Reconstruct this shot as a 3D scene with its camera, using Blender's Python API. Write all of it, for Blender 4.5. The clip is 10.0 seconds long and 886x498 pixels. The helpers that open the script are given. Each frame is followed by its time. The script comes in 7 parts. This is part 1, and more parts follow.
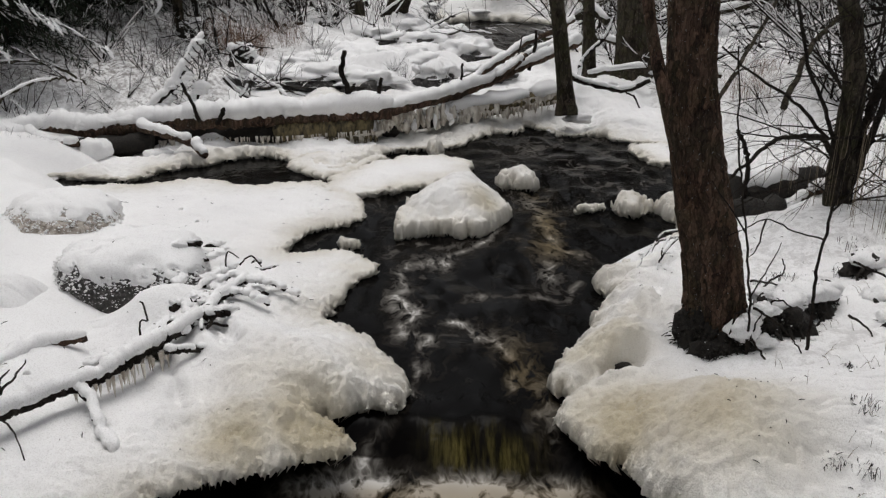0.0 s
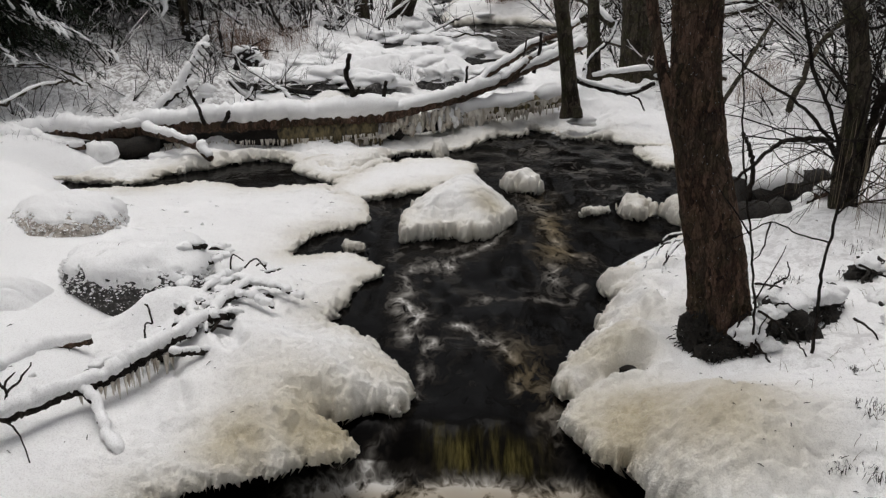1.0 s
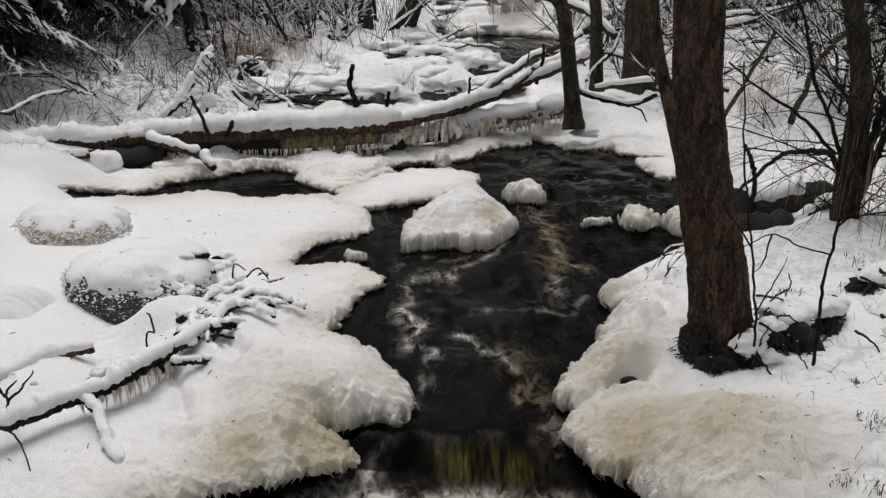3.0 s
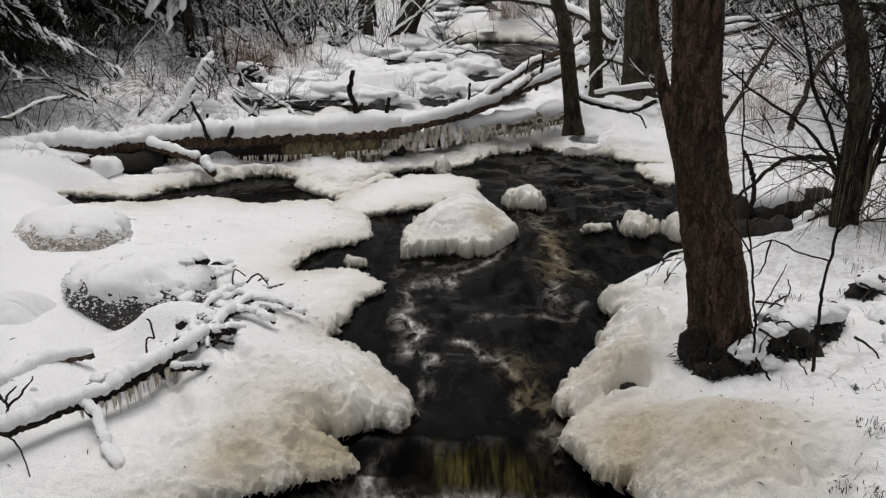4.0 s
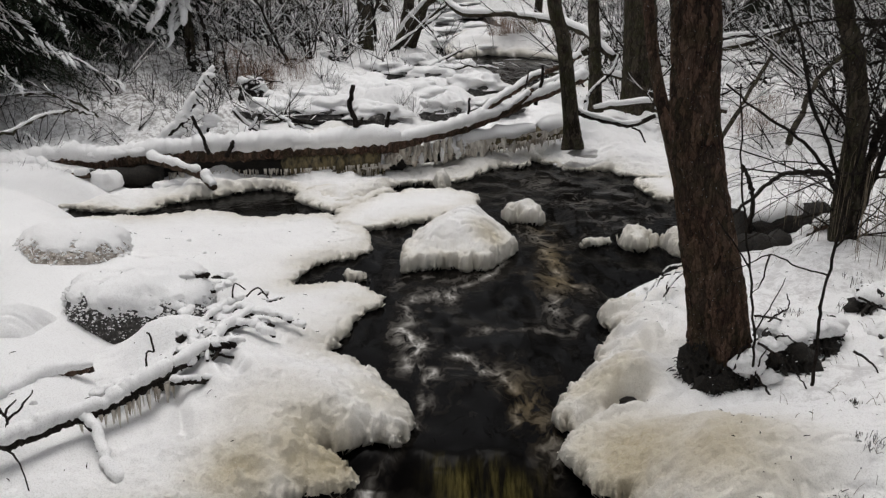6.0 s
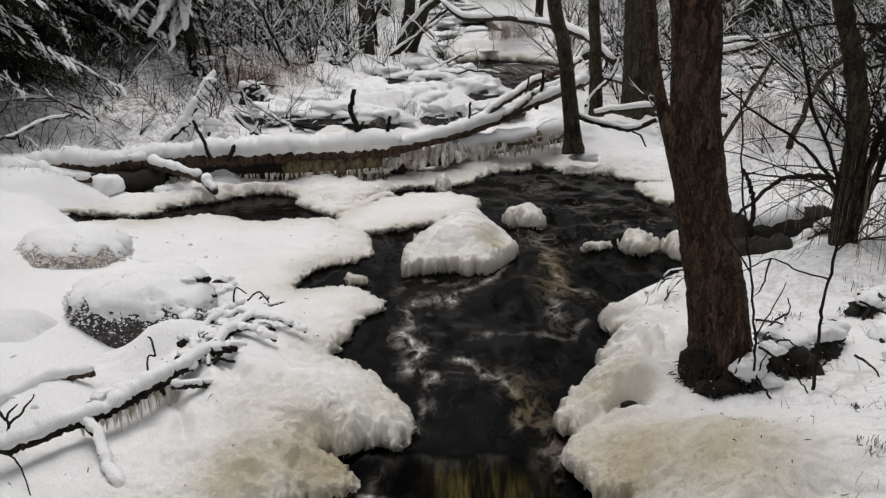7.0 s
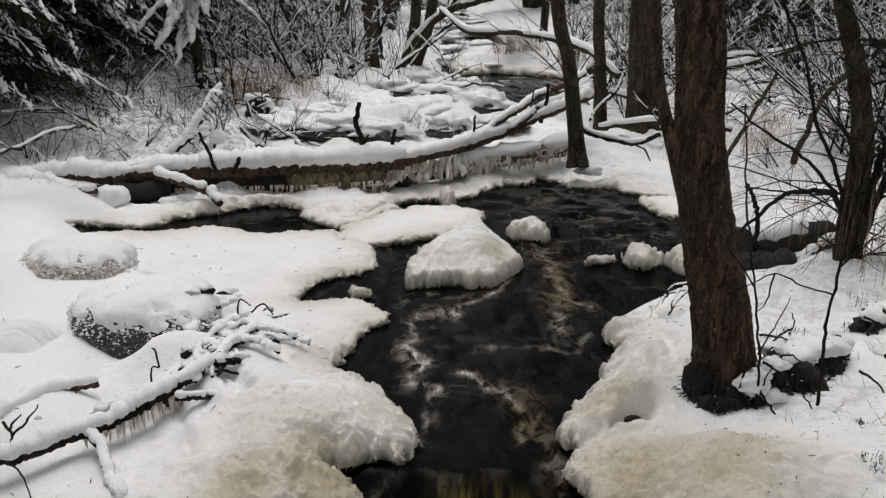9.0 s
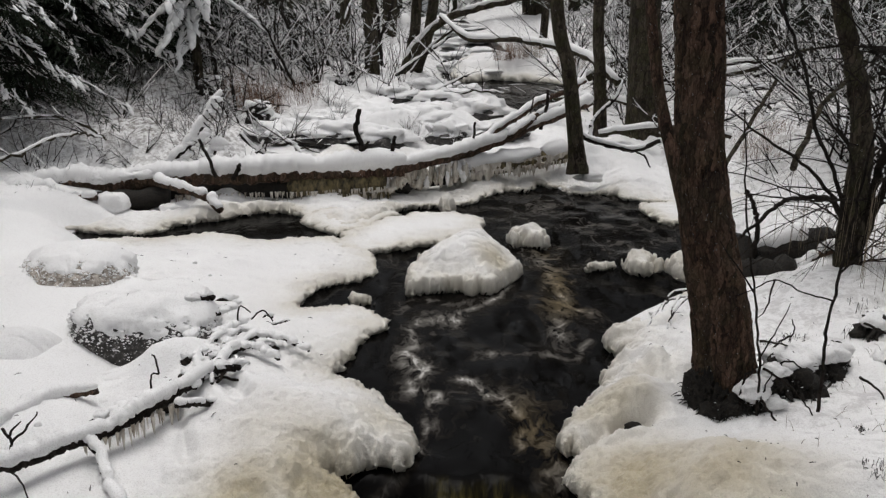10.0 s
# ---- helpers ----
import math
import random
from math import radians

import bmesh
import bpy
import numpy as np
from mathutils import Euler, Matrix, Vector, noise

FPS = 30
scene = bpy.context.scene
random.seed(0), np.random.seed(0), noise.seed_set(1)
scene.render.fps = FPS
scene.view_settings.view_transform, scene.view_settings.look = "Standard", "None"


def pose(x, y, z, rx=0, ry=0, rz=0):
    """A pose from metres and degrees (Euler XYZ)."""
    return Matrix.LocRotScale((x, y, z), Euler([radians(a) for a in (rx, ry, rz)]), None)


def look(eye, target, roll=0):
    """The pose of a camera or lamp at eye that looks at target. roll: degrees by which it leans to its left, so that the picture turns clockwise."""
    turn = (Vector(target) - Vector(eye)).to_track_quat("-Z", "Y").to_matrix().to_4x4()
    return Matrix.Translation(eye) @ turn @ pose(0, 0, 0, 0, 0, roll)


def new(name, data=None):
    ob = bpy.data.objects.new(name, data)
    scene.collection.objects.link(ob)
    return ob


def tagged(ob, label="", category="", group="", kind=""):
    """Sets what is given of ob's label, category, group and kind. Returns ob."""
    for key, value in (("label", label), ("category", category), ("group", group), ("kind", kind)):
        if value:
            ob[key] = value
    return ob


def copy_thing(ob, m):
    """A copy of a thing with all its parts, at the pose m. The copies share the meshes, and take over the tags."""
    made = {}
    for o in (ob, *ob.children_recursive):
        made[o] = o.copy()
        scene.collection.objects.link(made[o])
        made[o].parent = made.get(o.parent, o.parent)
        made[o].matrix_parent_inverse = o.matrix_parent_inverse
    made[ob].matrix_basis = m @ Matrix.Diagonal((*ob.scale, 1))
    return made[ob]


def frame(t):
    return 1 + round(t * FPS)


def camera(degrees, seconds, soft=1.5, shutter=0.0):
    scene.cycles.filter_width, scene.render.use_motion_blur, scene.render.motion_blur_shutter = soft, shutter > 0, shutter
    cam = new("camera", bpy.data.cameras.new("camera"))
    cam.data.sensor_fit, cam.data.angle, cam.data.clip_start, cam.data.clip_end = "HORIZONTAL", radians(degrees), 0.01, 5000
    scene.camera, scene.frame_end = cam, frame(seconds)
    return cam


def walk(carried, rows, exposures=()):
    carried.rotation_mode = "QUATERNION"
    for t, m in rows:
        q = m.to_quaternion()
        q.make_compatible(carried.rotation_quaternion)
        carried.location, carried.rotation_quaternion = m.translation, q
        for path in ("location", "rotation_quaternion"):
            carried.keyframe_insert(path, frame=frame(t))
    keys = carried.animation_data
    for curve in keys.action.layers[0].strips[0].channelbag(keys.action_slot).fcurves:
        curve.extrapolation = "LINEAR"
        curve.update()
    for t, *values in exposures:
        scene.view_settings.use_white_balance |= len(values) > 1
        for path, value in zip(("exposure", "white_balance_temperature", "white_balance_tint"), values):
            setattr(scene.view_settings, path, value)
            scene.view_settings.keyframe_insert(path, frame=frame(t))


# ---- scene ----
cam = camera(55.0, 10.0, soft=1.3)
PATH = [
    (0.0, pose(-0.012, 0.021, 2.188, 69.23, -0.06, -0.86)),
    (0.5, pose(-0.009, 0.020, 2.189, 69.30, -0.00, -0.69)),
    (1.0, pose(-0.007, 0.019, 2.190, 69.41, 0.06, -0.53)),
    (1.5, pose(-0.005, 0.017, 2.192, 69.54, 0.04, -0.36)),
    (2.0, pose(-0.003, 0.016, 2.193, 69.75, 0.18, -0.34)),
    (2.5, pose(-0.002, 0.014, 2.194, 69.91, -0.06, -0.29)),
    (4.0, pose(-0.001, 0.006, 2.199, 70.46, -0.16, -0.27)),
    (4.5, pose(-0.001, 0.004, 2.200, 70.64, -0.18, -0.33)),
    (5.0, pose(-0.002, 0.001, 2.202, 70.81, -0.23, -0.36)),
    (5.5, pose(-0.002, -0.002, 2.203, 71.12, -0.24, -0.32)),
    (7.0, pose(-0.003, -0.009, 2.206, 71.66, -0.18, -0.24)),
    (7.5, pose(-0.004, -0.011, 2.207, 71.76, -0.21, -0.20)),
    (8.0, pose(-0.004, -0.013, 2.208, 72.06, -0.39, -0.09)),
    (8.5, pose(-0.004, -0.014, 2.209, 72.29, -0.47, 0.04)),
    (9.0, pose(-0.004, -0.015, 2.210, 72.51, -0.41, 0.11)),
    (9.5, pose(-0.003, -0.016, 2.210, 72.67, -0.54, 0.07)),
    (10.0, pose(-0.003, -0.016, 2.210, 72.95, -0.38, 0.11)),
]
walk(cam, PATH)

# ---- light: an overcast winter day ----
world = bpy.data.worlds.new("world")
scene.world = world
world.use_nodes = True
wn = world.node_tree.nodes
wl = world.node_tree.links
sky = wn.new("ShaderNodeTexSky")
sky.sky_type, sky.sun_disc = "NISHITA", False
sky.sun_elevation, sky.sun_rotation = radians(80), radians(-34)
sky.air_density, sky.dust_density, sky.ozone_density = 1.0, 4.0, 1.0
grey = wn.new("ShaderNodeHueSaturation")
grey.inputs["Saturation"].default_value = 0.18
wl.new(sky.outputs[0], grey.inputs["Color"])
wl.new(grey.outputs[0], wn["Background"].inputs[0])
wn["Background"].inputs[1].default_value = 0.126
sun = new("sun", bpy.data.lights.new("sun", "SUN"))
sun.data.energy, sun.data.angle, sun.data.color = 0.80, radians(34), (1.0, 0.97, 0.93)
sun.matrix_world = look((0, 0, 0), (0.10, -0.15, -1.0))


# ---- numbers: noise, curves, distances ----
_tab = np.random.RandomState(7).rand(256, 256)


def vnoise(x, y, seed=0):
    """Smooth value noise of unit cell, -1 to 1."""
    x, y = np.asarray(x, float) + seed * 17.3, np.asarray(y, float) + seed * 9.7
    i, j = np.floor(x).astype(int), np.floor(y).astype(int)
    u, v = x - i, y - j
    u, v = u * u * u * (u * (6 * u - 15) + 10), v * v * v * (v * (6 * v - 15) + 10)
    a, b = _tab[i % 256, j % 256], _tab[(i + 1) % 256, j % 256]
    c, d = _tab[i % 256, (j + 1) % 256], _tab[(i + 1) % 256, (j + 1) % 256]
    return 2 * ((a * (1 - u) + b * u) * (1 - v) + (c * (1 - u) + d * u) * v) - 1


def fbm(x, y, size, octaves=3, seed=0):
    total, amp = 0.0, 1.0
    for k in range(octaves):
        total = total + amp * vnoise(x / size * 2 ** k, y / size * 2 ** k, seed + k)
        amp *= 0.5
    return total


def nodules(x, y, size, seed=0):
    """Cellular domes from 0 to 1, like knobs of frozen spray."""
    ix, iy = np.floor(x / size), np.floor(y / size)
    best = np.zeros_like(x)
    for dx in (-1, 0, 1):
        for dy in (-1, 0, 1):
            a = np.sin((ix + dx) * 127.1 + (iy + dy) * 311.7 + seed * 17.3) * 43758.5453
            b = np.sin((ix + dx) * 269.5 + (iy + dy) * 183.3 + seed * 11.9) * 24634.6345
            a, b = a - np.floor(a), b - np.floor(b)
            q = np.hypot(ix + dx + a - x / size, iy + dy + b - y / size) / (0.6 + 0.4 * a)
            best = np.maximum(best, (0.6 + 0.4 * b) * np.sqrt(np.clip(1 - q * q, 0, 1)))
    return best


def smooth(a, b, x):
    s = np.clip((x - a) / (b - a), 0, 1)
    return s * s * (3 - 2 * s)


def spline(points, n, closed=False):
    """Catmull-Rom through the points, n samples a span."""
    p = np.array(points, float)
    if closed:
        p = np.vstack([p[-1], p, p[0], p[1]])
    else:
        p = np.vstack([2 * p[0] - p[1], p, 2 * p[-1] - p[-2]])
    out = []
    for k in range(1, len(p) - 2):
        for s in np.arange(n) / n:
            a, b, c, d = p[k - 1], p[k], p[k + 1], p[k + 2]
            out.append(0.5 * (2 * b + (c - a) * s + (2 * a - 5 * b + 4 * c - d) * s ** 2 + (3 * b - a - 3 * c + d) * s ** 3))
    if not closed:
        out.append(p[-2])
    return np.array(out)


def inside_distance(px, py, ring):
    """Distance to a closed ring, positive inside."""
    a, b = ring, np.roll(ring, -1, axis=0)
    best = np.full(px.shape, 1e9)
    odd = np.zeros(px.shape, bool)
    for (ax, ay), (bx, by) in zip(a, b):
        dx, dy = bx - ax, by - ay
        t = np.clip(((px - ax) * dx + (py - ay) * dy) / (dx * dx + dy * dy + 1e-12), 0, 1)
        best = np.minimum(best, (px - ax - t * dx) ** 2 + (py - ay - t * dy) ** 2)
        if ay != by:
            odd ^= ((ay > py) != (by > py)) & (px < ax + (py - ay) * dx / (by - ay))
    return np.sqrt(best) * np.where(odd, 1, -1)


# ---- meshes ----
class Acc:
    """Vertices and faces gathered for one mesh."""

    def __init__(self):
        self.v, self.f = [], []

    def add(self, verts, faces):
        k = len(self.v)
        self.v.extend([tuple(map(float, q)) for q in verts])
        self.f.extend([tuple(k + i for i in q) for q in faces])


def tube(acc, pts, rad, k=6, flat=None, lump=0.0, rng=random):
    """A tube along pts; flat: (width, height) factors, kept level, for snow."""
    pts = np.asarray(pts, float)
    n = len(pts)
    rad = np.broadcast_to(np.asarray(rad, float), (n,))
    tan = np.gradient(pts, axis=0)
    tan /= np.linalg.norm(tan, axis=1)[:, None] + 1e-9
    verts = []
    side0 = None
    for i in range(n):
        ref = np.array([0, 0, 1.0])
        if flat is None and abs(tan[i][2]) > 0.9 and side0 is None:
            ref = np.array([0, 1.0, 0])
        side = np.cross(tan[i], ref) if side0 is None or flat is not None else side0 - tan[i] * np.dot(side0, tan[i])
        length = np.linalg.norm(side)
        side = side / length if length > 1e-4 else np.array([1.0, 0, 0])
        side0 = side
        up = np.cross(side, tan[i])
        fw, fh = flat if flat is not None else (1, 1)
        for j in range(k):
            a = 2 * math.pi * j / k
            r = rad[i]
            if flat is not None:
                q = Vector(pts[i] + side * (r * fw * math.cos(a)) + up * (r * fh * math.sin(a)))
                r *= 1 + 3.6 * lump * noise.noise(q * (0.45 / (r + 0.012))) + 2.0 * lump * noise.noise(q * (1.6 / (r + 0.012)))
            elif lump:
                r *= 1 + lump * (rng.random() * 2 - 1)
            verts.append(pts[i] + side * (r * fw * math.cos(a)) + up * (r * fh * math.sin(a)))
    faces = []
    for i in range(n - 1):
        for j in range(k):
            faces.append((i * k + j, i * k + (j + 1) % k, (i + 1) * k + (j + 1) % k, (i + 1) * k + j))
    faces.append(tuple(range(k))[::-1])
    faces.append(tuple((n - 1) * k + j for j in range(k)))
    acc.add(verts, faces)


def snow_along(acc, pts, rad, depth, rng, cover=1.0, k=10):
    """A lumpy ridge of snow on the upper side of a branch; below full cover it breaks into stretches."""
    pts, n = np.asarray(pts, float), len(pts)
    rad = np.broadcast_to(np.asarray(rad, float), (n,))
    start, phase = 0, rng.uniform(0, 99)
    rise = np.abs(pts[-1] - pts[0])
    if rise[2] > 2.2 * math.hypot(rise[0], rise[1]):
        return
    while start < n - 2:
        run = n if cover >= 1 else max(3, int(rng.uniform(0.3, 0.9) * n * cover) + 2)
        end = min(n, start + run)
        if end - start >= 3:
            seg, r = pts[start:end].copy(), rad[start:end]
            m = end - start
            for _ in range(3):
                seg[1:-1] = 0.25 * seg[:-2] + 0.5 * seg[1:-1] + 0.25 * seg[2:]
            s = np.arange(m)
            taper = np.clip((np.minimum(s, m - 1 - s) + 0.25) / 1.6, 0.15, 1) ** 0.6
            along = np.concatenate([[0], np.cumsum(np.linalg.norm(np.diff(seg, axis=0), axis=1))]) / max(depth, 0.01)
            h = depth * taper * (1 + 0.40 * vnoise(along * 0.3 + phase, along * 0) + 0.25 * vnoise(along * 0.8 + phase, along * 0 + 5))
            seg[:, 2] += r * 0.62 + h * 0.38
            seg[:, 0] += 0.15 * depth * vnoise(along * 0.6 + phase, along * 0 + 9)
            tube(acc, seg, r * 0.72 + h * 0.42, k, flat=(1.0, 0.88), lump=0.10, rng=rng)
        start = end + (0 if cover >= 1 else rng.randint(0, 3))


def mesh_of(name, acc, flat=False):
    me = bpy.data.meshes.new(name)
    me.from_pydata(acc.v, [], acc.f)
    me.validate()
    me.polygons.foreach_set("use_smooth", [not flat] * len(me.polygons))
    me.update()
    return me


def thing(name, at, label, category, group="", kind=""):
    ob = new(name)
    ob.location = at
    ob.empty_display_size = 0.1
    return tagged(ob, label, category, group, kind)


def root_place(ob):
    place = Vector((0, 0, 0))
    while ob is not None:
        place += ob.location
        ob = ob.parent
    return place


def part(name, acc, material, parent, label="", flat=False):
    """One mesh under a thing; the vertices come in world metres."""
    o = root_place(parent)
    acc.v = [(x - o.x, y - o.y, z - o.z) for x, y, z in acc.v]
    ob = new(name, mesh_of(name, acc, flat))
    ob.data.materials.append(material)
    ob.parent = parent
    return tagged(ob, label)


def sheet(name, X, Y, Z, material, keep=None, fields=None):
    """A mesh of a grid of places (2D arrays); keep: which cells stay."""
    r, c = X.shape
    idx = np.arange(r * c).reshape(r, c)
    quads = np.stack([idx[:-1, :-1], idx[:-1, 1:], idx[1:, 1:], idx[1:, :-1]], -1).reshape(-1, 4)
    if keep is not None:
        quads = quads[keep.reshape(-1)]
    used = np.unique(quads)
    remap = np.full(r * c, -1)
    remap[used] = np.arange(len(used))
    v = np.stack([X.ravel(), Y.ravel(), Z.ravel()], -1)[used]
    me = bpy.data.meshes.new(name)
    me.from_pydata(v.tolist(), [], remap[quads].tolist())
    me.polygons.foreach_set("use_smooth", [True] * len(me.polygons))
    for key, values in (fields or {}).items():
        at = me.attributes.new(key, "FLOAT", "POINT")
        at.data.foreach_set("value", values.ravel()[used].astype(np.float32))
    me.update()
    me.materials.append(material)
    return me


# ---- materials ----
def material(name):
    m = bpy.data.materials.new(name)
    m.use_nodes = True
    return m, m.node_tree.nodes, m.node_tree.links, m.node_tree.nodes["Principled BSDF"]


def nnoise(n, l, scale, detail=4, vec=None, rough=0.6):
    t = n.new("ShaderNodeTexNoise")
    t.inputs["Scale"].default_value, t.inputs["Detail"].default_value, t.inputs["Roughness"].default_value = scale, detail, rough
    if vec is not None:
        l.new(vec, t.inputs["Vector"])
    return t.outputs["Fac"]


def ramp(n, l, fac, *stops):
    r = n.new("ShaderNodeValToRGB")
    el = r.color_ramp.elements
    while len(el) < len(stops):
        el.new(0.5)
    for e, (pos, col) in zip(el, stops):
        e.position, e.color = pos, (*col, 1) if len(col) == 3 else (col[0],) * 3 + (1,)
    l.new(fac, r.inputs[0])
    return r.outputs[0]


def mix(n, l, fac, a, b):
    m = n.new("ShaderNodeMix")
    m.data_type = "RGBA"
    for socket, value in ((m.inputs[0], fac), (m.inputs[6], a), (m.inputs[7], b)):
        if hasattr(value, "is_linked"):
            l.new(value, socket)
        elif isinstance(value, (int, float)):
            socket.default_value = value
        else:
            socket.default_value = (*value, 1)
    return m.outputs[2]


def calc(n, l, op, a, b=0.0, clamp=False):
    m = n.new("ShaderNodeMath")
    m.operation, m.use_clamp = op, clamp
    for socket, value in ((m.inputs[0], a), (m.inputs[1], b)):
        if hasattr(value, "is_linked"):
            l.new(value, socket)
        else:
            socket.default_value = value
    return m.outputs[0]


def bump(n, l, height, strength, distance, p, under=None):
    b = n.new("ShaderNodeBump")
    b.inputs["Strength"].default_value, b.inputs["Distance"].default_value = strength, distance
    l.new(height, b.inputs["Height"])
    if under is not None:
        l.new(under, b.inputs["Normal"])
    l.new(b.outputs[0], p.inputs["Normal"])
    return b.outputs[0]


def coords(n):
    return n.new("ShaderNodeNewGeometry").outputs["Position"]


def field(n, key):
    a = n.new("ShaderNodeAttribute")
    a.attribute_name = key
    return a.outputs["Fac"]


def snow_material(name, litter=False, stain=False):
    m, n, l, p = material(name)
    pos = coords(n)
    big = nnoise(n, l, 1.3, 3, pos)
    fine = nnoise(n, l, 60, 4, pos)
    grain = nnoise(n, l, 320, 2, pos)
    col = ramp(n, l, big, (0.3, (0.87, 0.862, 0.86)), (0.7, (0.93, 0.925, 0.925)))
    speck = ramp(n, l, nnoise(n, l, 150, 3, pos, 0.7), (0.36, (0.74, 0.73, 0.72)), (0.5, (1.0, 1.0, 1.0)))
    tone = n.new("ShaderNodeMix")
    tone.data_type, tone.blend_type = "RGBA", "MULTIPLY"
    tone.inputs[0].default_value = 0.8
    l.new(col, tone.inputs[6])
    l.new(speck, tone.inputs[7])
    col = tone.outputs[2]
    rough = 0.75
    if stain:
        crust = nnoise(n, l, 3.5, 3, pos)
        amber = ramp(n, l, crust, (0.3, (0.46, 0.385, 0.245)), (0.5, (0.53, 0.46, 0.315)), (0.72, (0.64, 0.585, 0.46)))
        amount = calc(n, l, "MULTIPLY", field(n, "ice"), ramp(n, l, nnoise(n, l, 4, 3, pos), (0.3, (0.75,)), (0.6, (1.0,))), True)
        amber = mix(n, l, ramp(n, l, nnoise(n, l, 190, 3, pos, 0.7), (0.38, (0.45,)), (0.56, (0.0,))), amber, (0.36, 0.30, 0.19))
        col = mix(n, l, amount, col, amber)
        l.new(calc(n, l, "SUBTRACT", 0.75, calc(n, l, "MULTIPLY", amount, 0.4)), p.inputs["Roughness"])
    else:
        p.inputs["Roughness"].default_value = rough
    if litter:
        spots = ramp(n, l, nnoise(n, l, 14, 6, pos, 0.75), (0.46, (0.0,)), (0.58, (1.0,)))
        amount = calc(n, l, "MULTIPLY", spots, field(n, "litter"), True)
        leaf = ramp(n, l, nnoise(n, l, 45, 3, pos), (0.3, (0.035, 0.026, 0.02)), (0.7, (0.13, 0.085, 0.055)))
        col = mix(n, l, amount, col, leaf)
    l.new(col, p.inputs["Base Color"])
    p.inputs["Subsurface Weight"].default_value = 0.0
    p.inputs["Specular IOR Level"].default_value = 0.3
    first = bump(n, l, fine, 0.45, 0.012, p)
    second = bump(n, l, grain, 0.5, 0.004, p, first)
    if stain:
        crumb = calc(n, l, "ADD", nnoise(n, l, 48, 3, pos, 0.7), nnoise(n, l, 120, 3, pos, 0.7))
        h = calc(n, l, "MULTIPLY", crumb, calc(n, l, "ADD", 0.15, field(n, "grit")))
        bump(n, l, h, 0.5, 0.007, p, second)
    return m


SNOW = snow_material("snow")
GROUND_SNOW = snow_material("ground_snow", litter=True)
ICE_SNOW = snow_material("ice_snow", stain=True)


def water_material():
    m, n, l, p = material("stream_water")
    pos = coords(n)
    mp = n.new("ShaderNodeMapping")
    mp.inputs["Scale"].default_value = (1.0, 0.62, 1.0)
    l.new(pos, mp.inputs["Vector"])
    warp = n.new("ShaderNodeTexNoise")
    warp.inputs["Scale"].default_value, warp.inputs["Detail"].default_value = 4.0, 3
    l.new(mp.outputs[0], warp.inputs["Vector"])
    add = n.new("ShaderNodeVectorMath")
    add.operation = "MULTIPLY_ADD"
    add.inputs[1].default_value = (0.35, 0.35, 0.35)
    l.new(warp.outputs["Color"], add.inputs[0])
    l.new(mp.outputs[0], add.inputs[2])
    swirl = nnoise(n, l, 5, 3, add.outputs[0], 0.5)
    ridge = calc(n, l, "SUBTRACT", 1.0, calc(n, l, "MULTIPLY", calc(n, l, "ABSOLUTE", calc(n, l, "SUBTRACT", swirl, 0.5)), 13.0), True)
    cloud = nnoise(n, l, 3.2, 4, mp.outputs[0])
    thin = nnoise(n, l, 11, 2, add.outputs[0], 0.5)
    ridge2 = calc(n, l, "SUBTRACT", 1.0, calc(n, l, "MULTIPLY", calc(n, l, "ABSOLUTE", calc(n, l, "SUBTRACT", thin, 0.5)), 10.0), True)
    both = calc(n, l, "MAXIMUM", ridge, calc(n, l, "MULTIPLY", ridge2, 0.6))
    wisp = calc(n, l, "MULTIPLY", both, ramp(n, l, cloud, (0.40, (0.0,)), (0.58, (1.0,))))
    patchy = ramp(n, l, nnoise(n, l, 14, 5, add.outputs[0]), (0.35, (0.0,)), (0.7, (1.0,)))
    curl = nnoise(n, l, 9, 3, add.outputs[0], 0.55)
    curls = calc(n, l, "SUBTRACT", 1.0, calc(n, l, "MULTIPLY", calc(n, l, "ABSOLUTE", calc(n, l, "SUBTRACT", curl, 0.5)), 8.0), True)
    body = calc(n, l, "MULTIPLY", field(n, "foam"), calc(n, l, "ADD", calc(n, l, "MULTIPLY", curls, 0.55), calc(n, l, "MULTIPLY", patchy, 0.45)))
    # wisps by flow: thin foam, and on the far reach painted ripple reflections
    level = calc(n, l, "ADD", calc(n, l, "MULTIPLY", wisp, calc(n, l, "ADD", field(n, "flow"), calc(n, l, "MULTIPLY", field(n, "foam"), 0.35))), body)
    froth = calc(n, l, "MULTIPLY", calc(n, l, "SUBTRACT", field(n, "foam"), 0.95, True), calc(n, l, "ADD", 1.0, calc(n, l, "MULTIPLY", patchy, 1.6)))
    level = calc(n, l, "ADD", level, froth)
    mask = ramp(n, l, level, (0.06, (0.0,)), (0.32, (0.28,)), (0.9, (0.85,)))
    foam = ramp(n, l, mask, (0.1, (0.10, 0.085, 0.07)), (0.4, (0.36, 0.34, 0.31)), (0.75, (0.70, 0.68, 0.65)))
    foam = mix(n, l, calc(n, l, "MULTIPLY", field(n, "silt"), 0.8, True), foam, (0.26, 0.19, 0.09))
    col = mix(n, l, mask, (0.0028, 0.0025, 0.0023), foam)
    streak = n.new("ShaderNodeMapping")
    streak.inputs["Scale"].default_value = (1.0, 0.16, 0.16)
    l.new(pos, streak.inputs["Vector"])
    weed = nnoise(n, l, 38, 4, streak.outputs[0])
    weed_col = ramp(n, l, weed, (0.38, (0.008, 0.007, 0.004)), (0.50, (0.05, 0.042, 0.012)), (0.68, (0.17, 0.14, 0.045)))
    col = mix(n, l, calc(n, l, "MULTIPLY", field(n, "moss"), 0.9), col, weed_col)
    l.new(col, p.inputs["Base Color"])
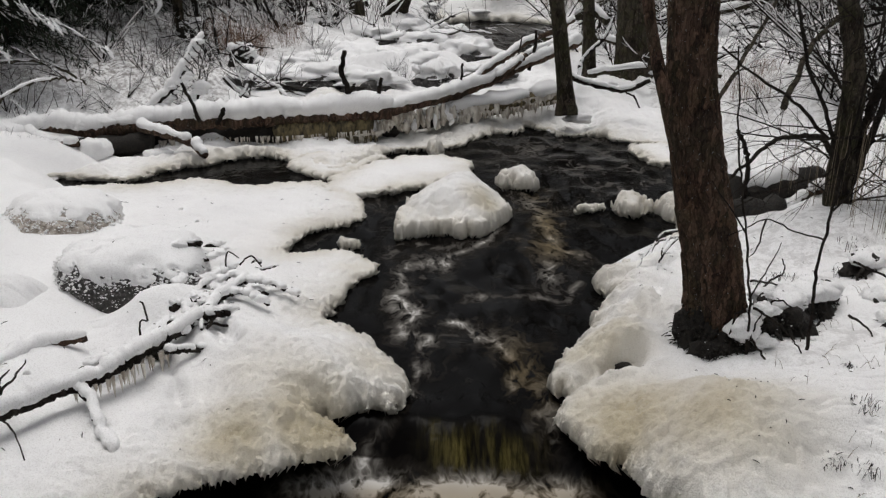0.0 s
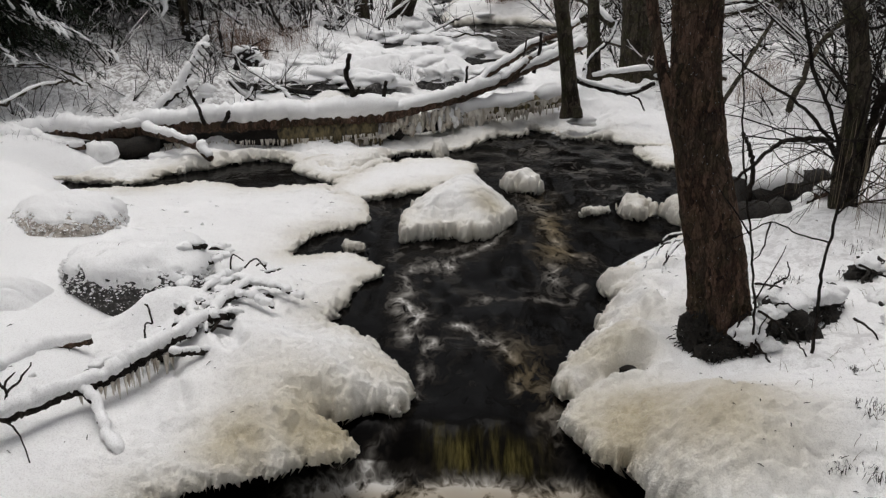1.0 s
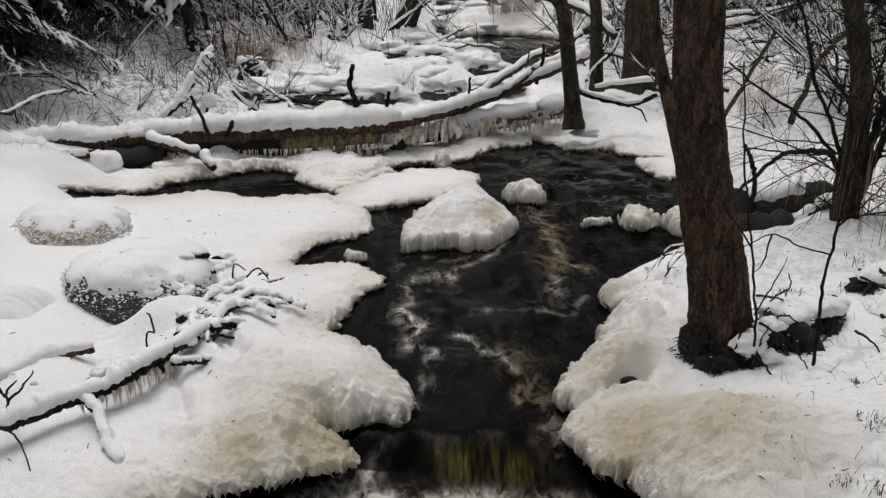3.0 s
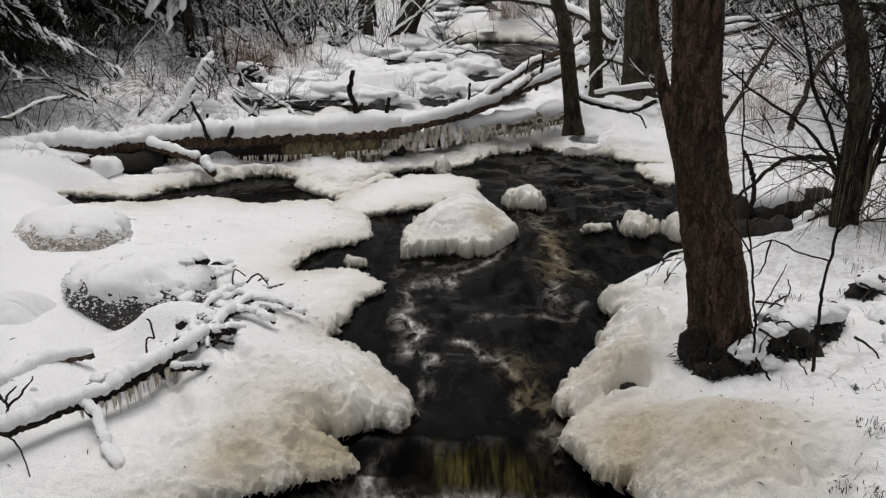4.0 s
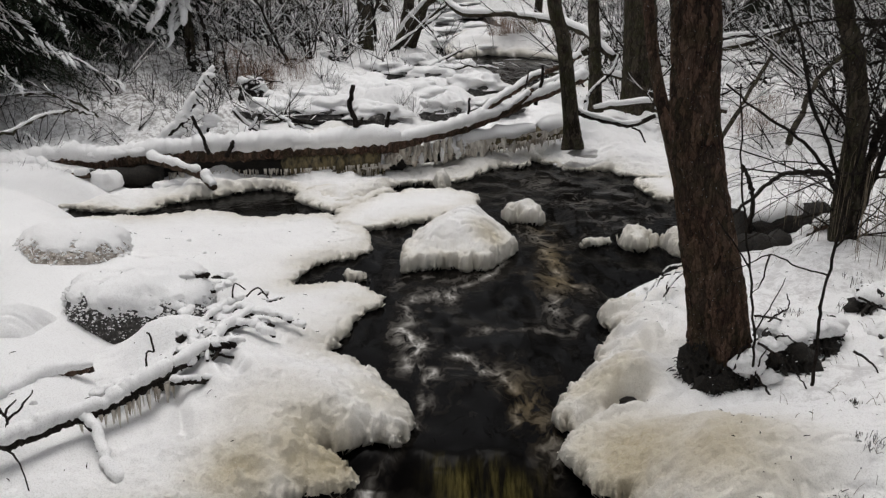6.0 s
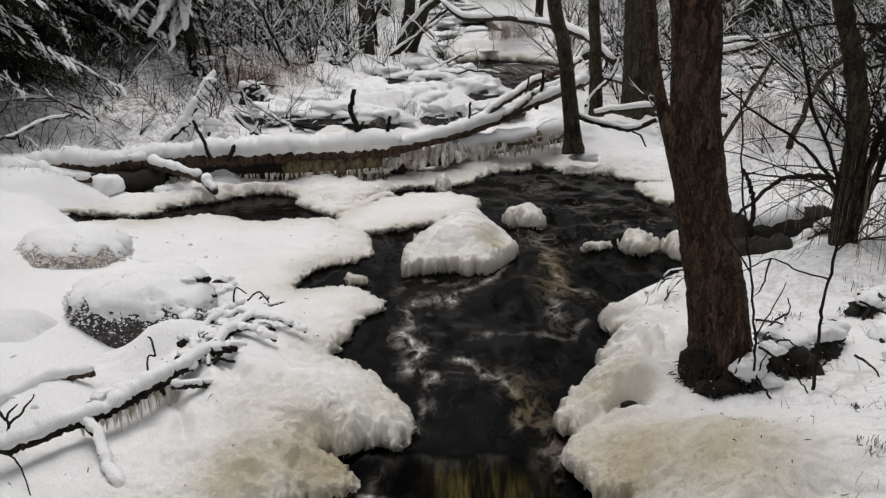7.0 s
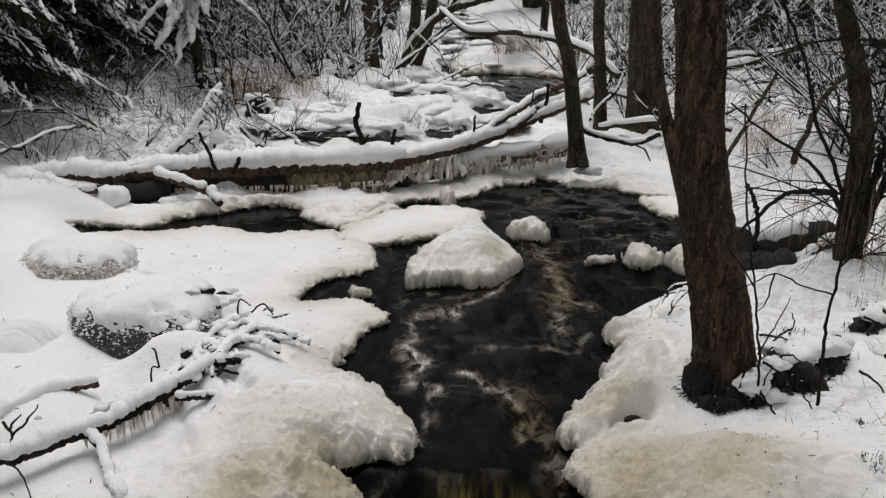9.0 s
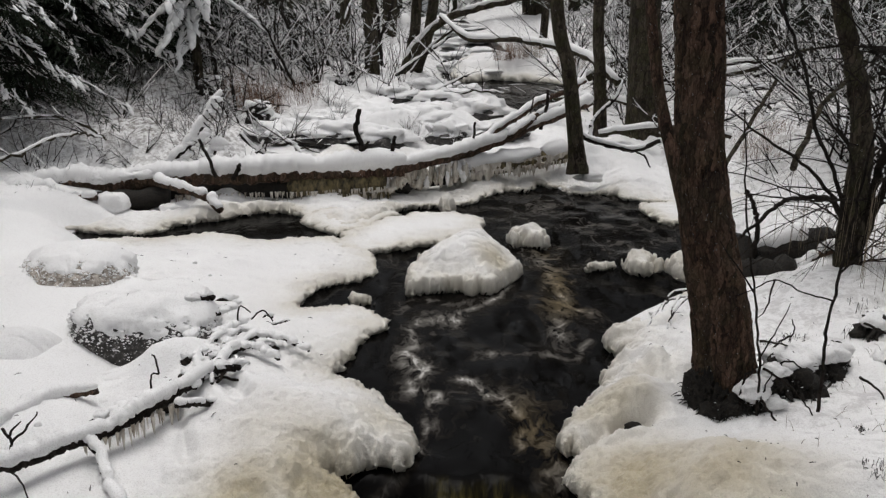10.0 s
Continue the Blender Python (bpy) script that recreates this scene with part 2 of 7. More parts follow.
    l.new(ramp(n, l, mask, (0.0, (0.16,)), (0.5, (0.6,))), p.inputs["Roughness"])
    p.inputs["IOR"].default_value = 1.33
    p.inputs["Specular IOR Level"].default_value = 0.06
    b1 = bump(n, l, nnoise(n, l, 4, 3, add.outputs[0]), 0.25, 0.06, p)
    bump(n, l, nnoise(n, l, 13, 2, add.outputs[0]), 0.15, 0.012, p, b1)
    return m


WATER = water_material()


def bark_material(name, dark, light, moss=0.0, scale=1.0, fleck=0.0, grey=(0.13, 0.12, 0.095)):
    """Scaly bark: plates between deep cracks, grey-olive patches, fine grain; fleck: specks of blown snow."""
    m, n, l, p = material(name)
    tc = n.new("ShaderNodeTexCoord").outputs["Object"]
    wob = n.new("ShaderNodeTexNoise")
    wob.inputs["Scale"].default_value, wob.inputs["Detail"].default_value = 14, 4
    l.new(tc, wob.inputs["Vector"])
    bend = n.new("ShaderNodeVectorMath")
    bend.operation = "MULTIPLY_ADD"
    bend.inputs[1].default_value = (0.07, 0.07, 0.05)
    l.new(wob.outputs["Color"], bend.inputs[0])
    squash = n.new("ShaderNodeMapping")
    squash.inputs["Scale"].default_value = (1.0, 1.0, 0.2)
    l.new(tc, squash.inputs["Vector"])
    l.new(squash.outputs[0], bend.inputs[2])
    gaps = []
    for size in (34, 75):
        vor = n.new("ShaderNodeTexVoronoi")
        vor.feature = "DISTANCE_TO_EDGE"
        vor.inputs["Scale"].default_value = size * scale
        l.new(bend.outputs[0], vor.inputs["Vector"])
        gaps.append(ramp(n, l, vor.outputs["Distance"], (0.02, (1.0,)), (0.14, (0.0,))))
    cell = n.new("ShaderNodeTexVoronoi")
    cell.inputs["Scale"].default_value = 34 * scale
    l.new(bend.outputs[0], cell.inputs["Vector"])
    grain = nnoise(n, l, 150 * scale, 5, squash.outputs[0], 0.7)
    patch = nnoise(n, l, 5.0, 5, tc, 0.65)
    half = [0.5 * (a + b) for a, b in zip(dark, light)]
    tone = n.new("ShaderNodeSeparateColor")
    l.new(cell.outputs["Color"], tone.inputs[0])
    col = ramp(n, l, calc(n, l, "ADD", calc(n, l, "MULTIPLY", tone.outputs[0], 0.35), calc(n, l, "MULTIPLY", grain, 0.65)), (0.30, dark), (0.5, half), (0.68, light))
    col = mix(n, l, ramp(n, l, patch, (0.42, (0.0,)), (0.66, (0.65,))), col, mix(n, l, grain, half, grey))
    if moss:
        green = ramp(n, l, nnoise(n, l, 8, 5, tc), (0.45, (0.0,)), (0.62, (moss,)))
        col = mix(n, l, green, col, (0.06, 0.062, 0.024))
    crack = calc(n, l, "MAXIMUM", gaps[0], calc(n, l, "MULTIPLY", gaps[1], 0.55))
    col = mix(n, l, calc(n, l, "MULTIPLY", crack, 0.6), col, dark)
    if fleck:
        spots = ramp(n, l, nnoise(n, l, 70, 4, tc, 0.7), (0.70 - 0.04 * fleck, (0.0,)), (0.72 - 0.04 * fleck, (0.8,)))
        col = mix(n, l, spots, col, (0.7, 0.7, 0.7))
    l.new(col, p.inputs["Base Color"])
    p.inputs["Roughness"].default_value = 0.9
    p.inputs["Specular IOR Level"].default_value = 0.15
    bump(n, l, calc(n, l, "SUBTRACT", grain, calc(n, l, "MULTIPLY", crack, 0.9)), 0.9, 0.014, p)
    return m


BARK = bark_material("alder_bark", (0.018, 0.012, 0.010), (0.25, 0.148, 0.105), 0.35, 1.0, 0.9, (0.17, 0.15, 0.115))
BARK_FAR = bark_material("grey_bark", (0.012, 0.009, 0.007), (0.13, 0.102, 0.076), 0.6, 0.8, 0.3, (0.15, 0.14, 0.11))
TWIG = bark_material("twig_bark", (0.008, 0.006, 0.005), (0.035, 0.025, 0.021), 0.0, 1.0)


def needle_material():
    m, n, l, p = material("spruce_needles")
    col = ramp(n, l, nnoise(n, l, 5, 3, coords(n)), (0.3, (0.005, 0.008, 0.005)), (0.7, (0.02, 0.028, 0.015)))
    l.new(col, p.inputs["Base Color"])
    p.inputs["Roughness"].default_value = 0.8
    p.inputs["Specular IOR Level"].default_value = 0.1
    return m


NEEDLES = needle_material()


def rock_material():
    m, n, l, p = material("wet_rock")
    pos = coords(n)
    col = ramp(n, l, nnoise(n, l, 40, 6, pos, 0.75), (0.36, (0.008, 0.007, 0.006)), (0.54, (0.045, 0.04, 0.036)), (0.62, (0.22, 0.21, 0.20)), (0.72, (0.70, 0.69, 0.68)))
    l.new(col, p.inputs["Base Color"])
    p.inputs["Roughness"].default_value = 0.5
    bump(n, l, nnoise(n, l, 30, 6, pos), 0.8, 0.03, p)
    return m


ROCK = rock_material()


def plain_material(name, dark, light, scale, rough, stretch=(1, 1, 1), depth=0.01):
    m, n, l, p = material(name)
    mp = n.new("ShaderNodeMapping")
    mp.inputs["Scale"].default_value = stretch
    l.new(coords(n), mp.inputs["Vector"])
    f = nnoise(n, l, scale, 5, mp.outputs[0], 0.65)
    l.new(ramp(n, l, f, (0.35, dark), (0.65, light)), p.inputs["Base Color"])
    p.inputs["Roughness"].default_value = rough
    bump(n, l, f, 0.7, depth, p)
    return m


DRY = plain_material("dry_leaf", (0.075, 0.036, 0.02), (0.22, 0.125, 0.072), 30, 0.8)
STRAW = plain_material("dry_grass", (0.10, 0.075, 0.05), (0.24, 0.19, 0.13), 20, 0.8)
# peat and roots; also the near-black filling of shaded gaps and hollows
SOIL_SHADE = plain_material("peat_root_and_shade", (0.003, 0.0025, 0.002), (0.024, 0.018, 0.012), 55, 0.8, depth=0.03)
MOSSLOG = plain_material("mossy_dam_log", (0.005, 0.004, 0.003), (0.20, 0.155, 0.07), 34, 0.7, (0.7, 0.5, 0.25), 0.03)
FROSTED = plain_material("frosted_rock", (0.15, 0.12, 0.092), (0.62, 0.56, 0.50), 34, 0.6, (1, 1, 1), 0.02)
ICE = plain_material("clear_ice", (0.30, 0.25, 0.195), (0.80, 0.76, 0.69), 14, 0.15, (1, 1, 0.3), 0.008)

# ---- the stream's course ----
BANK_Y = (-5, 2, 3, 4, 5.5, 6.5, 7.5, 8.3, 9, 11, 13, 15, 18, 24, 32, 45)
BANK_L = (-1.5, -1.3, -1.5, -1.6, -1.6, -2.5, -3.3, -3.3, -3.0, -2.2, -0.9, -0.2, 0.0, -0.4, -1.2, -2)
BANK_R = (1.2, 1.1, 1.0, 1.1, 1.5, 2.3, 2.7, 2.9, 2.9, 2.6, 2.3, 2.4, 2.5, 1.4, 0.3, -1)


def water_level(x, y):
    z = -0.20 + 0.20 * smooth(3.18, 3.54, y + 0.06 * vnoise(x * 3.7, y * 0 + 3) - 0.25 * np.clip(x - 0.28, -0.5, 0.5) ** 2)
    z = z + 0.28 * smooth(9.4, 10.6, y) + 0.10 * smooth(12.0, 13.2, y)
    return z + 0.30 * smooth(17.4, 19.5, y) + 0.5 * smooth(20, 30, y) + 0.8 * smooth(30, 45, y)


def ground_level(x, y):
    left, right = np.interp(y, BANK_Y, BANK_L), np.interp(y, BANK_Y, BANK_R)
    wob = 0.25 * vnoise(x * 0 + 5, y * 1.1) + 0.12 * vnoise(y * 3, x * 0 + 2)
    away = np.maximum(left + wob - x, x - right + wob)
    w = water_level(x, y)
    bank = 0.22 * smooth(-0.15, 0.5, away) + 0.20 * smooth(0.4, 3.0, away) + 0.02 * np.clip(away, 0, 60)
    bank = bank + smooth(0, 1, away) * (0.06 * fbm(x, y, 1.3, 4, 3) + 0.05 * np.maximum(0, fbm(x, y, 0.5, 2, 8)))
    bank = bank + smooth(0.2, 1.2, away) * np.maximum(smooth(2.0, 3.0, x), smooth(8.6, 9.4, y)) * 0.12 * np.abs(fbm(x, y, 0.55, 3, 14))
    far = np.hypot(x, y - 8)
    bank = bank + 0.05 * np.clip(far - 22, 0, 60) + 0.5 * smooth(15, 40, far) * fbm(x, y, 9, 2, 5)
    return np.where(away > -0.15, w + bank, w) - 0.40 * (1 - smooth(-0.6, 0.15, away))


def spread(lo, hi, mid, fine, n_half):
    """Coordinates that crowd round mid with the step fine."""
    def arm(reach):
        k = np.arange(1, n_half + 1)
        lo_g, hi_g = 1.0, 1.2
        for _ in range(60):
            g = (lo_g + hi_g) / 2
            if fine * (g ** n_half - 1) / (g - 1 + 1e-12) > reach:
                hi_g = g
            else:
                lo_g = g
        return fine * (g ** k - 1) / (g - 1)
    return np.concatenate([mid - arm(mid - lo)[::-1], [mid], mid + arm(hi - mid)])


gx, gy = spread(-400, 400, 0.5, 0.035, 190), spread(-200, 900, 7.5, 0.04, 210)
GX, GY = np.meshgrid(gx, gy)
GZ = ground_level(GX, GY)
litter = 0.25 * np.maximum(smooth(7.6, 9.0, GY), smooth(1.0, 2.0, GX)) + 0.55 * smooth(9.0, 10.5, GY) * smooth(-1.6, -3.2, GX) + 0.2 * smooth(8, 11, GY) * smooth(2.5, 4, GX)
ground = new("ground", sheet("ground", GX, GY, GZ, GROUND_SNOW, fields={"litter": litter}))
tagged(ground, "snow-covered forest floor with leaf litter and low mounds", "ground", kind="structure")

# stream surface; foam lies in patches: x, y, half width, half length, strength
FOAM = [(0.03, 5.62, 0.16, 0.10, 0.9), (-0.17, 5.15, 0.07, 0.22, 1.0), (-0.10, 4.68, 0.06, 0.20, 1.0), (-0.25, 4.45, 0.06, 0.15, 0.8), (-0.06, 4.05, 0.05, 0.22, 0.8),
        (0.92, 6.35, 0.09, 0.25, 0.9), (0.85, 5.85, 0.16, 0.14, 1.0), (0.95, 7.2, 0.10, 0.3, 0.8), (0.43, 4.35, 0.10, 0.10, 0.9), (0.47, 4.05, 0.08, 0.22, 1.0), (0.53, 3.8, 0.10, 0.15, 0.8),
        (0.15, 4.42, 0.25, 0.05, 0.7), (0.45, 4.98, 0.35, 0.05, 0.6), (0.98, 8.7, 0.12, 0.3, 0.8), (1.3, 8.0, 0.4, 0.12, 0.5), (0.6, 6.0, 0.15, 0.12, 0.6),
        (-1.75, 7.95, 0.12, 0.12, 0.7), (-0.2, 3.5, 0.07, 0.25, 0.8), (0.75, 5.0, 0.08, 0.2, 0.5),
        (0.15, 3.20, 0.42, 0.09, 1.35), (-0.22, 3.25, 0.2, 0.10, 1.3), (0.5, 3.20, 0.2, 0.08, 1.2), (-0.5, 3.22, 0.2, 0.10, 1.1), (-0.23, 3.42, 0.05, 0.14, 1.1)]
# foam streaks: line, half width, strength
STREAKS = [([(0.44, 4.25), (0.47, 4.05), (0.50, 3.88), (0.55, 3.70), (0.56, 3.5)], 0.065, 0.7),
           ([(0.10, 5.52), (-0.02, 5.49), (-0.15, 5.49), (-0.20, 5.25), (-0.16, 5.06), (-0.24, 4.92), (-0.18, 4.77), (-0.09, 4.70), (-0.14, 4.54), (-0.19, 4.44), (-0.10, 4.37), (-0.04, 4.28)], 0.045, 1.00),
           ([(0.52, 6.26), (0.39, 5.93), (0.27, 5.77), (0.12, 5.63), (0.02, 5.49)], 0.030, 0.80),
           ([(0.10, 4.54), (0.19, 4.52), (0.27, 4.43), (0.37, 4.43), (0.41, 4.28), (0.43, 4.04), (0.42, 3.77)], 0.030, 1.00),
           ([(0.83, 6.85), (0.87, 6.54), (0.88, 6.22), (0.90, 5.87), (0.80, 5.57), (0.76, 5.25)], 0.060, 0.95),
           ([(0.88, 5.87), (0.97, 5.78), (1.04, 5.66)], 0.050, 0.80),
           ([(0.24, 4.97), (0.37, 4.97), (0.49, 4.92), (0.68, 4.94), (0.82, 4.85), (0.93, 5.11)], 0.030, 0.55),
           ([(-0.04, 4.18), (-0.09, 3.92), (-0.10, 3.75)], 0.025, 0.60),
           ([(0.14, 5.80), (0.02, 5.80), (-0.16, 5.86), (-0.28, 5.77), (-0.31, 5.60)], 0.050, 0.60)]
SILT = [(0.92, 6.3, 0.18, 0.5), (0.85, 5.8, 0.22, 0.25), (0.48, 4.0, 0.16, 0.42), (0.95, 7.2, 0.14, 0.3)]
wx, wy = np.concatenate([np.arange(-3.6, -1.0, 0.04), np.arange(-1.0, 1.3, 0.02), np.arange(1.3, 3.2, 0.04)]), np.concatenate([np.arange(-9.0, 1.0, 0.15), np.arange(1.0, 3.0, 0.035), np.arange(3.0, 3.55, 0.012), np.arange(3.55, 6.6, 0.02), np.arange(6.6, 10.6, 0.03), np.arange(10.6, 46, 0.15)])
WX, WY = np.meshgrid(wx, wy)
flow = smooth(2.5, 3.5, WY) * smooth(-1.2, -0.6, WX) + 0.25
WZ = water_level(WX, WY) + 0.012 * flow * fbm(WX, WY * 0.5, 0.28, 3, 11) + 0.008 * flow * vnoise(WX * 9, WY * 5)
foam = np.zeros_like(WX)
for fx, fy, fw, fl, fs in FOAM:
    bend = 0.12 * vnoise(WY * 3, WX * 0 + fx * 9)
    foam = np.maximum(foam, fs * np.exp(-((WX - fx + bend) / fw) ** 2 - ((WY - fy) / fl) ** 2))
foam = np.where(WY > 3.4, 0.36, 1.0) * foam
for line, half, force in STREAKS:
    p = spline(line, 8)
    shift = 0.035 * fbm(WX, WY, 0.16, 2, 31)
    near = np.full(WX.shape, 9.0)
    for q0, q1 in zip(p[:-1], p[1:]):
        e = q1 - q0
        u = np.clip(((WX + shift - q0[0]) * e[0] + (WY + 1.6 * shift - q0[1]) * e[1]) / (e @ e + 1e-9), 0, 1)
        near = np.minimum(near, np.hypot(WX + shift - q0[0] - u * e[0], 0.6 * (WY + 1.6 * shift - q0[1] - u * e[1])))
    foam = np.maximum(foam, 0.46 * force * np.exp(-(near / (0.7 * half)) ** 2) + 0.34 * force * np.exp(-(near / (2.2 * half)) ** 2))
WZ = WZ + 0.03 * np.clip(foam - 0.9, 0, 1) * (1 + fbm(WX, WY, 0.12, 2, 4))
silt = 0.8 * np.exp(-((WX - 0.15) / 0.9) ** 4 - ((WY - 3.13) / 0.14) ** 4)
for fx, fy, fw, fl in SILT:
    silt = np.maximum(silt, np.exp(-((WX - fx) / fw) ** 2 - ((WY - fy) / fl) ** 2))
# flow rises past y 6.4 to paint reflections on ripples as pale wisps
water = new("water", sheet("water", WX, WY, WZ, WATER, fields={"foam": foam, "flow": 0.12 * smooth(3.3, 4.0, WY) * smooth(-0.9, -0.4, WX) * (1.0 + 1.6 * smooth(6.4, 7.2, WY)), "silt": silt, "moss": np.clip(np.exp(-((WX - 0.08 - 0.25 * (3.45 - WY)) / 0.10) ** 2) + np.exp(-((WX - 0.34 - 0.3 * (3.45 - WY)) / 0.11) ** 2), 0, 1) * smooth(3.27, 3.33, WY) * smooth(3.50, 3.36, WY + 0.05 * vnoise(WX * 14, WY * 0)) * (0.7 + 0.3 * vnoise(WX * 25, WY * 6))}))
tagged(water, "dark fast stream with brown-white foam streaks, ripple reflections painted on its far reach", "water", kind="structure")


# ---- ice and snow along the water ----
def ice_body(name, ring, label, category, step, thick, lip=0.10, rag=0.03, mounds=(), stains=(), base=None, rim=0.35, group="", relief=1.0, seed=0, undercut=0.06, crystals=2500, billow=0.0, knobs=(0.024, 0.012), face=0.42, fine=None, creases=(), ripple=0.02, thin=None):
    """A shelf, floe or bank of snowy ice whose edge follows ring; mounds: (x, y, rx, ry, turn, height), stains: (x, y, r, amount)."""
    line = spline(ring, 8, True)
    lo, hi = line.min(0) - 0.3, line.max(0) + 0.3
    xs, ys = np.arange(lo[0], hi[0], step), np.arange(lo[1], hi[1], step)
    if fine:
        x0, x1, y0, y1, small = fine
        xs = np.concatenate([np.arange(lo[0], x0, step), np.arange(max(lo[0], x0), min(hi[0], x1), small), np.arange(x1, hi[0], step)])
        ys = np.concatenate([np.arange(lo[1], y0, step), np.arange(max(lo[1], y0), min(hi[1], y1), small), np.arange(y1, hi[1], step)])
        step = small
    X, Y = np.meshgrid(xs, ys)
    mesh = np.maximum(*np.meshgrid(np.gradient(xs), np.gradient(ys)))
    grain = np.random.RandomState(seed + 70)
    plain = inside_distance(X, Y, line)
    d = plain + rag * fbm(X, Y, 0.22, 3, seed + 20) + rag * 0.4 * fbm(X, Y, 0.1, 2, seed + 25) + rag * 0.5 * fbm(X, Y, max(0.05, 4 * step), 2, seed + 30)
    d = d - 0.045 * np.abs(vnoise(X / 0.085, Y / 0.085, seed + 33)) - 0.024 * np.abs(vnoise(X / 0.034, Y / 0.034, seed + 35)) + 0.018
    knob = nodules(X + 0.02 * fbm(X, Y, 0.1, 2, seed), Y, knobs[0], seed)
    knob = knob + 0.5 * nodules(X, Y + 0.01 * fbm(X, Y, 0.1, 2, seed), max(knobs[0] * 0.5, 1.8 * step), seed + 3)
    d = d + 0.3 * knobs[0] * (knob - 0.7)
    soft = plain + 0.25 * (d - plain)
    floor = base(X, Y) if base is not None else 0.0
    full = thick if thin is None else thick * (1 - (1 - thin[2]) * smooth(thin[0], thin[1], Y))
    top = full * (1 - face * np.exp(-np.clip(d, 0, 9) / 0.01) - (1 - face) * np.exp(-np.clip(d, 0, 9) / lip))
    for mx, my, rx, ry, turn, h in mounds:
        c, s = math.cos(radians(turn)), math.sin(radians(turn))
        u, v = ((X - mx) * c + (Y - my) * s) / rx, (-(X - mx) * s + (Y - my) * c) / ry
        q = np.hypot(u, v) * (1 + 0.10 * fbm(X, Y, 0.5, 2, seed + 5))
        top = top + h * np.exp(-1.5 * q ** 2.4) * (1 - np.exp(-np.clip(soft, 0, 9) / 0.13))
    close = smooth(5.4, 4.4, Y)
    ice = 0.6 * np.exp(-np.clip(d, 0, 9) / (rim * 0.45))
    for sx, sy, r, amount in stains:
        ice = np.maximum(ice, amount * np.exp(-(((X - sx) ** 2 + (Y - sy) ** 2) / r ** 2) ** 1.2))
    grit = np.maximum(np.exp(-np.clip(d, 0, 9) / rim), np.clip(ice, 0, 1))
    top = top + billow * smooth(0.15, 0.5, d) * (np.abs(fbm(X, Y, 0.75, 2, seed + 40)) - 0.2)
    top = top + relief * smooth(0, 0.1, d) * (0.030 * fbm(X, Y, 0.55, 3, seed + 1) + 0.010 * np.maximum(0, fbm(X, Y * 1.6, 0.16, 2, seed + 6)) + (0.002 + (0.003 + 0.012 * close) * grit) * fbm(X, Y, max(0.045, 4 * step), 3, seed + 2) + (0.010 + 0.016 * close) * np.exp(-np.clip(d, 0, 9) / (0.6 * rim)) * (nodules(X + 0.05 * fbm(X, Y, 0.2, 2, seed + 7), Y, 0.13, seed + 4) - 0.5) + (0.0006 + (0.001 + 0.003 * close) * grit) * grain.uniform(-1, 1, X.shape))
    top = top + knobs[1] * np.clip(1.1 * np.exp(-np.clip(d, 0, 9) / 0.07) + 0.25 * np.exp(-np.clip(d, 0, 9) / rim) + 0.12 * ice, 0, 1) * (knob - 0.6) * smooth(0, 0.02, d)
    scale = smooth(0.05, 0.2, d) * smooth(0.0, 0.5, fbm(X, Y, 0.9, 2, seed + 44))
    top = top - ripple * scale * (1 - np.abs(vnoise(X / 0.14 + 0.5 * vnoise(X / 0.1, Y / 0.1, 3), Y / 0.06 + 0.8 * vnoise(X / 0.2, Y / 0.2, 5), seed + 41))) ** 5
    for groove, depth in creases:
        p = spline(groove, 6)
        near = np.full(X.shape, 9.0)
        bend = 0.03 * fbm(X, Y, 0.2, 3, seed + 60)
        for q0, q1 in zip(p[:-1], p[1:]):
            e = q1 - q0
            u = np.clip(((X - q0[0]) * e[0] + (Y - q0[1]) * e[1]) / (e @ e + 1e-9), 0, 1)
            near = np.minimum(near, np.hypot(X - q0[0] - u * e[0], Y - q0[1] - u * e[1]))
        cut = np.exp(-((near + bend) / 0.035) ** 2)
        top = top - depth * cut * (0.6 + 0.6 * nodules(X, Y, 0.07, seed + 8)) + 0.35 * depth * np.exp(-((near + bend - 0.09) / 0.05) ** 2)
        grit = np.maximum(grit, 0.7 * cut)
    Z = np.where(d > 0, top + 0.03, 0.03 + np.maximum(-0.4, d * 3)) + floor
    gy_d, gx_d = np.gradient(d, ys, xs)
    steep = np.hypot(gx_d, gy_d) + 1e-6
    gap = np.where(d < 0, -d / steep, 0)
    pull = np.clip(gap, 0, 3 * mesh)
    X2, Y2 = X + gx_d / steep * pull, Y + gy_d / steep * pull
    skirt = smooth(1.0, 1.3, gap / mesh)
    Z = np.where(d < 0, floor + 0.03 - 0.07 * skirt, Z)
    gy_p, gx_p = np.gradient(plain, ys, xs)
    norm = np.hypot(gx_p, gy_p) + 1e-6
    X2, Y2 = X2 + gx_p / norm * skirt * undercut, Y2 + gy_p / norm * skirt * undercut
    rough = np.exp(-np.abs(d) / 0.07) * (gap < 1.2 * mesh)
    jolt = 0.55 * np.minimum(mesh, 0.011) * rough
    X2, Y2 = X2 + jolt * grain.uniform(-1, 1, X.shape), Y2 + jolt * grain.uniform(-1, 1, X.shape)
    Z = Z + (0.005 + 0.006 * close) * rough * grain.uniform(-1, 0.8, X.shape)
    zmax = np.maximum.reduce([d[:-1, :-1], d[1:, :-1], d[:-1, 1:], d[1:, 1:]])
    low_pool = (water_level(X, Y) < -0.05)[:-1, :-1]
    hang = np.where(low_pool, 0.0, -1.2 * mesh[:-1, :-1])
    dmid = (d[:-1, :-1] + d[1:, 1:]) / 2
    span = rim * (0.6 + 0.25 * fbm(X, Y, 0.4, 2, seed + 9)[:-1, :-1])
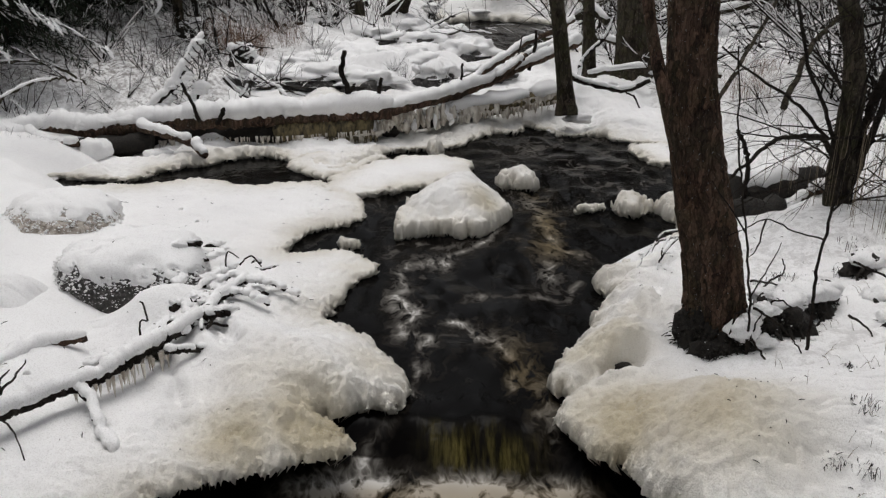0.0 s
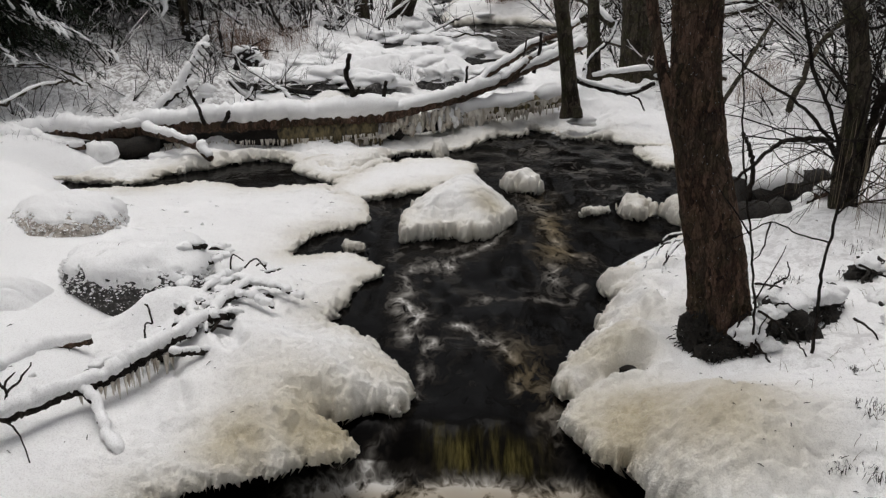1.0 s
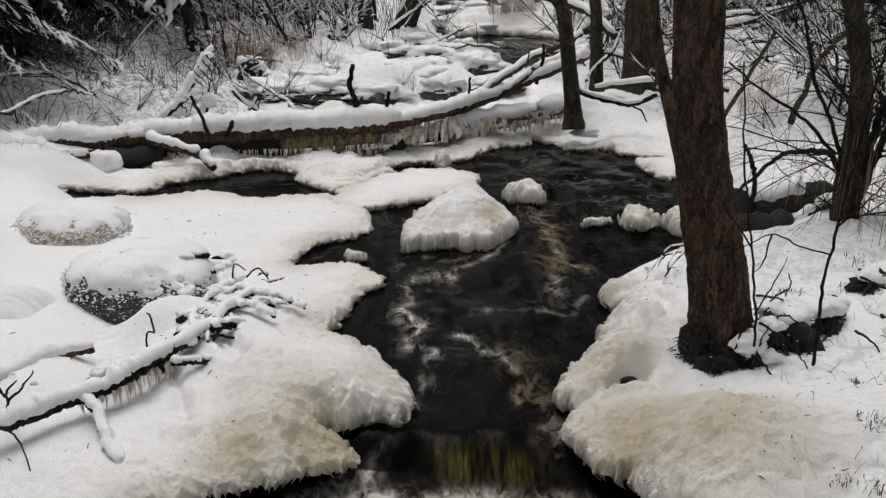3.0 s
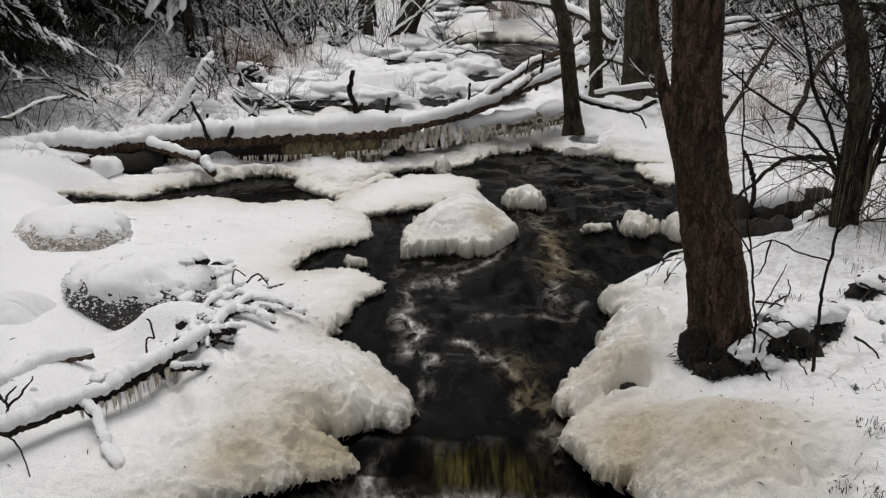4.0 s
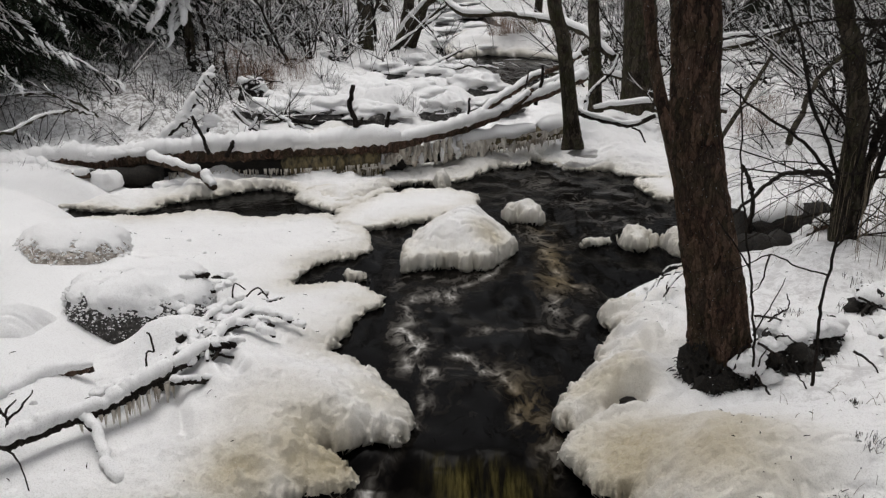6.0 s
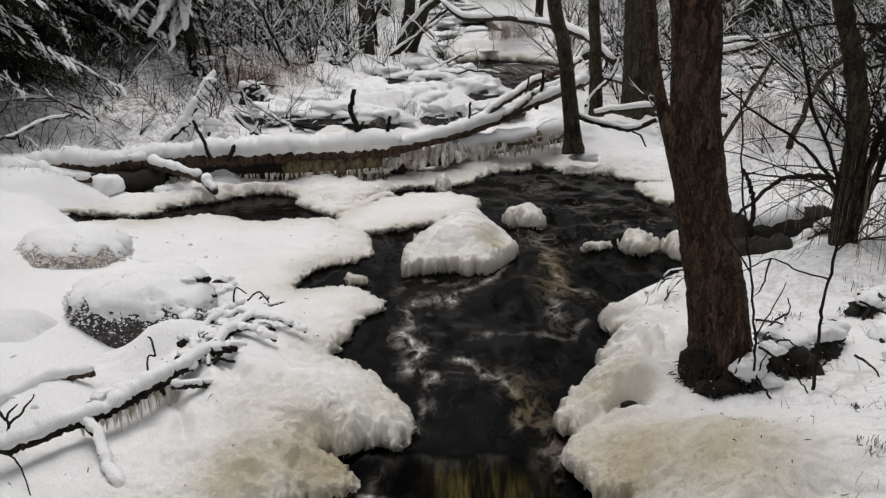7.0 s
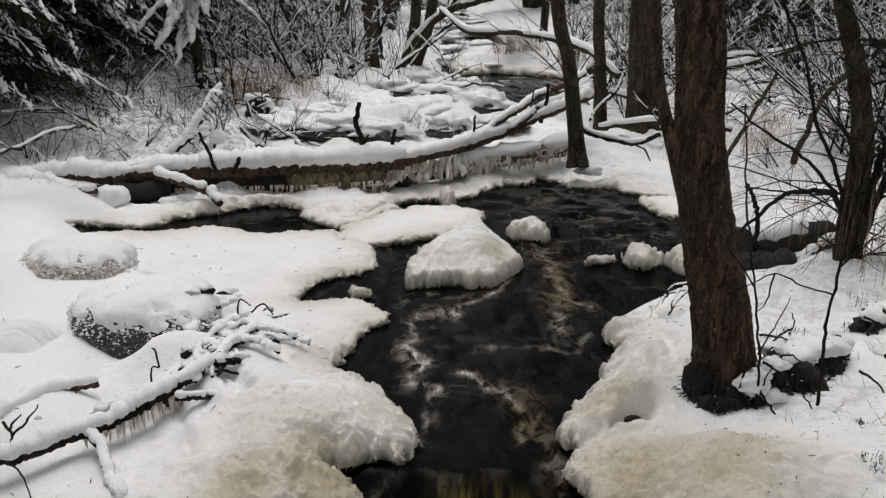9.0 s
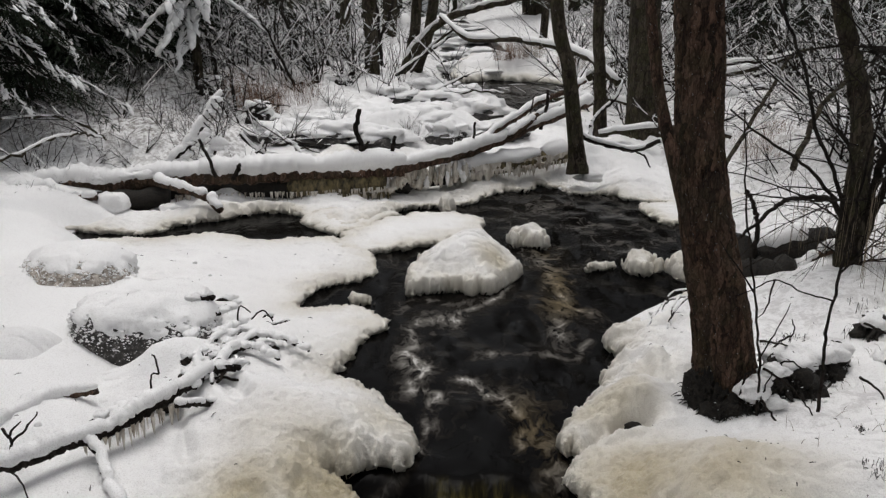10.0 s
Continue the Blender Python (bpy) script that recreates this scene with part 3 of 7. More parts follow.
    if thick < 0.03:
        return tagged(new(name, sheet(name, X2, Y2, Z, ICE_SNOW, keep=zmax > hang, fields={"ice": ice, "grit": grit})), label, category, group)
    body = thing(name, (float(line[:, 0].mean()), float(line[:, 1].mean()), 0.0), label, category, group)
    for part_name, keep, text in (("snow_cover", dmid >= span, "smooth white snow cover"), ("ice_rim", (dmid < span) & (zmax > hang), "crusted amber-white ice rim")):
        ob = new(part_name, sheet(part_name, X2 - body.location.x, Y2 - body.location.y, Z, ICE_SNOW, keep=keep, fields={"ice": ice, "grit": grit}))
        ob.parent = body
        tagged(ob, text)
    weight = np.where(d > 0.004, 0.03 * np.clip(ice, 0, 1) + np.exp(-np.clip(d, 0, 9) / 0.018), 0).ravel()
    count = int(min(crystals, weight.sum() * 1.2))
    if count:
        dice = np.random.RandomState(seed + 50)
        pick = dice.choice(weight.size, count, p=weight / weight.sum())
        size = dice.uniform(0.002, 0.0055, (count, 1, 1)) * np.array([1, 1, 0.75])
        shape = np.array([(1, 0, 0), (0, 1, 0), (-1, 0, 0), (0, -1, 0), (0, 0, 1), (0, 0, -1)], float)
        jit = shape[None] * dice.uniform(0.6, 1.4, (count, 6, 1)) + dice.uniform(-0.25, 0.25, (count, 6, 3))
        spot = np.stack([X2.ravel()[pick], Y2.ravel()[pick], Z.ravel()[pick]], -1) + dice.uniform(-0.5, 0.5, (count, 3)) * step
        verts = (jit * size + spot[:, None, :]).reshape(-1, 3) - np.array([body.location.x, body.location.y, 0])
        tri = np.array([(0, 1, 4), (1, 2, 4), (2, 3, 4), (3, 0, 4)])
        faces = (tri[None] + 6 * np.arange(count)[:, None, None]).reshape(-1, 3)
        me = bpy.data.meshes.new("frost")
        me.from_pydata(verts.tolist(), [], faces.tolist())
        me.materials.append(ICE_SNOW)
        me.attributes.new("ice", "FLOAT", "POINT").data.foreach_set("value", np.repeat(np.clip(ice.ravel()[pick] * dice.uniform(0.7, 1.1, count), 0, 1), 6).astype(np.float32))
        crust = new("frost", me)
        crust.parent = ob
        tagged(crust, "loose frost grains on the ice crust", kind="stuff")
    return body


def above_water(x, y):
    return water_level(x, y)


ice_body("ice_shelf", [(-1.11, 2.88), (-0.69, 3.06), (-0.56, 3.13), (-0.41, 3.14), (-0.38, 3.25), (-0.43, 3.36), (-0.52, 3.45), (-0.40, 3.48), (-0.32, 3.56),
                       (-0.17, 3.57), (-0.12, 3.68), (-0.13, 3.82), (-0.20, 4.0), (-0.30, 4.17), (-0.47, 4.38), (-0.62, 4.52), (-0.55, 4.74), (-0.51, 5.08),
                       (-0.36, 5.32), (-0.45, 5.55), (-0.69, 5.72), (-0.76, 5.66), (-1.02, 5.66), (-0.95, 6.06), (-0.69, 6.24), (-0.54, 6.40),
                       (-0.54, 6.72), (-0.70, 7.1), (-1.0, 7.42), (-1.35, 7.35), (-1.64, 7.30), (-2.10, 7.52), (-2.6, 7.32), (-2.95, 7.35), (-3.6, 7.0), (-4.6, 6.4), (-5.0, 4.2), (-4.0, 2.2), (-1.8, 2.3)],
         "broad snow-covered ice shelf with amber crusted edge over the stream", "ice shelf", 0.015, 0.085, fine=(-1.25, 0.0, 2.7, 4.7, 0.008), knobs=(0.024, 0.013), lip=0.11, rag=0.024, crystals=20000, billow=0.06, thin=(4.4, 5.4, 0.45),
         mounds=[(-0.70, 3.62, 0.46, 0.58, 20, 0.17), (-2.85, 6.75, 0.5, 0.25, 12, 0.05), (-1.50, 4.42, 0.24, 0.18, 20, 0.10), (-2.42, 4.45, 0.34, 0.30, 0, 0.17), (-2.00, 4.52, 0.30, 0.13, 12, -0.09), (-2.80, 5.55, 0.42, 0.16, 10, -0.17),
                 (-3.6, 5.0, 0.9, 0.8, 0, 0.25), (-1.3, 4.3, 0.45, 0.55, 30, 0.12), (-2.33, 5.80, 0.42, 0.11, 28, 0.09), (-3.0, 5.1, 0.5, 0.25, 0, 0.04), (-1.55, 5.35, 0.4, 0.3, 30, 0.06)],
         stains=[(-0.52, 3.30, 0.34, 1.0), (-0.25, 3.8, 0.26, 0.6), (-0.85, 3.18, 0.26, 0.9), (-0.50, 5.30, 0.2, 0.45), (-0.75, 3.45, 0.35, 0.45)], seed=1,
         creases=[([(-2.37, 5.36), (-2.31, 5.57), (-2.24, 5.81), (-2.02, 5.96)], 0.07), ([(-2.83, 5.18), (-2.61, 5.11), (-2.41, 5.01)], 0.07), ([(-1.56, 4.95), (-1.53, 5.04), (-1.41, 5.16)], 0.06), ([(-1.56, 5.45), (-1.44, 5.56)], 0.06), ([(-0.94, 4.88), (-0.74, 4.96), (-0.58, 5.09), (-0.44, 5.19)], 0.03), ([(-1.00, 3.83), (-1.11, 4.02), (-1.17, 4.08)], 0.05), ([(-1.33, 3.83), (-1.23, 3.60), (-1.16, 3.42)], 0.05)])
ice_body("ice_bank", [(1.95, 6.25), (1.74, 5.88), (1.49, 5.54), (1.24, 5.28), (1.04, 5.09), (1.05, 4.93), (1.08, 4.80), (0.95, 4.54), (0.87, 4.32), (0.78, 4.15), (0.70, 4.0), (0.61, 3.84), (0.60, 3.73), (0.65, 3.63),
                      (0.57, 3.52), (0.56, 3.42), (0.61, 3.30), (0.68, 3.17), (0.77, 3.08), (0.84, 2.98), (0.9, 2.8), (1.2, 2.2), (2.4, 1.6), (4.0, 2.6), (4.6, 5), (3.6, 7.3), (2.45, 7.0)],
         "snow-covered bank of amber ice swelling round an alder's foot", "ice bank", 0.015, 0.12, fine=(0.5, 1.45, 2.75, 5.3, 0.008), knobs=(0.024, 0.013), lip=0.12, rag=0.024, crystals=20000, billow=0.05,
         mounds=[(1.20, 3.00, 0.55, 0.37, 10, 0.20), (0.93, 3.97, 0.24, 0.18, 20, 0.15), (1.9, 3.2, 0.8, 0.6, 0, 0.13), (1.35, 4.5, 0.35, 0.45, 0, 0.12), (2.8, 4.2, 1.0, 1.0, 0, 0.15), (1.12, 4.40, 0.14, 0.2, 0, 0.06), (0.96, 3.74, 0.13, 0.07, 20, -0.12)],
         stains=[(0.75, 3.45, 0.2, 0.7), (0.85, 3.25, 0.42, 0.95), (1.15, 3.05, 0.42, 0.85), (0.85, 3.9, 0.26, 0.9), (1.4, 3.1, 0.3, 0.4), (1.10, 4.25, 0.25, 0.4), (1.15, 5.0, 0.2, 0.35)], seed=2, creases=[([(0.64, 3.58), (0.77, 3.68), (0.91, 3.73), (1.06, 3.80)], 0.05), ([(0.90, 3.72), (0.95, 3.75), (1.0, 3.77)], 0.09), ([(1.02, 4.55), (1.12, 4.36), (1.10, 4.15)], 0.045), ([(1.20, 4.85), (1.30, 4.6), (1.26, 4.3)], 0.035), ([(1.10, 4.93), (1.3, 4.98), (1.5, 5.1)], 0.045), ([(1.14, 5.12), (1.3, 5.2), (1.45, 5.4)], 0.03)])
ice_body("ice_shelf", [(-5.2, 7.7), (-3.4, 7.6), (-2.8, 7.50), (-2.62, 7.78), (-2.31, 8.0), (-1.92, 8.34), (-1.66, 8.34), (-1.42, 8.22), (-1.1, 7.9), (-0.9, 7.8), (-0.6, 8.2), (-0.43, 8.5), (-0.02, 8.62),
                       (0.28, 8.78), (0.6, 9.2), (0.95, 9.45), (1.15, 9.60), (1.30, 9.42), (1.54, 9.2), (1.85, 9.2), (2.05, 8.96), (2.6, 8.75), (3.4, 9.2),
                       (3.2, 12.5), (2.2, 13.2), (1.2, 12.9), (0.7, 13.4), (0.2, 15.5), (-0.6, 16.5), (-2.2, 13.5), (-5.0, 11.5)],
         "snow-covered ice apron with low mounds round a fallen log", "ice shelf", 0.02, 0.08, fine=(-1.7, 2.6, 7.4, 9.9, 0.0115), knobs=(0.04, 0.014), lip=0.10, rag=0.045, crystals=12000, billow=0.06, thin=(7.0, 7.1, 0.6),
         mounds=[(-3.3, 8.40, 0.75, 0.16, 4, -0.14), (-1.9, 8.55, 0.7, 0.12, 4, -0.10), (-1.15, 11.6, 0.5, 0.3, 10, 0.20), (-0.6, 11.3, 0.45, 0.28, -10, 0.22), (-0.75, 11.9, 0.6, 0.3, 0, 0.26), (-0.1, 12.5, 0.5, 0.3, 0, 0.24), (0.2, 12.0, 0.35, 0.22, 20, 0.16), (0.65, 12.9, 0.4, 0.3, 0, 0.25), (-1.3, 10.0, 0.7, 0.4, 0, 0.12), (0.3, 9.9, 0.8, 0.4, 10, 0.1), (-2.2, 11.6, 0.9, 0.6, 0, 0.15)],
         stains=[(0.0, 9.2, 0.7, 0.35), (0.8, 12.2, 0.35, 0.6), (-1.0, 10.0, 0.5, 0.3)], base=above_water, seed=3, relief=2.0)
ice_body("ice_floe", [(-1.38, 8.1), (-1.0, 8.6), (-0.55, 8.5), (-0.5, 8.2), (-0.91, 7.6), (-1.12, 7.6)], "flat snowy ice floe", "ice floe", 0.0125, 0.042, face=0.45, lip=0.11, rag=0.035, group="ice floes in the stream", seed=4)
ice_body("ice_floe", [(-0.95, 7.35), (-0.68, 7.9), (-0.05, 8.3), (0.36, 8.05), (0.30, 7.6), (-0.12, 7.25), (-0.50, 7.05), (-0.80, 6.95)], "flat snowy ice floe", "ice floe", 0.0125, 0.05, face=0.45, lip=0.11, rag=0.035, group="ice floes in the stream", seed=5)
ice_body("ice_block", [(-0.26, 5.93), (-0.25, 6.25), (-0.19, 6.52), (-0.02, 6.76), (0.42, 6.86), (0.55, 6.66), (0.61, 6.36), (0.43, 6.10), (0.26, 5.98), (0.03, 6.05)], "squarish block of amber-white ice in the stream", "ice block", 0.009, 0.19,
         lip=0.13, face=0.40, rag=0.035, mounds=[(0.24, 6.48, 0.34, 0.36, 15, 0.17), (-0.08, 6.30, 0.14, 0.2, 0, 0.06), (0.10, 6.12, 0.10, 0.05, 10, -0.06), (0.30, 6.66, 0.2, 0.1, 0, 0.05), (0.46, 6.30, 0.1, 0.14, 20, -0.05)], stains=[(0.42, 6.28, 0.20, 0.8), (-0.05, 6.1, 0.15, 0.3)], group="ice blocks in the stream", seed=6, knobs=(0.055, 0.028))


def lobed(x, y, rx, ry, seed):
    """A closed, lobed outline."""
    return [(x + rx * math.cos(a) * (1 + 0.25 * math.sin(2 * a + seed) + 0.12 * math.sin(5 * a + 2 * seed)), y + ry * math.sin(a) * (1 + 0.2 * math.sin(3 * a + seed))) for a in np.arange(12) * math.pi / 6]


for x, y, rx, ry, high, seed, text in [(0.78, 7.34, 0.18, 0.15, 0.14, 61, "small rounded ice block with a lumpy top"), (1.61, 6.64, 0.15, 0.19, 0.13, 62, "small pointed ice block"), (1.30, 6.62, 0.12, 0.07, 0.045, 63, "low sliver of ice"),
                                       (1.98, 6.50, 0.13, 0.20, 0.14, 64, "snowy ice block by the bank"), (-0.62, 5.80, 0.11, 0.06, 0.06, 65, "little knob of ice off the shelf's edge"), (0.02, 8.52, 0.08, 0.1, 0.13, 66, "knob of ice beside the apron")]:
    ice_body("ice_block", lobed(x, y, rx, ry, seed), text, "ice block", 0.009, high, face=0.4, lip=0.06, rag=0.05, mounds=[(x - 0.4 * rx, y, rx * 0.45, ry * 0.5, 0, 0.35 * high), (x + 0.35 * rx, y + 0.3 * ry, rx * 0.4, ry * 0.5, 0, 0.5 * high), (x + 0.2 * rx, y - 0.4 * ry, rx * 0.35, ry * 0.3, 0, -0.3 * high)], stains=[(x + 0.05, y - 0.05, 0.1, 0.35)], group="ice blocks in the stream", seed=seed, knobs=(0.05, 0.03))
ice_body("ice_floe", [(2.05, 8.72), (2.5, 8.66), (2.8, 8.3), (2.3, 7.95), (2.1, 8.13)], "flat snowy ice floe", "ice floe", 0.0125, 0.042, face=0.45, lip=0.11, rag=0.035, group="ice floes in the stream", seed=11)

ice_body("ice_shelf", [(0.35, 17.45), (1.0, 17.75), (1.7, 17.55), (2.5, 17.1), (3.0, 18.2), (2.4, 19.4), (1.0, 19.5), (0.1, 18.7)], "snowy ice ledge across the head of a dark pool", "ice shelf", 0.035, 0.12, base=above_water, seed=71, billow=0.12, crystals=0, relief=2.0,
         mounds=[(1.6, 18.3, 0.6, 0.4, 0, 0.25), (0.6, 18.3, 0.4, 0.3, 0, 0.12)])


# ---- trees ----
def trunk_mesh(line, radii, k, rough, seed, flare=0.0, n=10, furrow=0.0):
    """A trunk with a furrowed skin and a root flare."""
    acc = Acc()
    pts = spline(line, n)
    rad = np.interp(np.linspace(0, 1, len(pts)), np.linspace(0, 1, len(radii)), radii)
    tube(acc, pts, rad, k)
    out = []
    base_z = pts[0][2]
    for i, (x, y, z) in enumerate(acc.v):
        ring = min(i // k, len(pts) - 1)
        c, a = pts[ring], i % k / k * 2 * math.pi
        q = Vector((math.cos(a) * 2.2, math.sin(a) * 2.2, z * 1.6 + seed))
        bulge = 1 + rough * noise.noise(q) + rough * 0.6 * noise.noise(Vector((math.cos(a) * 7, math.sin(a) * 7, z * 4 + seed)))
        if furrow:
            warp = 0.5 * noise.noise(Vector((math.cos(a) * 3, math.sin(a) * 3, z * 5)))
            ridge = abs(noise.noise(Vector((math.cos(a + warp * 0.3) * 9, math.sin(a + warp * 0.3) * 9, z * 8 + seed))))
            bulge += furrow * (min(ridge * 3.2, 1.0) - 0.6) + furrow * 0.5 * noise.noise(Vector((math.cos(a) * 22, math.sin(a) * 22, z * 30)))
        bulge += flare * math.exp(-(z - base_z) / 0.16) * (0.7 + 0.6 * math.sin(a * 4 + seed))
        out.append((c[0] + (x - c[0]) * bulge, c[1] + (y - c[1]) * bulge, z))
    acc.v = out
    return acc


def tree(line, radii, label, material, limbs=(), k=20, rough=0.06, flare=0.4, seed=1.0, group="bare trees", n=10, furrow=0.0):
    """A standing bare tree; limbs: (line, radii)."""
    t = thing("tree", line[0], label, "tree", group)
    part("trunk", trunk_mesh(line, radii, k, rough, seed, flare, n, furrow), material, t)
    for limb, r in limbs:
        part("limb", trunk_mesh(limb, r, max(8, k // 2), rough, seed + 3, 0, n, furrow), material, t)
    return t


tree([(1.47, 4.0, 0.02), (1.46, 4.0, 0.30), (1.40, 4.0, 0.65), (1.29, 4.0, 1.09), (1.21, 4.0, 1.50), (1.18, 4.0, 1.9), (1.14, 4.0, 2.4), (1.1, 4.05, 4.2), (1.05, 4.1, 7.0)],
     (0.17, 0.15, 0.14, 0.127, 0.115, 0.11, 0.107, 0.09, 0.05), "leaning alder with furrowed brown bark and a forked trunk", BARK,
     limbs=[([(1.25, 4.02, 0.98), (1.14, 4.08, 1.35), (1.07, 4.2, 1.66), (1.03, 4.25, 1.9), (0.98, 4.3, 2.3), (0.8, 4.5, 4.0)], (0.045, 0.033, 0.029, 0.027, 0.026, 0.015))], k=110, rough=0.05, flare=0.22, seed=2.0, n=40, furrow=0.10)

for line, radii, label, seed in [
    ([(1.50, 9.36, 0.25), (1.46, 9.36, 0.6), (1.34, 9.36, 1.4), (1.18, 9.36, 2.1), (0.9, 9.4, 5)], (0.11, 0.088, 0.076, 0.072, 0.045), "leaning mossy tree by the ice edge", 4.0),
    ([(2.07, 11.2, 0.3), (2.01, 11.2, 1.24), (1.95, 11.2, 2.1), (1.9, 11.2, 6)], (0.09, 0.075, 0.07, 0.04), "slim straight tree with grey-brown bark", 5.0),
    ([(2.62, 11.0, 0.25), (2.57, 11.0, 0.9), (2.53, 11.0, 1.6), (2.50, 11.0, 2.3), (2.5, 11, 8)], (0.26, 0.22, 0.20, 0.19, 0.1), "thick old tree with lichen-grey bark", 6.0),
    ([(-1.27, 15.3, 0.4), (-1.28, 15.3, 1.25), (-1.31, 15.3, 2.0), (-1.4, 15.3, 6)], (0.15, 0.12, 0.115, 0.06), "dark straight tree on the snowy bank", 7.0),
    ([(-0.82, 17.0, 0.4), (-0.62, 17.0, 1.15), (-0.53, 17.0, 2.0), (-0.3, 17, 6)], (0.14, 0.11, 0.1, 0.05), "leaning tree of a clump on the bank", 8.0),
    ([(-0.68, 17.1, 0.4), (-0.35, 17.1, 1.26), (-0.21, 17.1, 2.0), (0.3, 17.1, 6)], (0.14, 0.11, 0.1, 0.05), "leaning tree of a clump on the bank", 9.0),
    ([(-1.82, 17.0, 0.5), (-1.98, 17.0, 1.03), (-1.9, 17.0, 2.0), (-1.8, 17, 6)], (0.16, 0.11, 0.1, 0.05), "crooked dark tree with snow at its foot", 10.0),
]:
    tree(line, radii, label, BARK_FAR, k=32, seed=seed, n=16, furrow=0.06)


# ---- loose wood, snow and stone: helpers ----
def blob(acc, c, r, rough, seed, n=16, flat_below=None):
    """A lumpy rounded body; flat_below: cut level under which it is squeezed flat."""
    verts, faces = [], []
    for i in range(n + 1):
        th = math.pi * i / n
        for j in range(2 * n):
            ph = math.pi * j / n
            d = Vector((math.sin(th) * math.cos(ph), math.sin(th) * math.sin(ph), math.cos(th)))
            k = 1 + rough * noise.noise(d * 1.7 + Vector((seed, 0, 0))) + rough * 0.5 * noise.noise(d * 4.5 + Vector((0, seed, 0))) + rough * 0.2 * noise.noise(d * 11 + Vector((0, 0, seed)))
            z = d.z * r[2] * k
            if flat_below is not None and z < flat_below:
                z = flat_below + (z - flat_below) * 0.15
            verts.append((c[0] + d.x * r[0] * k, c[1] + d.y * r[1] * k, c[2] + z))
    for i in range(n):
        for j in range(2 * n):
            faces.append((i * 2 * n + j, (i + 1) * 2 * n + j, (i + 1) * 2 * n + (j + 1) % (2 * n), i * 2 * n + (j + 1) % (2 * n)))
    acc.add(verts, faces)


def bent(points, n, wobble, rng):
    """A spline with small crooks."""
    p = spline(points, n)
    for i in range(1, len(p) - 1):
        p[i] += [rng.uniform(-wobble, wobble) for _ in range(3)]
    return p


def branch(owner, points, r0, r1, rng, snow=0.0, material=None, name="branch", k=8, n=7, wobble=0.008, cover=0.92, label=""):
    """One bough as a part, with its ridge of snow as a part under it."""
    p = bent(points, n, wobble, rng)
    rad = np.linspace(r0, r1, len(p)) * (1 + 0.12 * vnoise(np.arange(len(p)) * 0.7 + rng.uniform(0, 99), np.zeros(len(p))))
    acc = Acc()
    tube(acc, p, rad, k, lump=0.08, rng=rng)
    ob = part(name, acc, material or TWIG, owner, label)
    if snow:
        top = Acc()
        snow_along(top, p, rad, snow, rng, cover)
        if top.v:
            ridge = part("snow", top, SNOW, ob, "white snow lying along the top")
            if cover < 1:
                tagged(ridge, kind="stuff")
    return ob


def lumps_along(acc, pts, rad, depth, rng):
    """Clotted snow sitting in uneven clumps on a branch."""
    pts = np.asarray(pts, float)
    rad = np.broadcast_to(np.asarray(rad, float), (len(pts),))
    run = np.concatenate([[0], np.cumsum(np.linalg.norm(np.diff(pts, axis=0), axis=1))])
    s = 0.0
    while s < run[-1]:
        w = depth * rng.choice((0.5, 0.7, 0.9, 1.2, 1.5))
        q = np.array([np.interp(s, run, pts[:, k]) for k in range(3)])
        r = float(np.interp(s, run, rad))
        if rng.random() < 0.5:
            q = q + [rng.uniform(-0.3, 0.3) * w, rng.uniform(-0.3, 0.3) * w, r * 0.6 + w * rng.uniform(0.15, 0.45)]
            blob(acc, q, (w * rng.uniform(0.9, 1.5) + 0.4 * r, w * rng.uniform(0.8, 1.2) + 0.4 * r, w * 0.65 + 0.3 * r), 0.25, rng.uniform(0, 99), 10)
        s += w * rng.uniform(0.7, 1.3)


def icicles(owner, points, count, longest, rng, material=None):
    """A fringe of ice hanging from a line."""
    p = spline(points, 12)
    acc = Acc()
    for _ in range(count):
        c = p[rng.randrange(len(p))] + np.array([rng.uniform(-0.04, 0.04), rng.uniform(-0.03, 0.03), 0.0])
        ln, r = longest * rng.uniform(0.25, 1.0), rng.uniform(0.004, 0.014)
        tube(acc, [c, c - [0, 0, ln * 0.4], c - [0, 0, ln * 0.8], c - [0, 0, ln]], (r, r * 0.75, r * 0.35, 0.001), 6, lump=0.15, rng=rng)
    return tagged(part("icicle_fringe", acc, material or ICE, owner, "hanging fringe of brownish icicles"), kind="stuff")


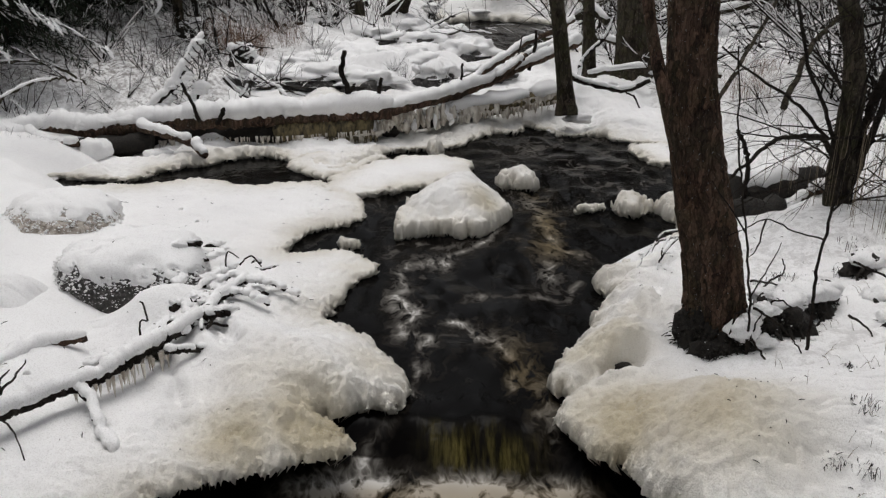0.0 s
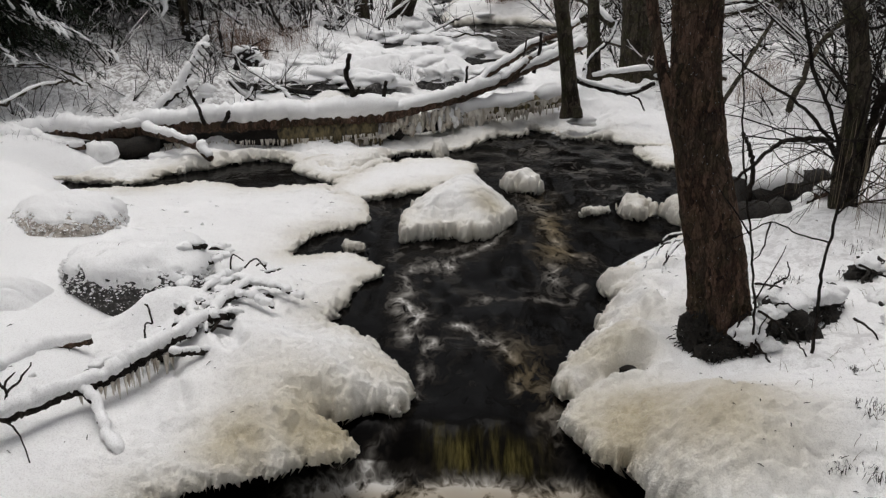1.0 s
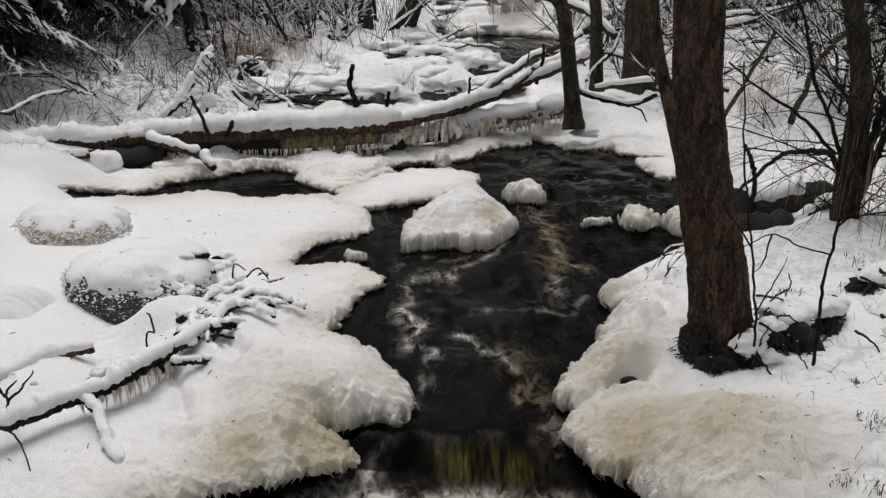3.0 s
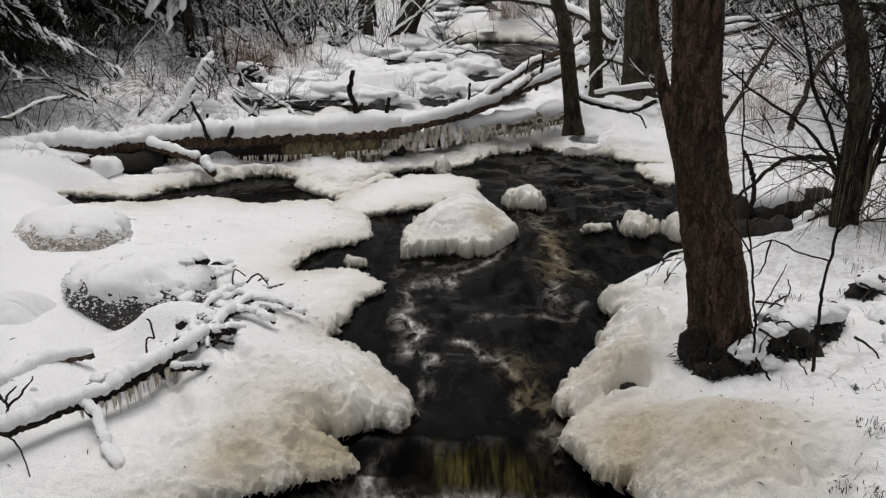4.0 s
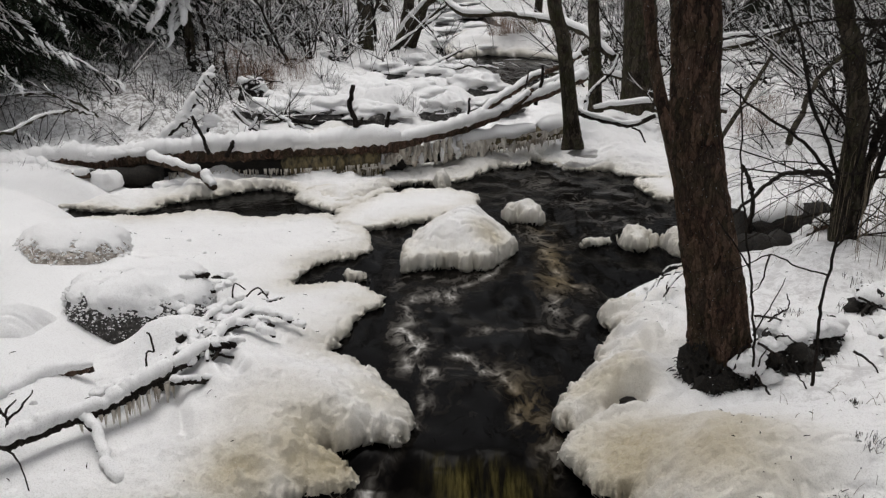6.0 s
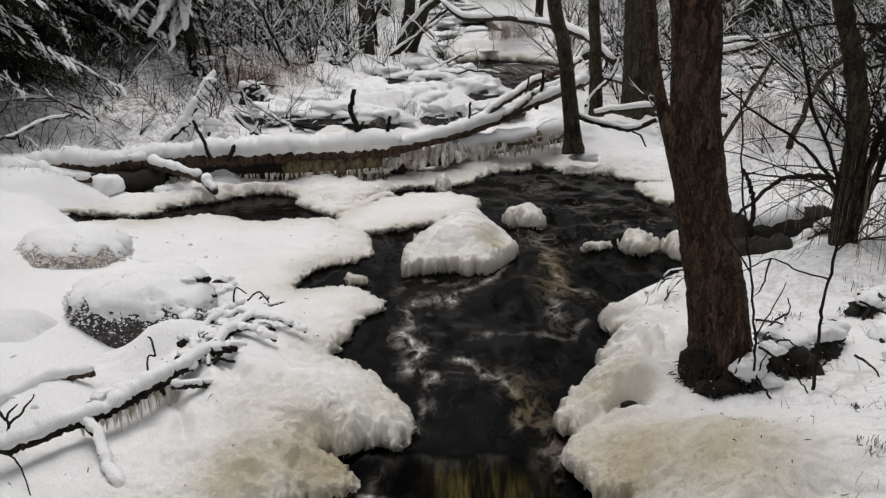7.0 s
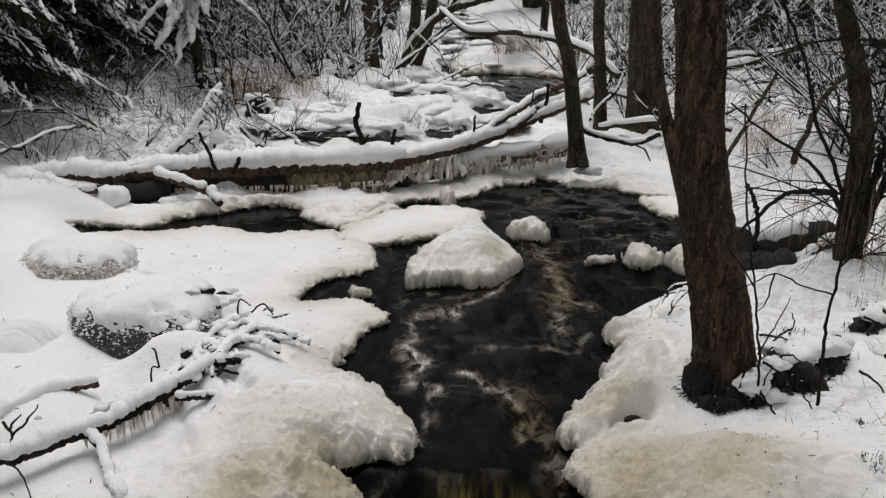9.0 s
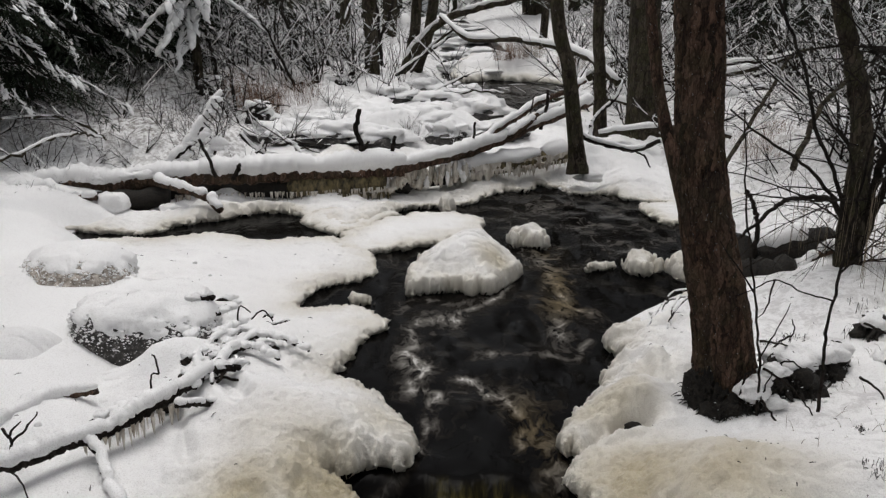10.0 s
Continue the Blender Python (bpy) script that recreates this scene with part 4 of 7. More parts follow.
def curtain(owner, points, height, rng):
    """A corrugated wall of ice hanging along a line, ragged below."""
    p = spline(points, 30)
    n, rows = len(p), 7
    t = np.arange(n)
    ph = rng.uniform(0, 50)
    fold = 0.025 * vnoise(t * 0.23 + ph, t * 0) + 0.012 * vnoise(t * 0.7 + ph, t * 0 + 4)
    drop = height * (0.8 + 0.3 * vnoise(t * 0.35 + ph, t * 0 + 8) + 0.25 * vnoise(t * 1.1, t * 0 + 2))
    drop = drop * np.clip(np.minimum(t, n - 1 - t) / (0.18 * n), 0.12, 1) ** 0.7
    front, back = [], []
    for j in range(rows):
        q = j / (rows - 1)
        for i in range(n):
            front.append((p[i][0], p[i][1] - fold[i] * (0.5 + q) - 0.03 * q * (1 - q), p[i][2] - drop[i] * q))
            back.append((p[i][0], p[i][1] + 0.05 * (1 - q) + 0.004, p[i][2] - drop[i] * q))
    acc = Acc()
    quad = [(j * n + i, j * n + i + 1, (j + 1) * n + i + 1, (j + 1) * n + i) for j in range(rows - 1) for i in range(n - 1)]
    m = n * rows
    rim = [((rows - 1) * n + i, (rows - 1) * n + i + 1, m + (rows - 1) * n + i + 1, m + (rows - 1) * n + i) for i in range(n - 1)]
    acc.add(front + back, quad + [tuple(m + k for k in f[::-1]) for f in quad] + rim)
    return part("ice_curtain", acc, ICE, owner, "ribbed curtain of brownish ice")


rng = random.Random(11)

# ---- the fallen log over the stream ----
LOG = [(-4.60, 8.42, 0.06), (-4.25, 8.47, 0.20), (-3.80, 8.54, 0.26), (-3.48, 8.58, 0.23), (-3.14, 8.63, 0.27), (-2.75, 8.68, 0.30), (-2.35, 8.72, 0.31),
       (-1.90, 8.76, 0.31), (-1.43, 8.81, 0.33), (-0.97, 8.86, 0.34), (-0.44, 8.90, 0.37)]
log = thing("fallen_log", (-2.0, 8.7, 0.1), "long fallen tree under thick snow, lying across the stream", "log", "fallen logs")
stem = branch(log, LOG, 0.095, 0.08, rng, 0.13, BARK, "trunk", 14, 14, cover=1.0)
clots = Acc()
for k in range(70):
    q = spline(LOG, 12)[rng.randint(4, 106)]
    w = rng.choice((0.03, 0.04, 0.055, 0.07))
    blob(clots, q + [rng.uniform(-0.05, 0.05), -0.035 - 0.3 * w + rng.uniform(0, 0.10), 0.10 - rng.uniform(0, 0.05)], (w * rng.uniform(1.0, 2.2), w, w * 0.7), 0.35, rng.uniform(0, 99), 9)
tagged(part("clotted_snow", clots, SNOW, stem), "clotted snow drooping from the trunk", kind="stuff")
branch(log, [(-0.47, 8.90, 0.37), (-0.14, 9.12, 0.41), (0.23, 9.34, 0.46), (0.61, 9.56, 0.55), (1.01, 9.78, 0.69), (1.45, 10.0, 0.83), (1.75, 10.2, 0.92)], 0.065, 0.042, rng, 0.08, BARK, "trunk", 12, 10)
branch(log, [(0.36, 9.4, 0.50), (0.67, 9.6, 0.73), (0.88, 9.8, 0.82), (1.09, 10.0, 0.94), (1.43, 10.2, 1.04), (1.7, 10.4, 1.15)], 0.045, 0.028, rng, 0.035, BARK, "limb")
branch(log, [(0.72, 9.58, 0.59), (0.95, 9.7, 0.74), (1.11, 9.85, 0.82), (1.46, 10.1, 0.93), (1.7, 10.2, 1.0)], 0.04, 0.028, rng, 0.035, BARK, "limb")
branch(log, [(-4.02, 8.40, 0.27), (-3.8, 8.27, 0.18), (-3.6, 8.15, 0.20), (-3.4, 8.1, 0.22)], 0.045, 0.028, rng, 0.05, BARK, "limb")
branch(log, [(-2.95, 8.55, 0.28), (-2.58, 8.27, 0.27), (-2.33, 8.13, 0.22), (-2.16, 7.98, 0.13)], 0.045, 0.035, rng, 0.05, BARK, "limb", n=12)
branch(log, [(-0.95, 8.84, 0.38), (-0.86, 8.85, 0.60), (-0.92, 8.86, 0.77), (-0.88, 8.86, 1.0)], 0.035, 0.022, rng, 0, TWIG, "stub", label="dark upright broken stub")
branch(log, [(-0.88, 8.85, 0.55), (-0.82, 8.84, 0.61), (-0.79, 8.84, 0.67)], 0.025, 0.012, rng, 0, TWIG, "stub")
branch(log, [(-0.57, 8.88, 0.42), (-0.54, 8.88, 0.6), (-0.51, 8.88, 0.72)], 0.02, 0.02, rng, 0, TWIG, "stub")
branch(log, [(0.32, 9.36, 0.5), (0.33, 9.35, 0.64), (0.34, 9.35, 0.80)], 0.016, 0.012, rng, 0, TWIG, "stub")
branch(log, [(-2.36, 8.6, 0.33), (-2.39, 8.55, 0.5), (-2.47, 8.5, 0.74)], 0.02, 0.016, rng, 0, TWIG, "stub")
branch(log, [(-2.18, 8.62, 0.30), (-2.12, 8.58, 0.40), (-2.09, 8.55, 0.47)], 0.025, 0.02, rng, 0, TWIG, "stub")
branch(log, [(1.12, 9.82, 0.65), (1.18, 9.85, 0.89), (1.19, 9.85, 1.10)], 0.022, 0.015, rng, 0.0, TWIG, "stub")
branch(log, [(0.95, 9.75, 0.70), (1.0, 9.75, 0.9), (1.02, 9.72, 1.05)], 0.012, 0.008, rng, 0.0, TWIG, "stub")

dam = thing("mossy_log", (-1.8, 8.8, 0.1), "old mossy dam log with icicles under the fallen tree, shaded gaps filled near-black", "log", "fallen logs")
# near-black stretch for the shaded gap left of the mossy log
branch(dam, [(-3.7, 8.82, 0.10), (-3.0, 8.86, 0.11), (-2.2, 8.90, 0.12), (-1.5, 8.92, 0.15)], 0.12, 0.12, rng, 0, SOIL_SHADE, "trunk", 18, 8, 0.02)
branch(dam, [(-1.62, 8.83, 0.17), (-1.2, 8.84, 0.18), (-0.9, 8.87, 0.19), (-0.62, 8.92, 0.20)], 0.125, 0.11, rng, 0, MOSSLOG, "trunk", 18, 8, 0.02)
icicles(dam, [(-3.4, 8.62, 0.10), (-2.2, 8.68, 0.14), (-1.4, 8.71, 0.16), (-0.6, 8.78, 0.20)], 150, 0.12, rng)
# near-black backing that darkens the gap behind the ice columns
branch(dam, [(-0.72, 9.02, 0.14), (-0.3, 9.22, 0.18), (0.1, 9.42, 0.22)], 0.11, 0.10, rng, 0, SOIL_SHADE, "trunk", 14, 6, 0.02)
drape = thing("ice_drapery", (-0.2, 9.05, 0.1), "white ice columns frozen under the fallen log", "ice")
for k in range(80):
    s = rng.random()
    tall = rng.uniform(0.03, 0.09)
    acc = Acc()
    blob(acc, (-0.66 + 0.95 * s, 8.93 + 0.42 * s + rng.uniform(-0.06, 0.06), 0.09 + tall + rng.uniform(0, 0.10 + 0.06 * s)), (rng.uniform(0.018, 0.045), 0.035, tall), 0.6, k * 3.7, 9)
    part("ice_column", acc, rng.choice((ICE, ICE, SNOW)), drape)
curtain(dam, [(-1.25, 8.74, 0.12), (-0.95, 8.76, 0.13), (-0.50, 8.82, 0.18)], 0.12, rng)
icicles(dam, [(-1.3, 8.71, 0.12), (-0.6, 8.78, 0.14)], 60, 0.12, rng, MOSSLOG)

sill = thing("snowy_log", (0.8, 9.6, 0.2), "low snow-capped log with a curtain of ice", "log", "fallen logs")
branch(sill, [(0.05, 9.42, 0.22), (0.40, 9.50, 0.26), (0.87, 9.62, 0.30), (1.45, 9.85, 0.36)], 0.10, 0.09, rng, 0.07, MOSSLOG, "trunk", 12, 8)
curtain(sill, [(0.02, 9.33, 0.27), (0.40, 9.41, 0.31), (0.87, 9.53, 0.35), (1.45, 9.75, 0.41)], 0.19, rng)
icicles(sill, [(0.05, 9.31, 0.20), (0.40, 9.38, 0.24), (0.87, 9.50, 0.28), (1.45, 9.72, 0.33)], 90, 0.12, rng)

snag = thing("leaning_snag", (-2.95, 8.9, 0.3), "broken leaning branch thickly covered with snow", "branch", "fallen logs")
branch(snag, [(-2.98, 8.88, 0.36), (-2.71, 8.95, 0.60), (-2.55, 9.0, 0.83), (-2.45, 9.05, 1.02), (-2.36, 9.1, 1.12)], 0.036, 0.02, rng, 0.065, TWIG, n=12, cover=1.0)
branch(snag, [(-2.58, 9.0, 0.34), (-2.45, 9.0, 0.53), (-2.36, 9.0, 0.64)], 0.03, 0.02, rng, 0.05, TWIG, n=12)
for k in range(13):
    s = (k + rng.random()) / 13
    x, z = -2.93 + 0.55 * s, 0.40 + 0.72 * s
    branch(snag, [(x, 8.98, z), (x + 0.05, 8.95, z - 0.05), (x + 0.07 + 0.06 * rng.random(), 8.93, z - 0.09 - 0.07 * rng.random())], 0.009, 0.005, rng, 0.0, TWIG, "twig", 6, 5)
clots = Acc()
lumps_along(clots, [(-2.96, 8.9, 0.36), (-2.70, 8.93, 0.58), (-2.53, 8.97, 0.80), (-2.40, 9.04, 1.05)], 0.02, 0.028, rng)
lumps_along(clots, [(-2.85, 8.9, 0.36), (-2.62, 8.93, 0.58), (-2.47, 8.96, 0.78)], 0.02, 0.03, rng)
lumps_along(clots, [(-2.58, 8.98, 0.34), (-2.45, 8.98, 0.53), (-2.36, 8.98, 0.64)], 0.02, 0.045, rng)
tagged(part("clotted_snow", clots, SNOW, snag), "clotted snow on the broken branch", kind="stuff")

# snow pillows on the log's foot
for c, r in [((-3.30, 8.2, 0.14), (0.17, 0.13, 0.12)), ((-3.55, 8.25, 0.10), (0.14, 0.12, 0.08)), ((-4.2, 8.3, 0.25), (0.2, 0.15, 0.15)), ((-2.7, 8.3, 0.06), (0.16, 0.1, 0.07))]:
    acc = Acc()
    blob(acc, c, r, 0.25, c[0])
    lump = thing("snow_pillow", c, "rounded pillow of snow against the fallen log", "snow", "snow pillows")
    part("snow", acc, SNOW, lump)

# ---- the branch pile on the ice shelf ----
pile = thing("fallen_branch", (-1.4, 3.9, 0.2), "forked fallen branch buried in snow on the ice shelf", "branch", "branches on the ice")
SN = 0.022
for pts, r0, r1, sn in [
    ([(-2.25, 3.10, 0.20), (-2.0, 3.18, 0.22), (-1.85, 3.25, 0.22), (-1.71, 3.35, 0.24), (-1.55, 3.48, 0.25), (-1.44, 3.62, 0.27), (-1.33, 3.81, 0.28)], 0.03, 0.036, 0.042),
    ([(-1.33, 3.81, 0.28), (-1.23, 4.08, 0.27), (-1.18, 4.42, 0.25), (-1.10, 4.71, 0.22)], 0.032, 0.016, 0.032),
    ([(-1.65, 3.46, 0.25), (-1.54, 3.36, 0.21), (-1.44, 3.21, 0.15), (-1.34, 3.08, 0.11)], 0.022, 0.016, 0.032),
    ([(-1.62, 3.62, 0.24), (-1.49, 3.78, 0.25), (-1.36, 3.87, 0.26)], 0.015, 0.015, 0.025),
    ([(-1.33, 3.89, 0.26), (-1.23, 4.06, 0.24), (-1.13, 4.24, 0.18)], 0.018, 0.012, SN),
    ([(-1.30, 3.72, 0.26), (-1.19, 3.78, 0.24), (-1.09, 3.90, 0.18)], 0.018, 0.012, SN),
    ([(-1.28, 3.92, 0.26), (-1.20, 4.16, 0.24), (-1.08, 4.33, 0.20)], 0.016, 0.01, SN),
    ([(-1.19, 4.42, 0.24), (-1.09, 4.48, 0.24), (-0.92, 4.40, 0.20)], 0.016, 0.01, SN),
    ([(-1.26, 4.04, 0.24), (-1.33, 4.21, 0.24), (-1.36, 4.40, 0.24), (-1.29, 4.69, 0.25), (-1.22, 4.95, 0.22)], 0.016, 0.01, SN),
    ([(-1.10, 4.71, 0.22), (-0.95, 4.65, 0.22), (-0.78, 4.55, 0.18)], 0.012, 0.007, 0.02),
    ([(-1.50, 4.65, 0.22), (-1.46, 4.87, 0.25), (-1.37, 5.01, 0.25), (-1.36, 5.30, 0.20)], 0.012, 0.007, 0.022),
    ([(-1.31, 4.59, 0.22), (-1.20, 4.72, 0.24), (-1.06, 4.67, 0.23), (-0.88, 4.73, 0.17)], 0.012, 0.007, 0.022),
]:
    arm = branch(pile, pts, r0, r1, rng, sn, TWIG, k=8, n=12, wobble=0.009, cover=1.0 if r0 > 0.02 else 0.85)
    clots = Acc()
    if pts[0][0] == -1.65 or r0 > 0.017:
        continue
    lumps_along(clots, spline(pts, 10), np.linspace(r0, r1, 10 * (len(pts) - 1) + 1)[:len(spline(pts, 10))], sn * 0.95, rng)
    if clots.v:
        tagged(part("clotted_snow", clots, SNOW, arm), "clotted snow on the bough", kind="stuff")
for _ in range(14):
    s = rng.random()
    b = np.array([-1.32 + 0.3 * s, 3.85 + 0.95 * s, 0.25]) + [rng.uniform(-0.1, 0.12), rng.uniform(-0.12, 0.12), 0]
    a = rng.uniform(0, 6.28)
    ln = rng.uniform(0.1, 0.26)
    tip = b + [ln * math.cos(a), ln * math.sin(a), rng.uniform(-0.12, 0.03)]
    branch(pile, [b, (b + tip) / 2 + [0, 0, rng.uniform(0, 0.04)], tip], 0.009, 0.004, rng, rng.choice((0.0, 0.0, 0.012, 0.018)), TWIG, "twig", 6, 7, 0.004)
for pts in ([(-1.25, 4.78, 0.24), (-1.25, 4.88, 0.33), (-1.18, 4.86, 0.30)], [(-1.17, 4.82, 0.27), (-1.10, 4.84, 0.32), (-1.02, 4.80, 0.25)],
            [(-1.47, 3.87, 0.22), (-1.47, 3.90, 0.33), (-1.43, 3.90, 0.34)], [(-1.43, 3.90, 0.34), (-1.45, 3.92, 0.42), (-1.47, 3.93, 0.43)]):
    branch(pile, pts, 0.006, 0.004, rng, 0, TWIG, "twig", 6, 6, 0.002)
icicles(pile, [(-1.60, 3.42, 0.24), (-1.45, 3.58, 0.25), (-1.33, 3.76, 0.26)], 40, 0.13, rng)

low = thing("fallen_branch", (-2.0, 3.9, 0.15), "snow-topped fallen branch with a bare dark flank", "branch", "branches on the ice")
branch(low, [(-2.35, 3.35, 0.15), (-2.18, 3.54, 0.18), (-2.08, 3.70, 0.19), (-2.02, 3.86, 0.19), (-1.94, 3.97, 0.18), (-1.82, 4.06, 0.17)], 0.035, 0.022, rng, 0.05, BARK, cover=1.0)
branch(low, [(-2.02, 3.86, 0.18), (-2.12, 3.95, 0.2), (-2.25, 4.0, 0.18)], 0.02, 0.015, rng, 0.03, BARK)
wisp = thing("bare_twig", (-1.9, 3.3, 0.2), "thin dry twig poking through the snow", "twig", "branches on the ice")
for pts in ([(-2.0, 3.44, 0.28), (-1.92, 3.35, 0.26), (-1.88, 3.23, 0.22), (-1.79, 3.14, 0.20), (-1.68, 3.0, 0.14)], [(-1.92, 3.35, 0.26), (-1.85, 3.38, 0.33), (-1.82, 3.42, 0.38)],
            [(-1.95, 3.38, 0.27), (-1.9, 3.42, 0.33)]):
    branch(wisp, pts, 0.007, 0.003, rng, 0.0, TWIG, "twig", 5, 5, 0.005)

# ---- boulders ----
def boulder(c, r, seed, lean, text, stuff, cap_depth=0.045, frost=7000):
    """A stone whose snow cap follows its shape and ends in a ragged line; lean: how far the cap reaches down to (x, y)."""
    stone, cap, rime, n = [], [], [], 44
    for i in range(n + 1):
        for j in range(2 * n):
            th, ph = math.pi * i / n, math.pi * j / n
            d = Vector((math.sin(th) * math.cos(ph), math.sin(th) * math.sin(ph), math.cos(th)))
            w = Vector((seed, 0, 0))
            k = 1 + 0.16 * noise.noise(d * 1.4 + w) + 0.05 * noise.noise(d * 4 + w) + 0.022 * noise.noise(d * 11 + w) + 0.016 * noise.noise(d * 23 + w)
            k /= (abs(d.x) ** 3 + abs(d.y) ** 3 + abs(d.z) ** 3) ** 0.22
            edge = d.z + lean[0] * d.x + lean[1] * d.y + 0.22 * noise.noise(d * 3.2 + w) + 0.28 * noise.noise(d * 9 + w) + 0.16 * noise.noise(d * 20 + w)
            grow = cap_depth * float(smooth(0.38, 0.68, edge)) - 0.012 + 0.006 * noise.noise(d * 6 - w)
            if -0.5 < edge < 0.5 and 0 < i < n:
                rime.append((len(stone), edge))
            stone.append((c[0] + d.x * r[0] * k, c[1] + d.y * r[1] * k, c[2] + d.z * r[2] * k))
            cap.append((stone[-1][0] + d.x * grow, stone[-1][1] + d.y * grow, stone[-1][2] + d.z * grow))
    faces = [(i * 2 * n + j, (i + 1) * 2 * n + j, (i + 1) * 2 * n + (j + 1) % (2 * n), i * 2 * n + (j + 1) % (2 * n)) for i in range(n) for j in range(2 * n)]
    rock = thing("boulder", c, text, "boulder", "boulders in the ice")
    for name, verts, mat in (("rock", stone, stuff), ("snow_cap", cap, SNOW)):
        acc = Acc()
        acc.add(verts, faces)
        part(name, acc, mat, rock)
    grains, dice = Acc(), random.Random(int(seed))
    for _ in range(frost):
        at, edge = dice.choice(rime)
        if dice.random() > 0.10 + float(smooth(-0.15, 0.45, edge)):
            continue
        o, w = stone[at], dice.uniform(0.0015, 0.004) * (1 + 1.2 * float(smooth(0.05, 0.45, edge)))
        o = [o[k] + dice.uniform(-0.016, 0.016) for k in range(3)]
        blob(grains, o, (w * dice.uniform(0.8, 1.8), w, w * dice.uniform(0.6, 1.0)), 0.5, dice.uniform(0, 99), 5)
    tagged(part("frost", grains, SNOW, rock, "grains of frost clinging to the flank"), kind="stuff")


boulder((-1.86, 4.94, 0.11), (0.47, 0.40, 0.27), 3.0, (0.16, 0.12), "rounded boulder with frosted dark flank under a snow cap", ROCK)
boulder((-2.66, 5.82, 0.15), (0.39, 0.38, 0.25), 8.0, (0.12, 0.30), "low boulder with a frosted brown flank and a smooth snow cap", FROSTED, 0.03, 5000)

# ---- round the alder's foot ----
roots = thing("root_tangle", (1.4, 3.9, 0.15), "dark mossy root tangle at the alder's foot", "roots")
for k in range(70):
    a = rng.uniform(-3.4, 0.2)
    r = rng.uniform(0.15, 0.30)
    b = np.array([1.46 + 0.13 * math.cos(a), 4.0 + 0.11 * math.sin(a), rng.uniform(0.24, 0.42)])
    e = np.array([1.44 + r * math.cos(a), 3.98 + r * math.sin(a), rng.uniform(0.05, 0.14)])
    branch(roots, [b, (b + e) / 2 + [0, 0, -0.04], e], rng.choice((0.006, 0.008, 0.01, 0.03)), 0.005, rng, 0, SOIL_SHADE, "root", 6, 5, 0.014)
for c, r in [((1.31, 3.94, 0.18), (0.09, 0.10, 0.17)), ((1.44, 3.83, 0.15), (0.16, 0.07, 0.13)), ((1.58, 3.86, 0.18), (0.1, 0.07, 0.15))]:
    acc = Acc()
    blob(acc, c, r, 0.5, c[0] * 7)
    part("peat", acc, SOIL_SHADE, roots)
def mossy(owner, c, r, count, dice):
    """Hairs of moss and rootlets, with grains of snow caught in them, on a lump of peat."""
    hair, grains = Acc(), Acc()
    for _ in range(count):
        d = np.array([dice.gauss(0, 1), -abs(dice.gauss(0, 1)), dice.gauss(0.1, 0.8)])
        d /= np.linalg.norm(d)
        b = np.array(c) + d * np.array(r) * dice.uniform(0.85, 1.05)
        e = b + d * dice.uniform(0.01, 0.03) + [dice.uniform(-0.025, 0.025), 0, dice.uniform(-0.04, 0.005)]
        tube(hair, [b, (b + e) / 2 + [0, 0, 0.006], e], (0.004, 0.0028, 0.0008), 4)
        if dice.random() < 0.10:
            w = dice.uniform(0.0015, 0.0035)
            blob(grains, e, (w * dice.uniform(1, 2), w, w * 0.7), 0.5, dice.uniform(0, 99), 5)
    tagged(part("moss_hair", hair, SOIL_SHADE, owner), "ragged hairs of dark moss", kind="stuff")
    tagged(part("caught_snow", grains, SNOW, owner), "grains of snow caught in moss", kind="stuff")


for c, r in [((1.31, 3.94, 0.20), (0.11, 0.11, 0.19)), ((1.44, 3.83, 0.16), (0.18, 0.09, 0.15)), ((1.58, 3.86, 0.19), (0.12, 0.09, 0.16))]:
    mossy(roots, c, r, 260, random.Random(int(c[0] * 100)))
fringe = Acc()
for k in range(420):
    c, r = rng.choice([((1.31, 3.94, 0.18), (0.10, 0.11, 0.17)), ((1.44, 3.83, 0.15), (0.17, 0.08, 0.13)), ((1.58, 3.86, 0.18), (0.11, 0.08, 0.15))])
    d = np.array([rng.gauss(0, 1), -abs(rng.gauss(0, 1)), rng.gauss(0.2, 0.8)])
    d /= np.linalg.norm(d)
    b = np.array(c) + d * np.array(r) * 0.9
    e = b + d * rng.uniform(0.01, 0.035) + [rng.uniform(-0.02, 0.02), 0, rng.uniform(-0.015, 0.01)]
    tube(fringe, [b, (b + e) / 2 + [0, 0, 0.004], e], (0.005, 0.0035, 0.001), 4)
tagged(part("moss_fringe", fringe, SOIL_SHADE, roots), "ragged fringe of dark moss and rootlets", kind="stuff")
for c, r in [((1.53, 3.80, 0.32), (0.075, 0.055, 0.055)), ((1.64, 3.84, 0.41), (0.07, 0.05, 0.035)), ((1.64, 3.79, 0.26), (0.06, 0.04, 0.035)), ((1.57, 3.82, 0.36), (0.05, 0.05, 0.035))]:
    acc = Acc()
    blob(acc, c, r, 0.4, c[0] * 5, 18)
    part("snow_cap", acc, SNOW, roots, "small cushion of snow")
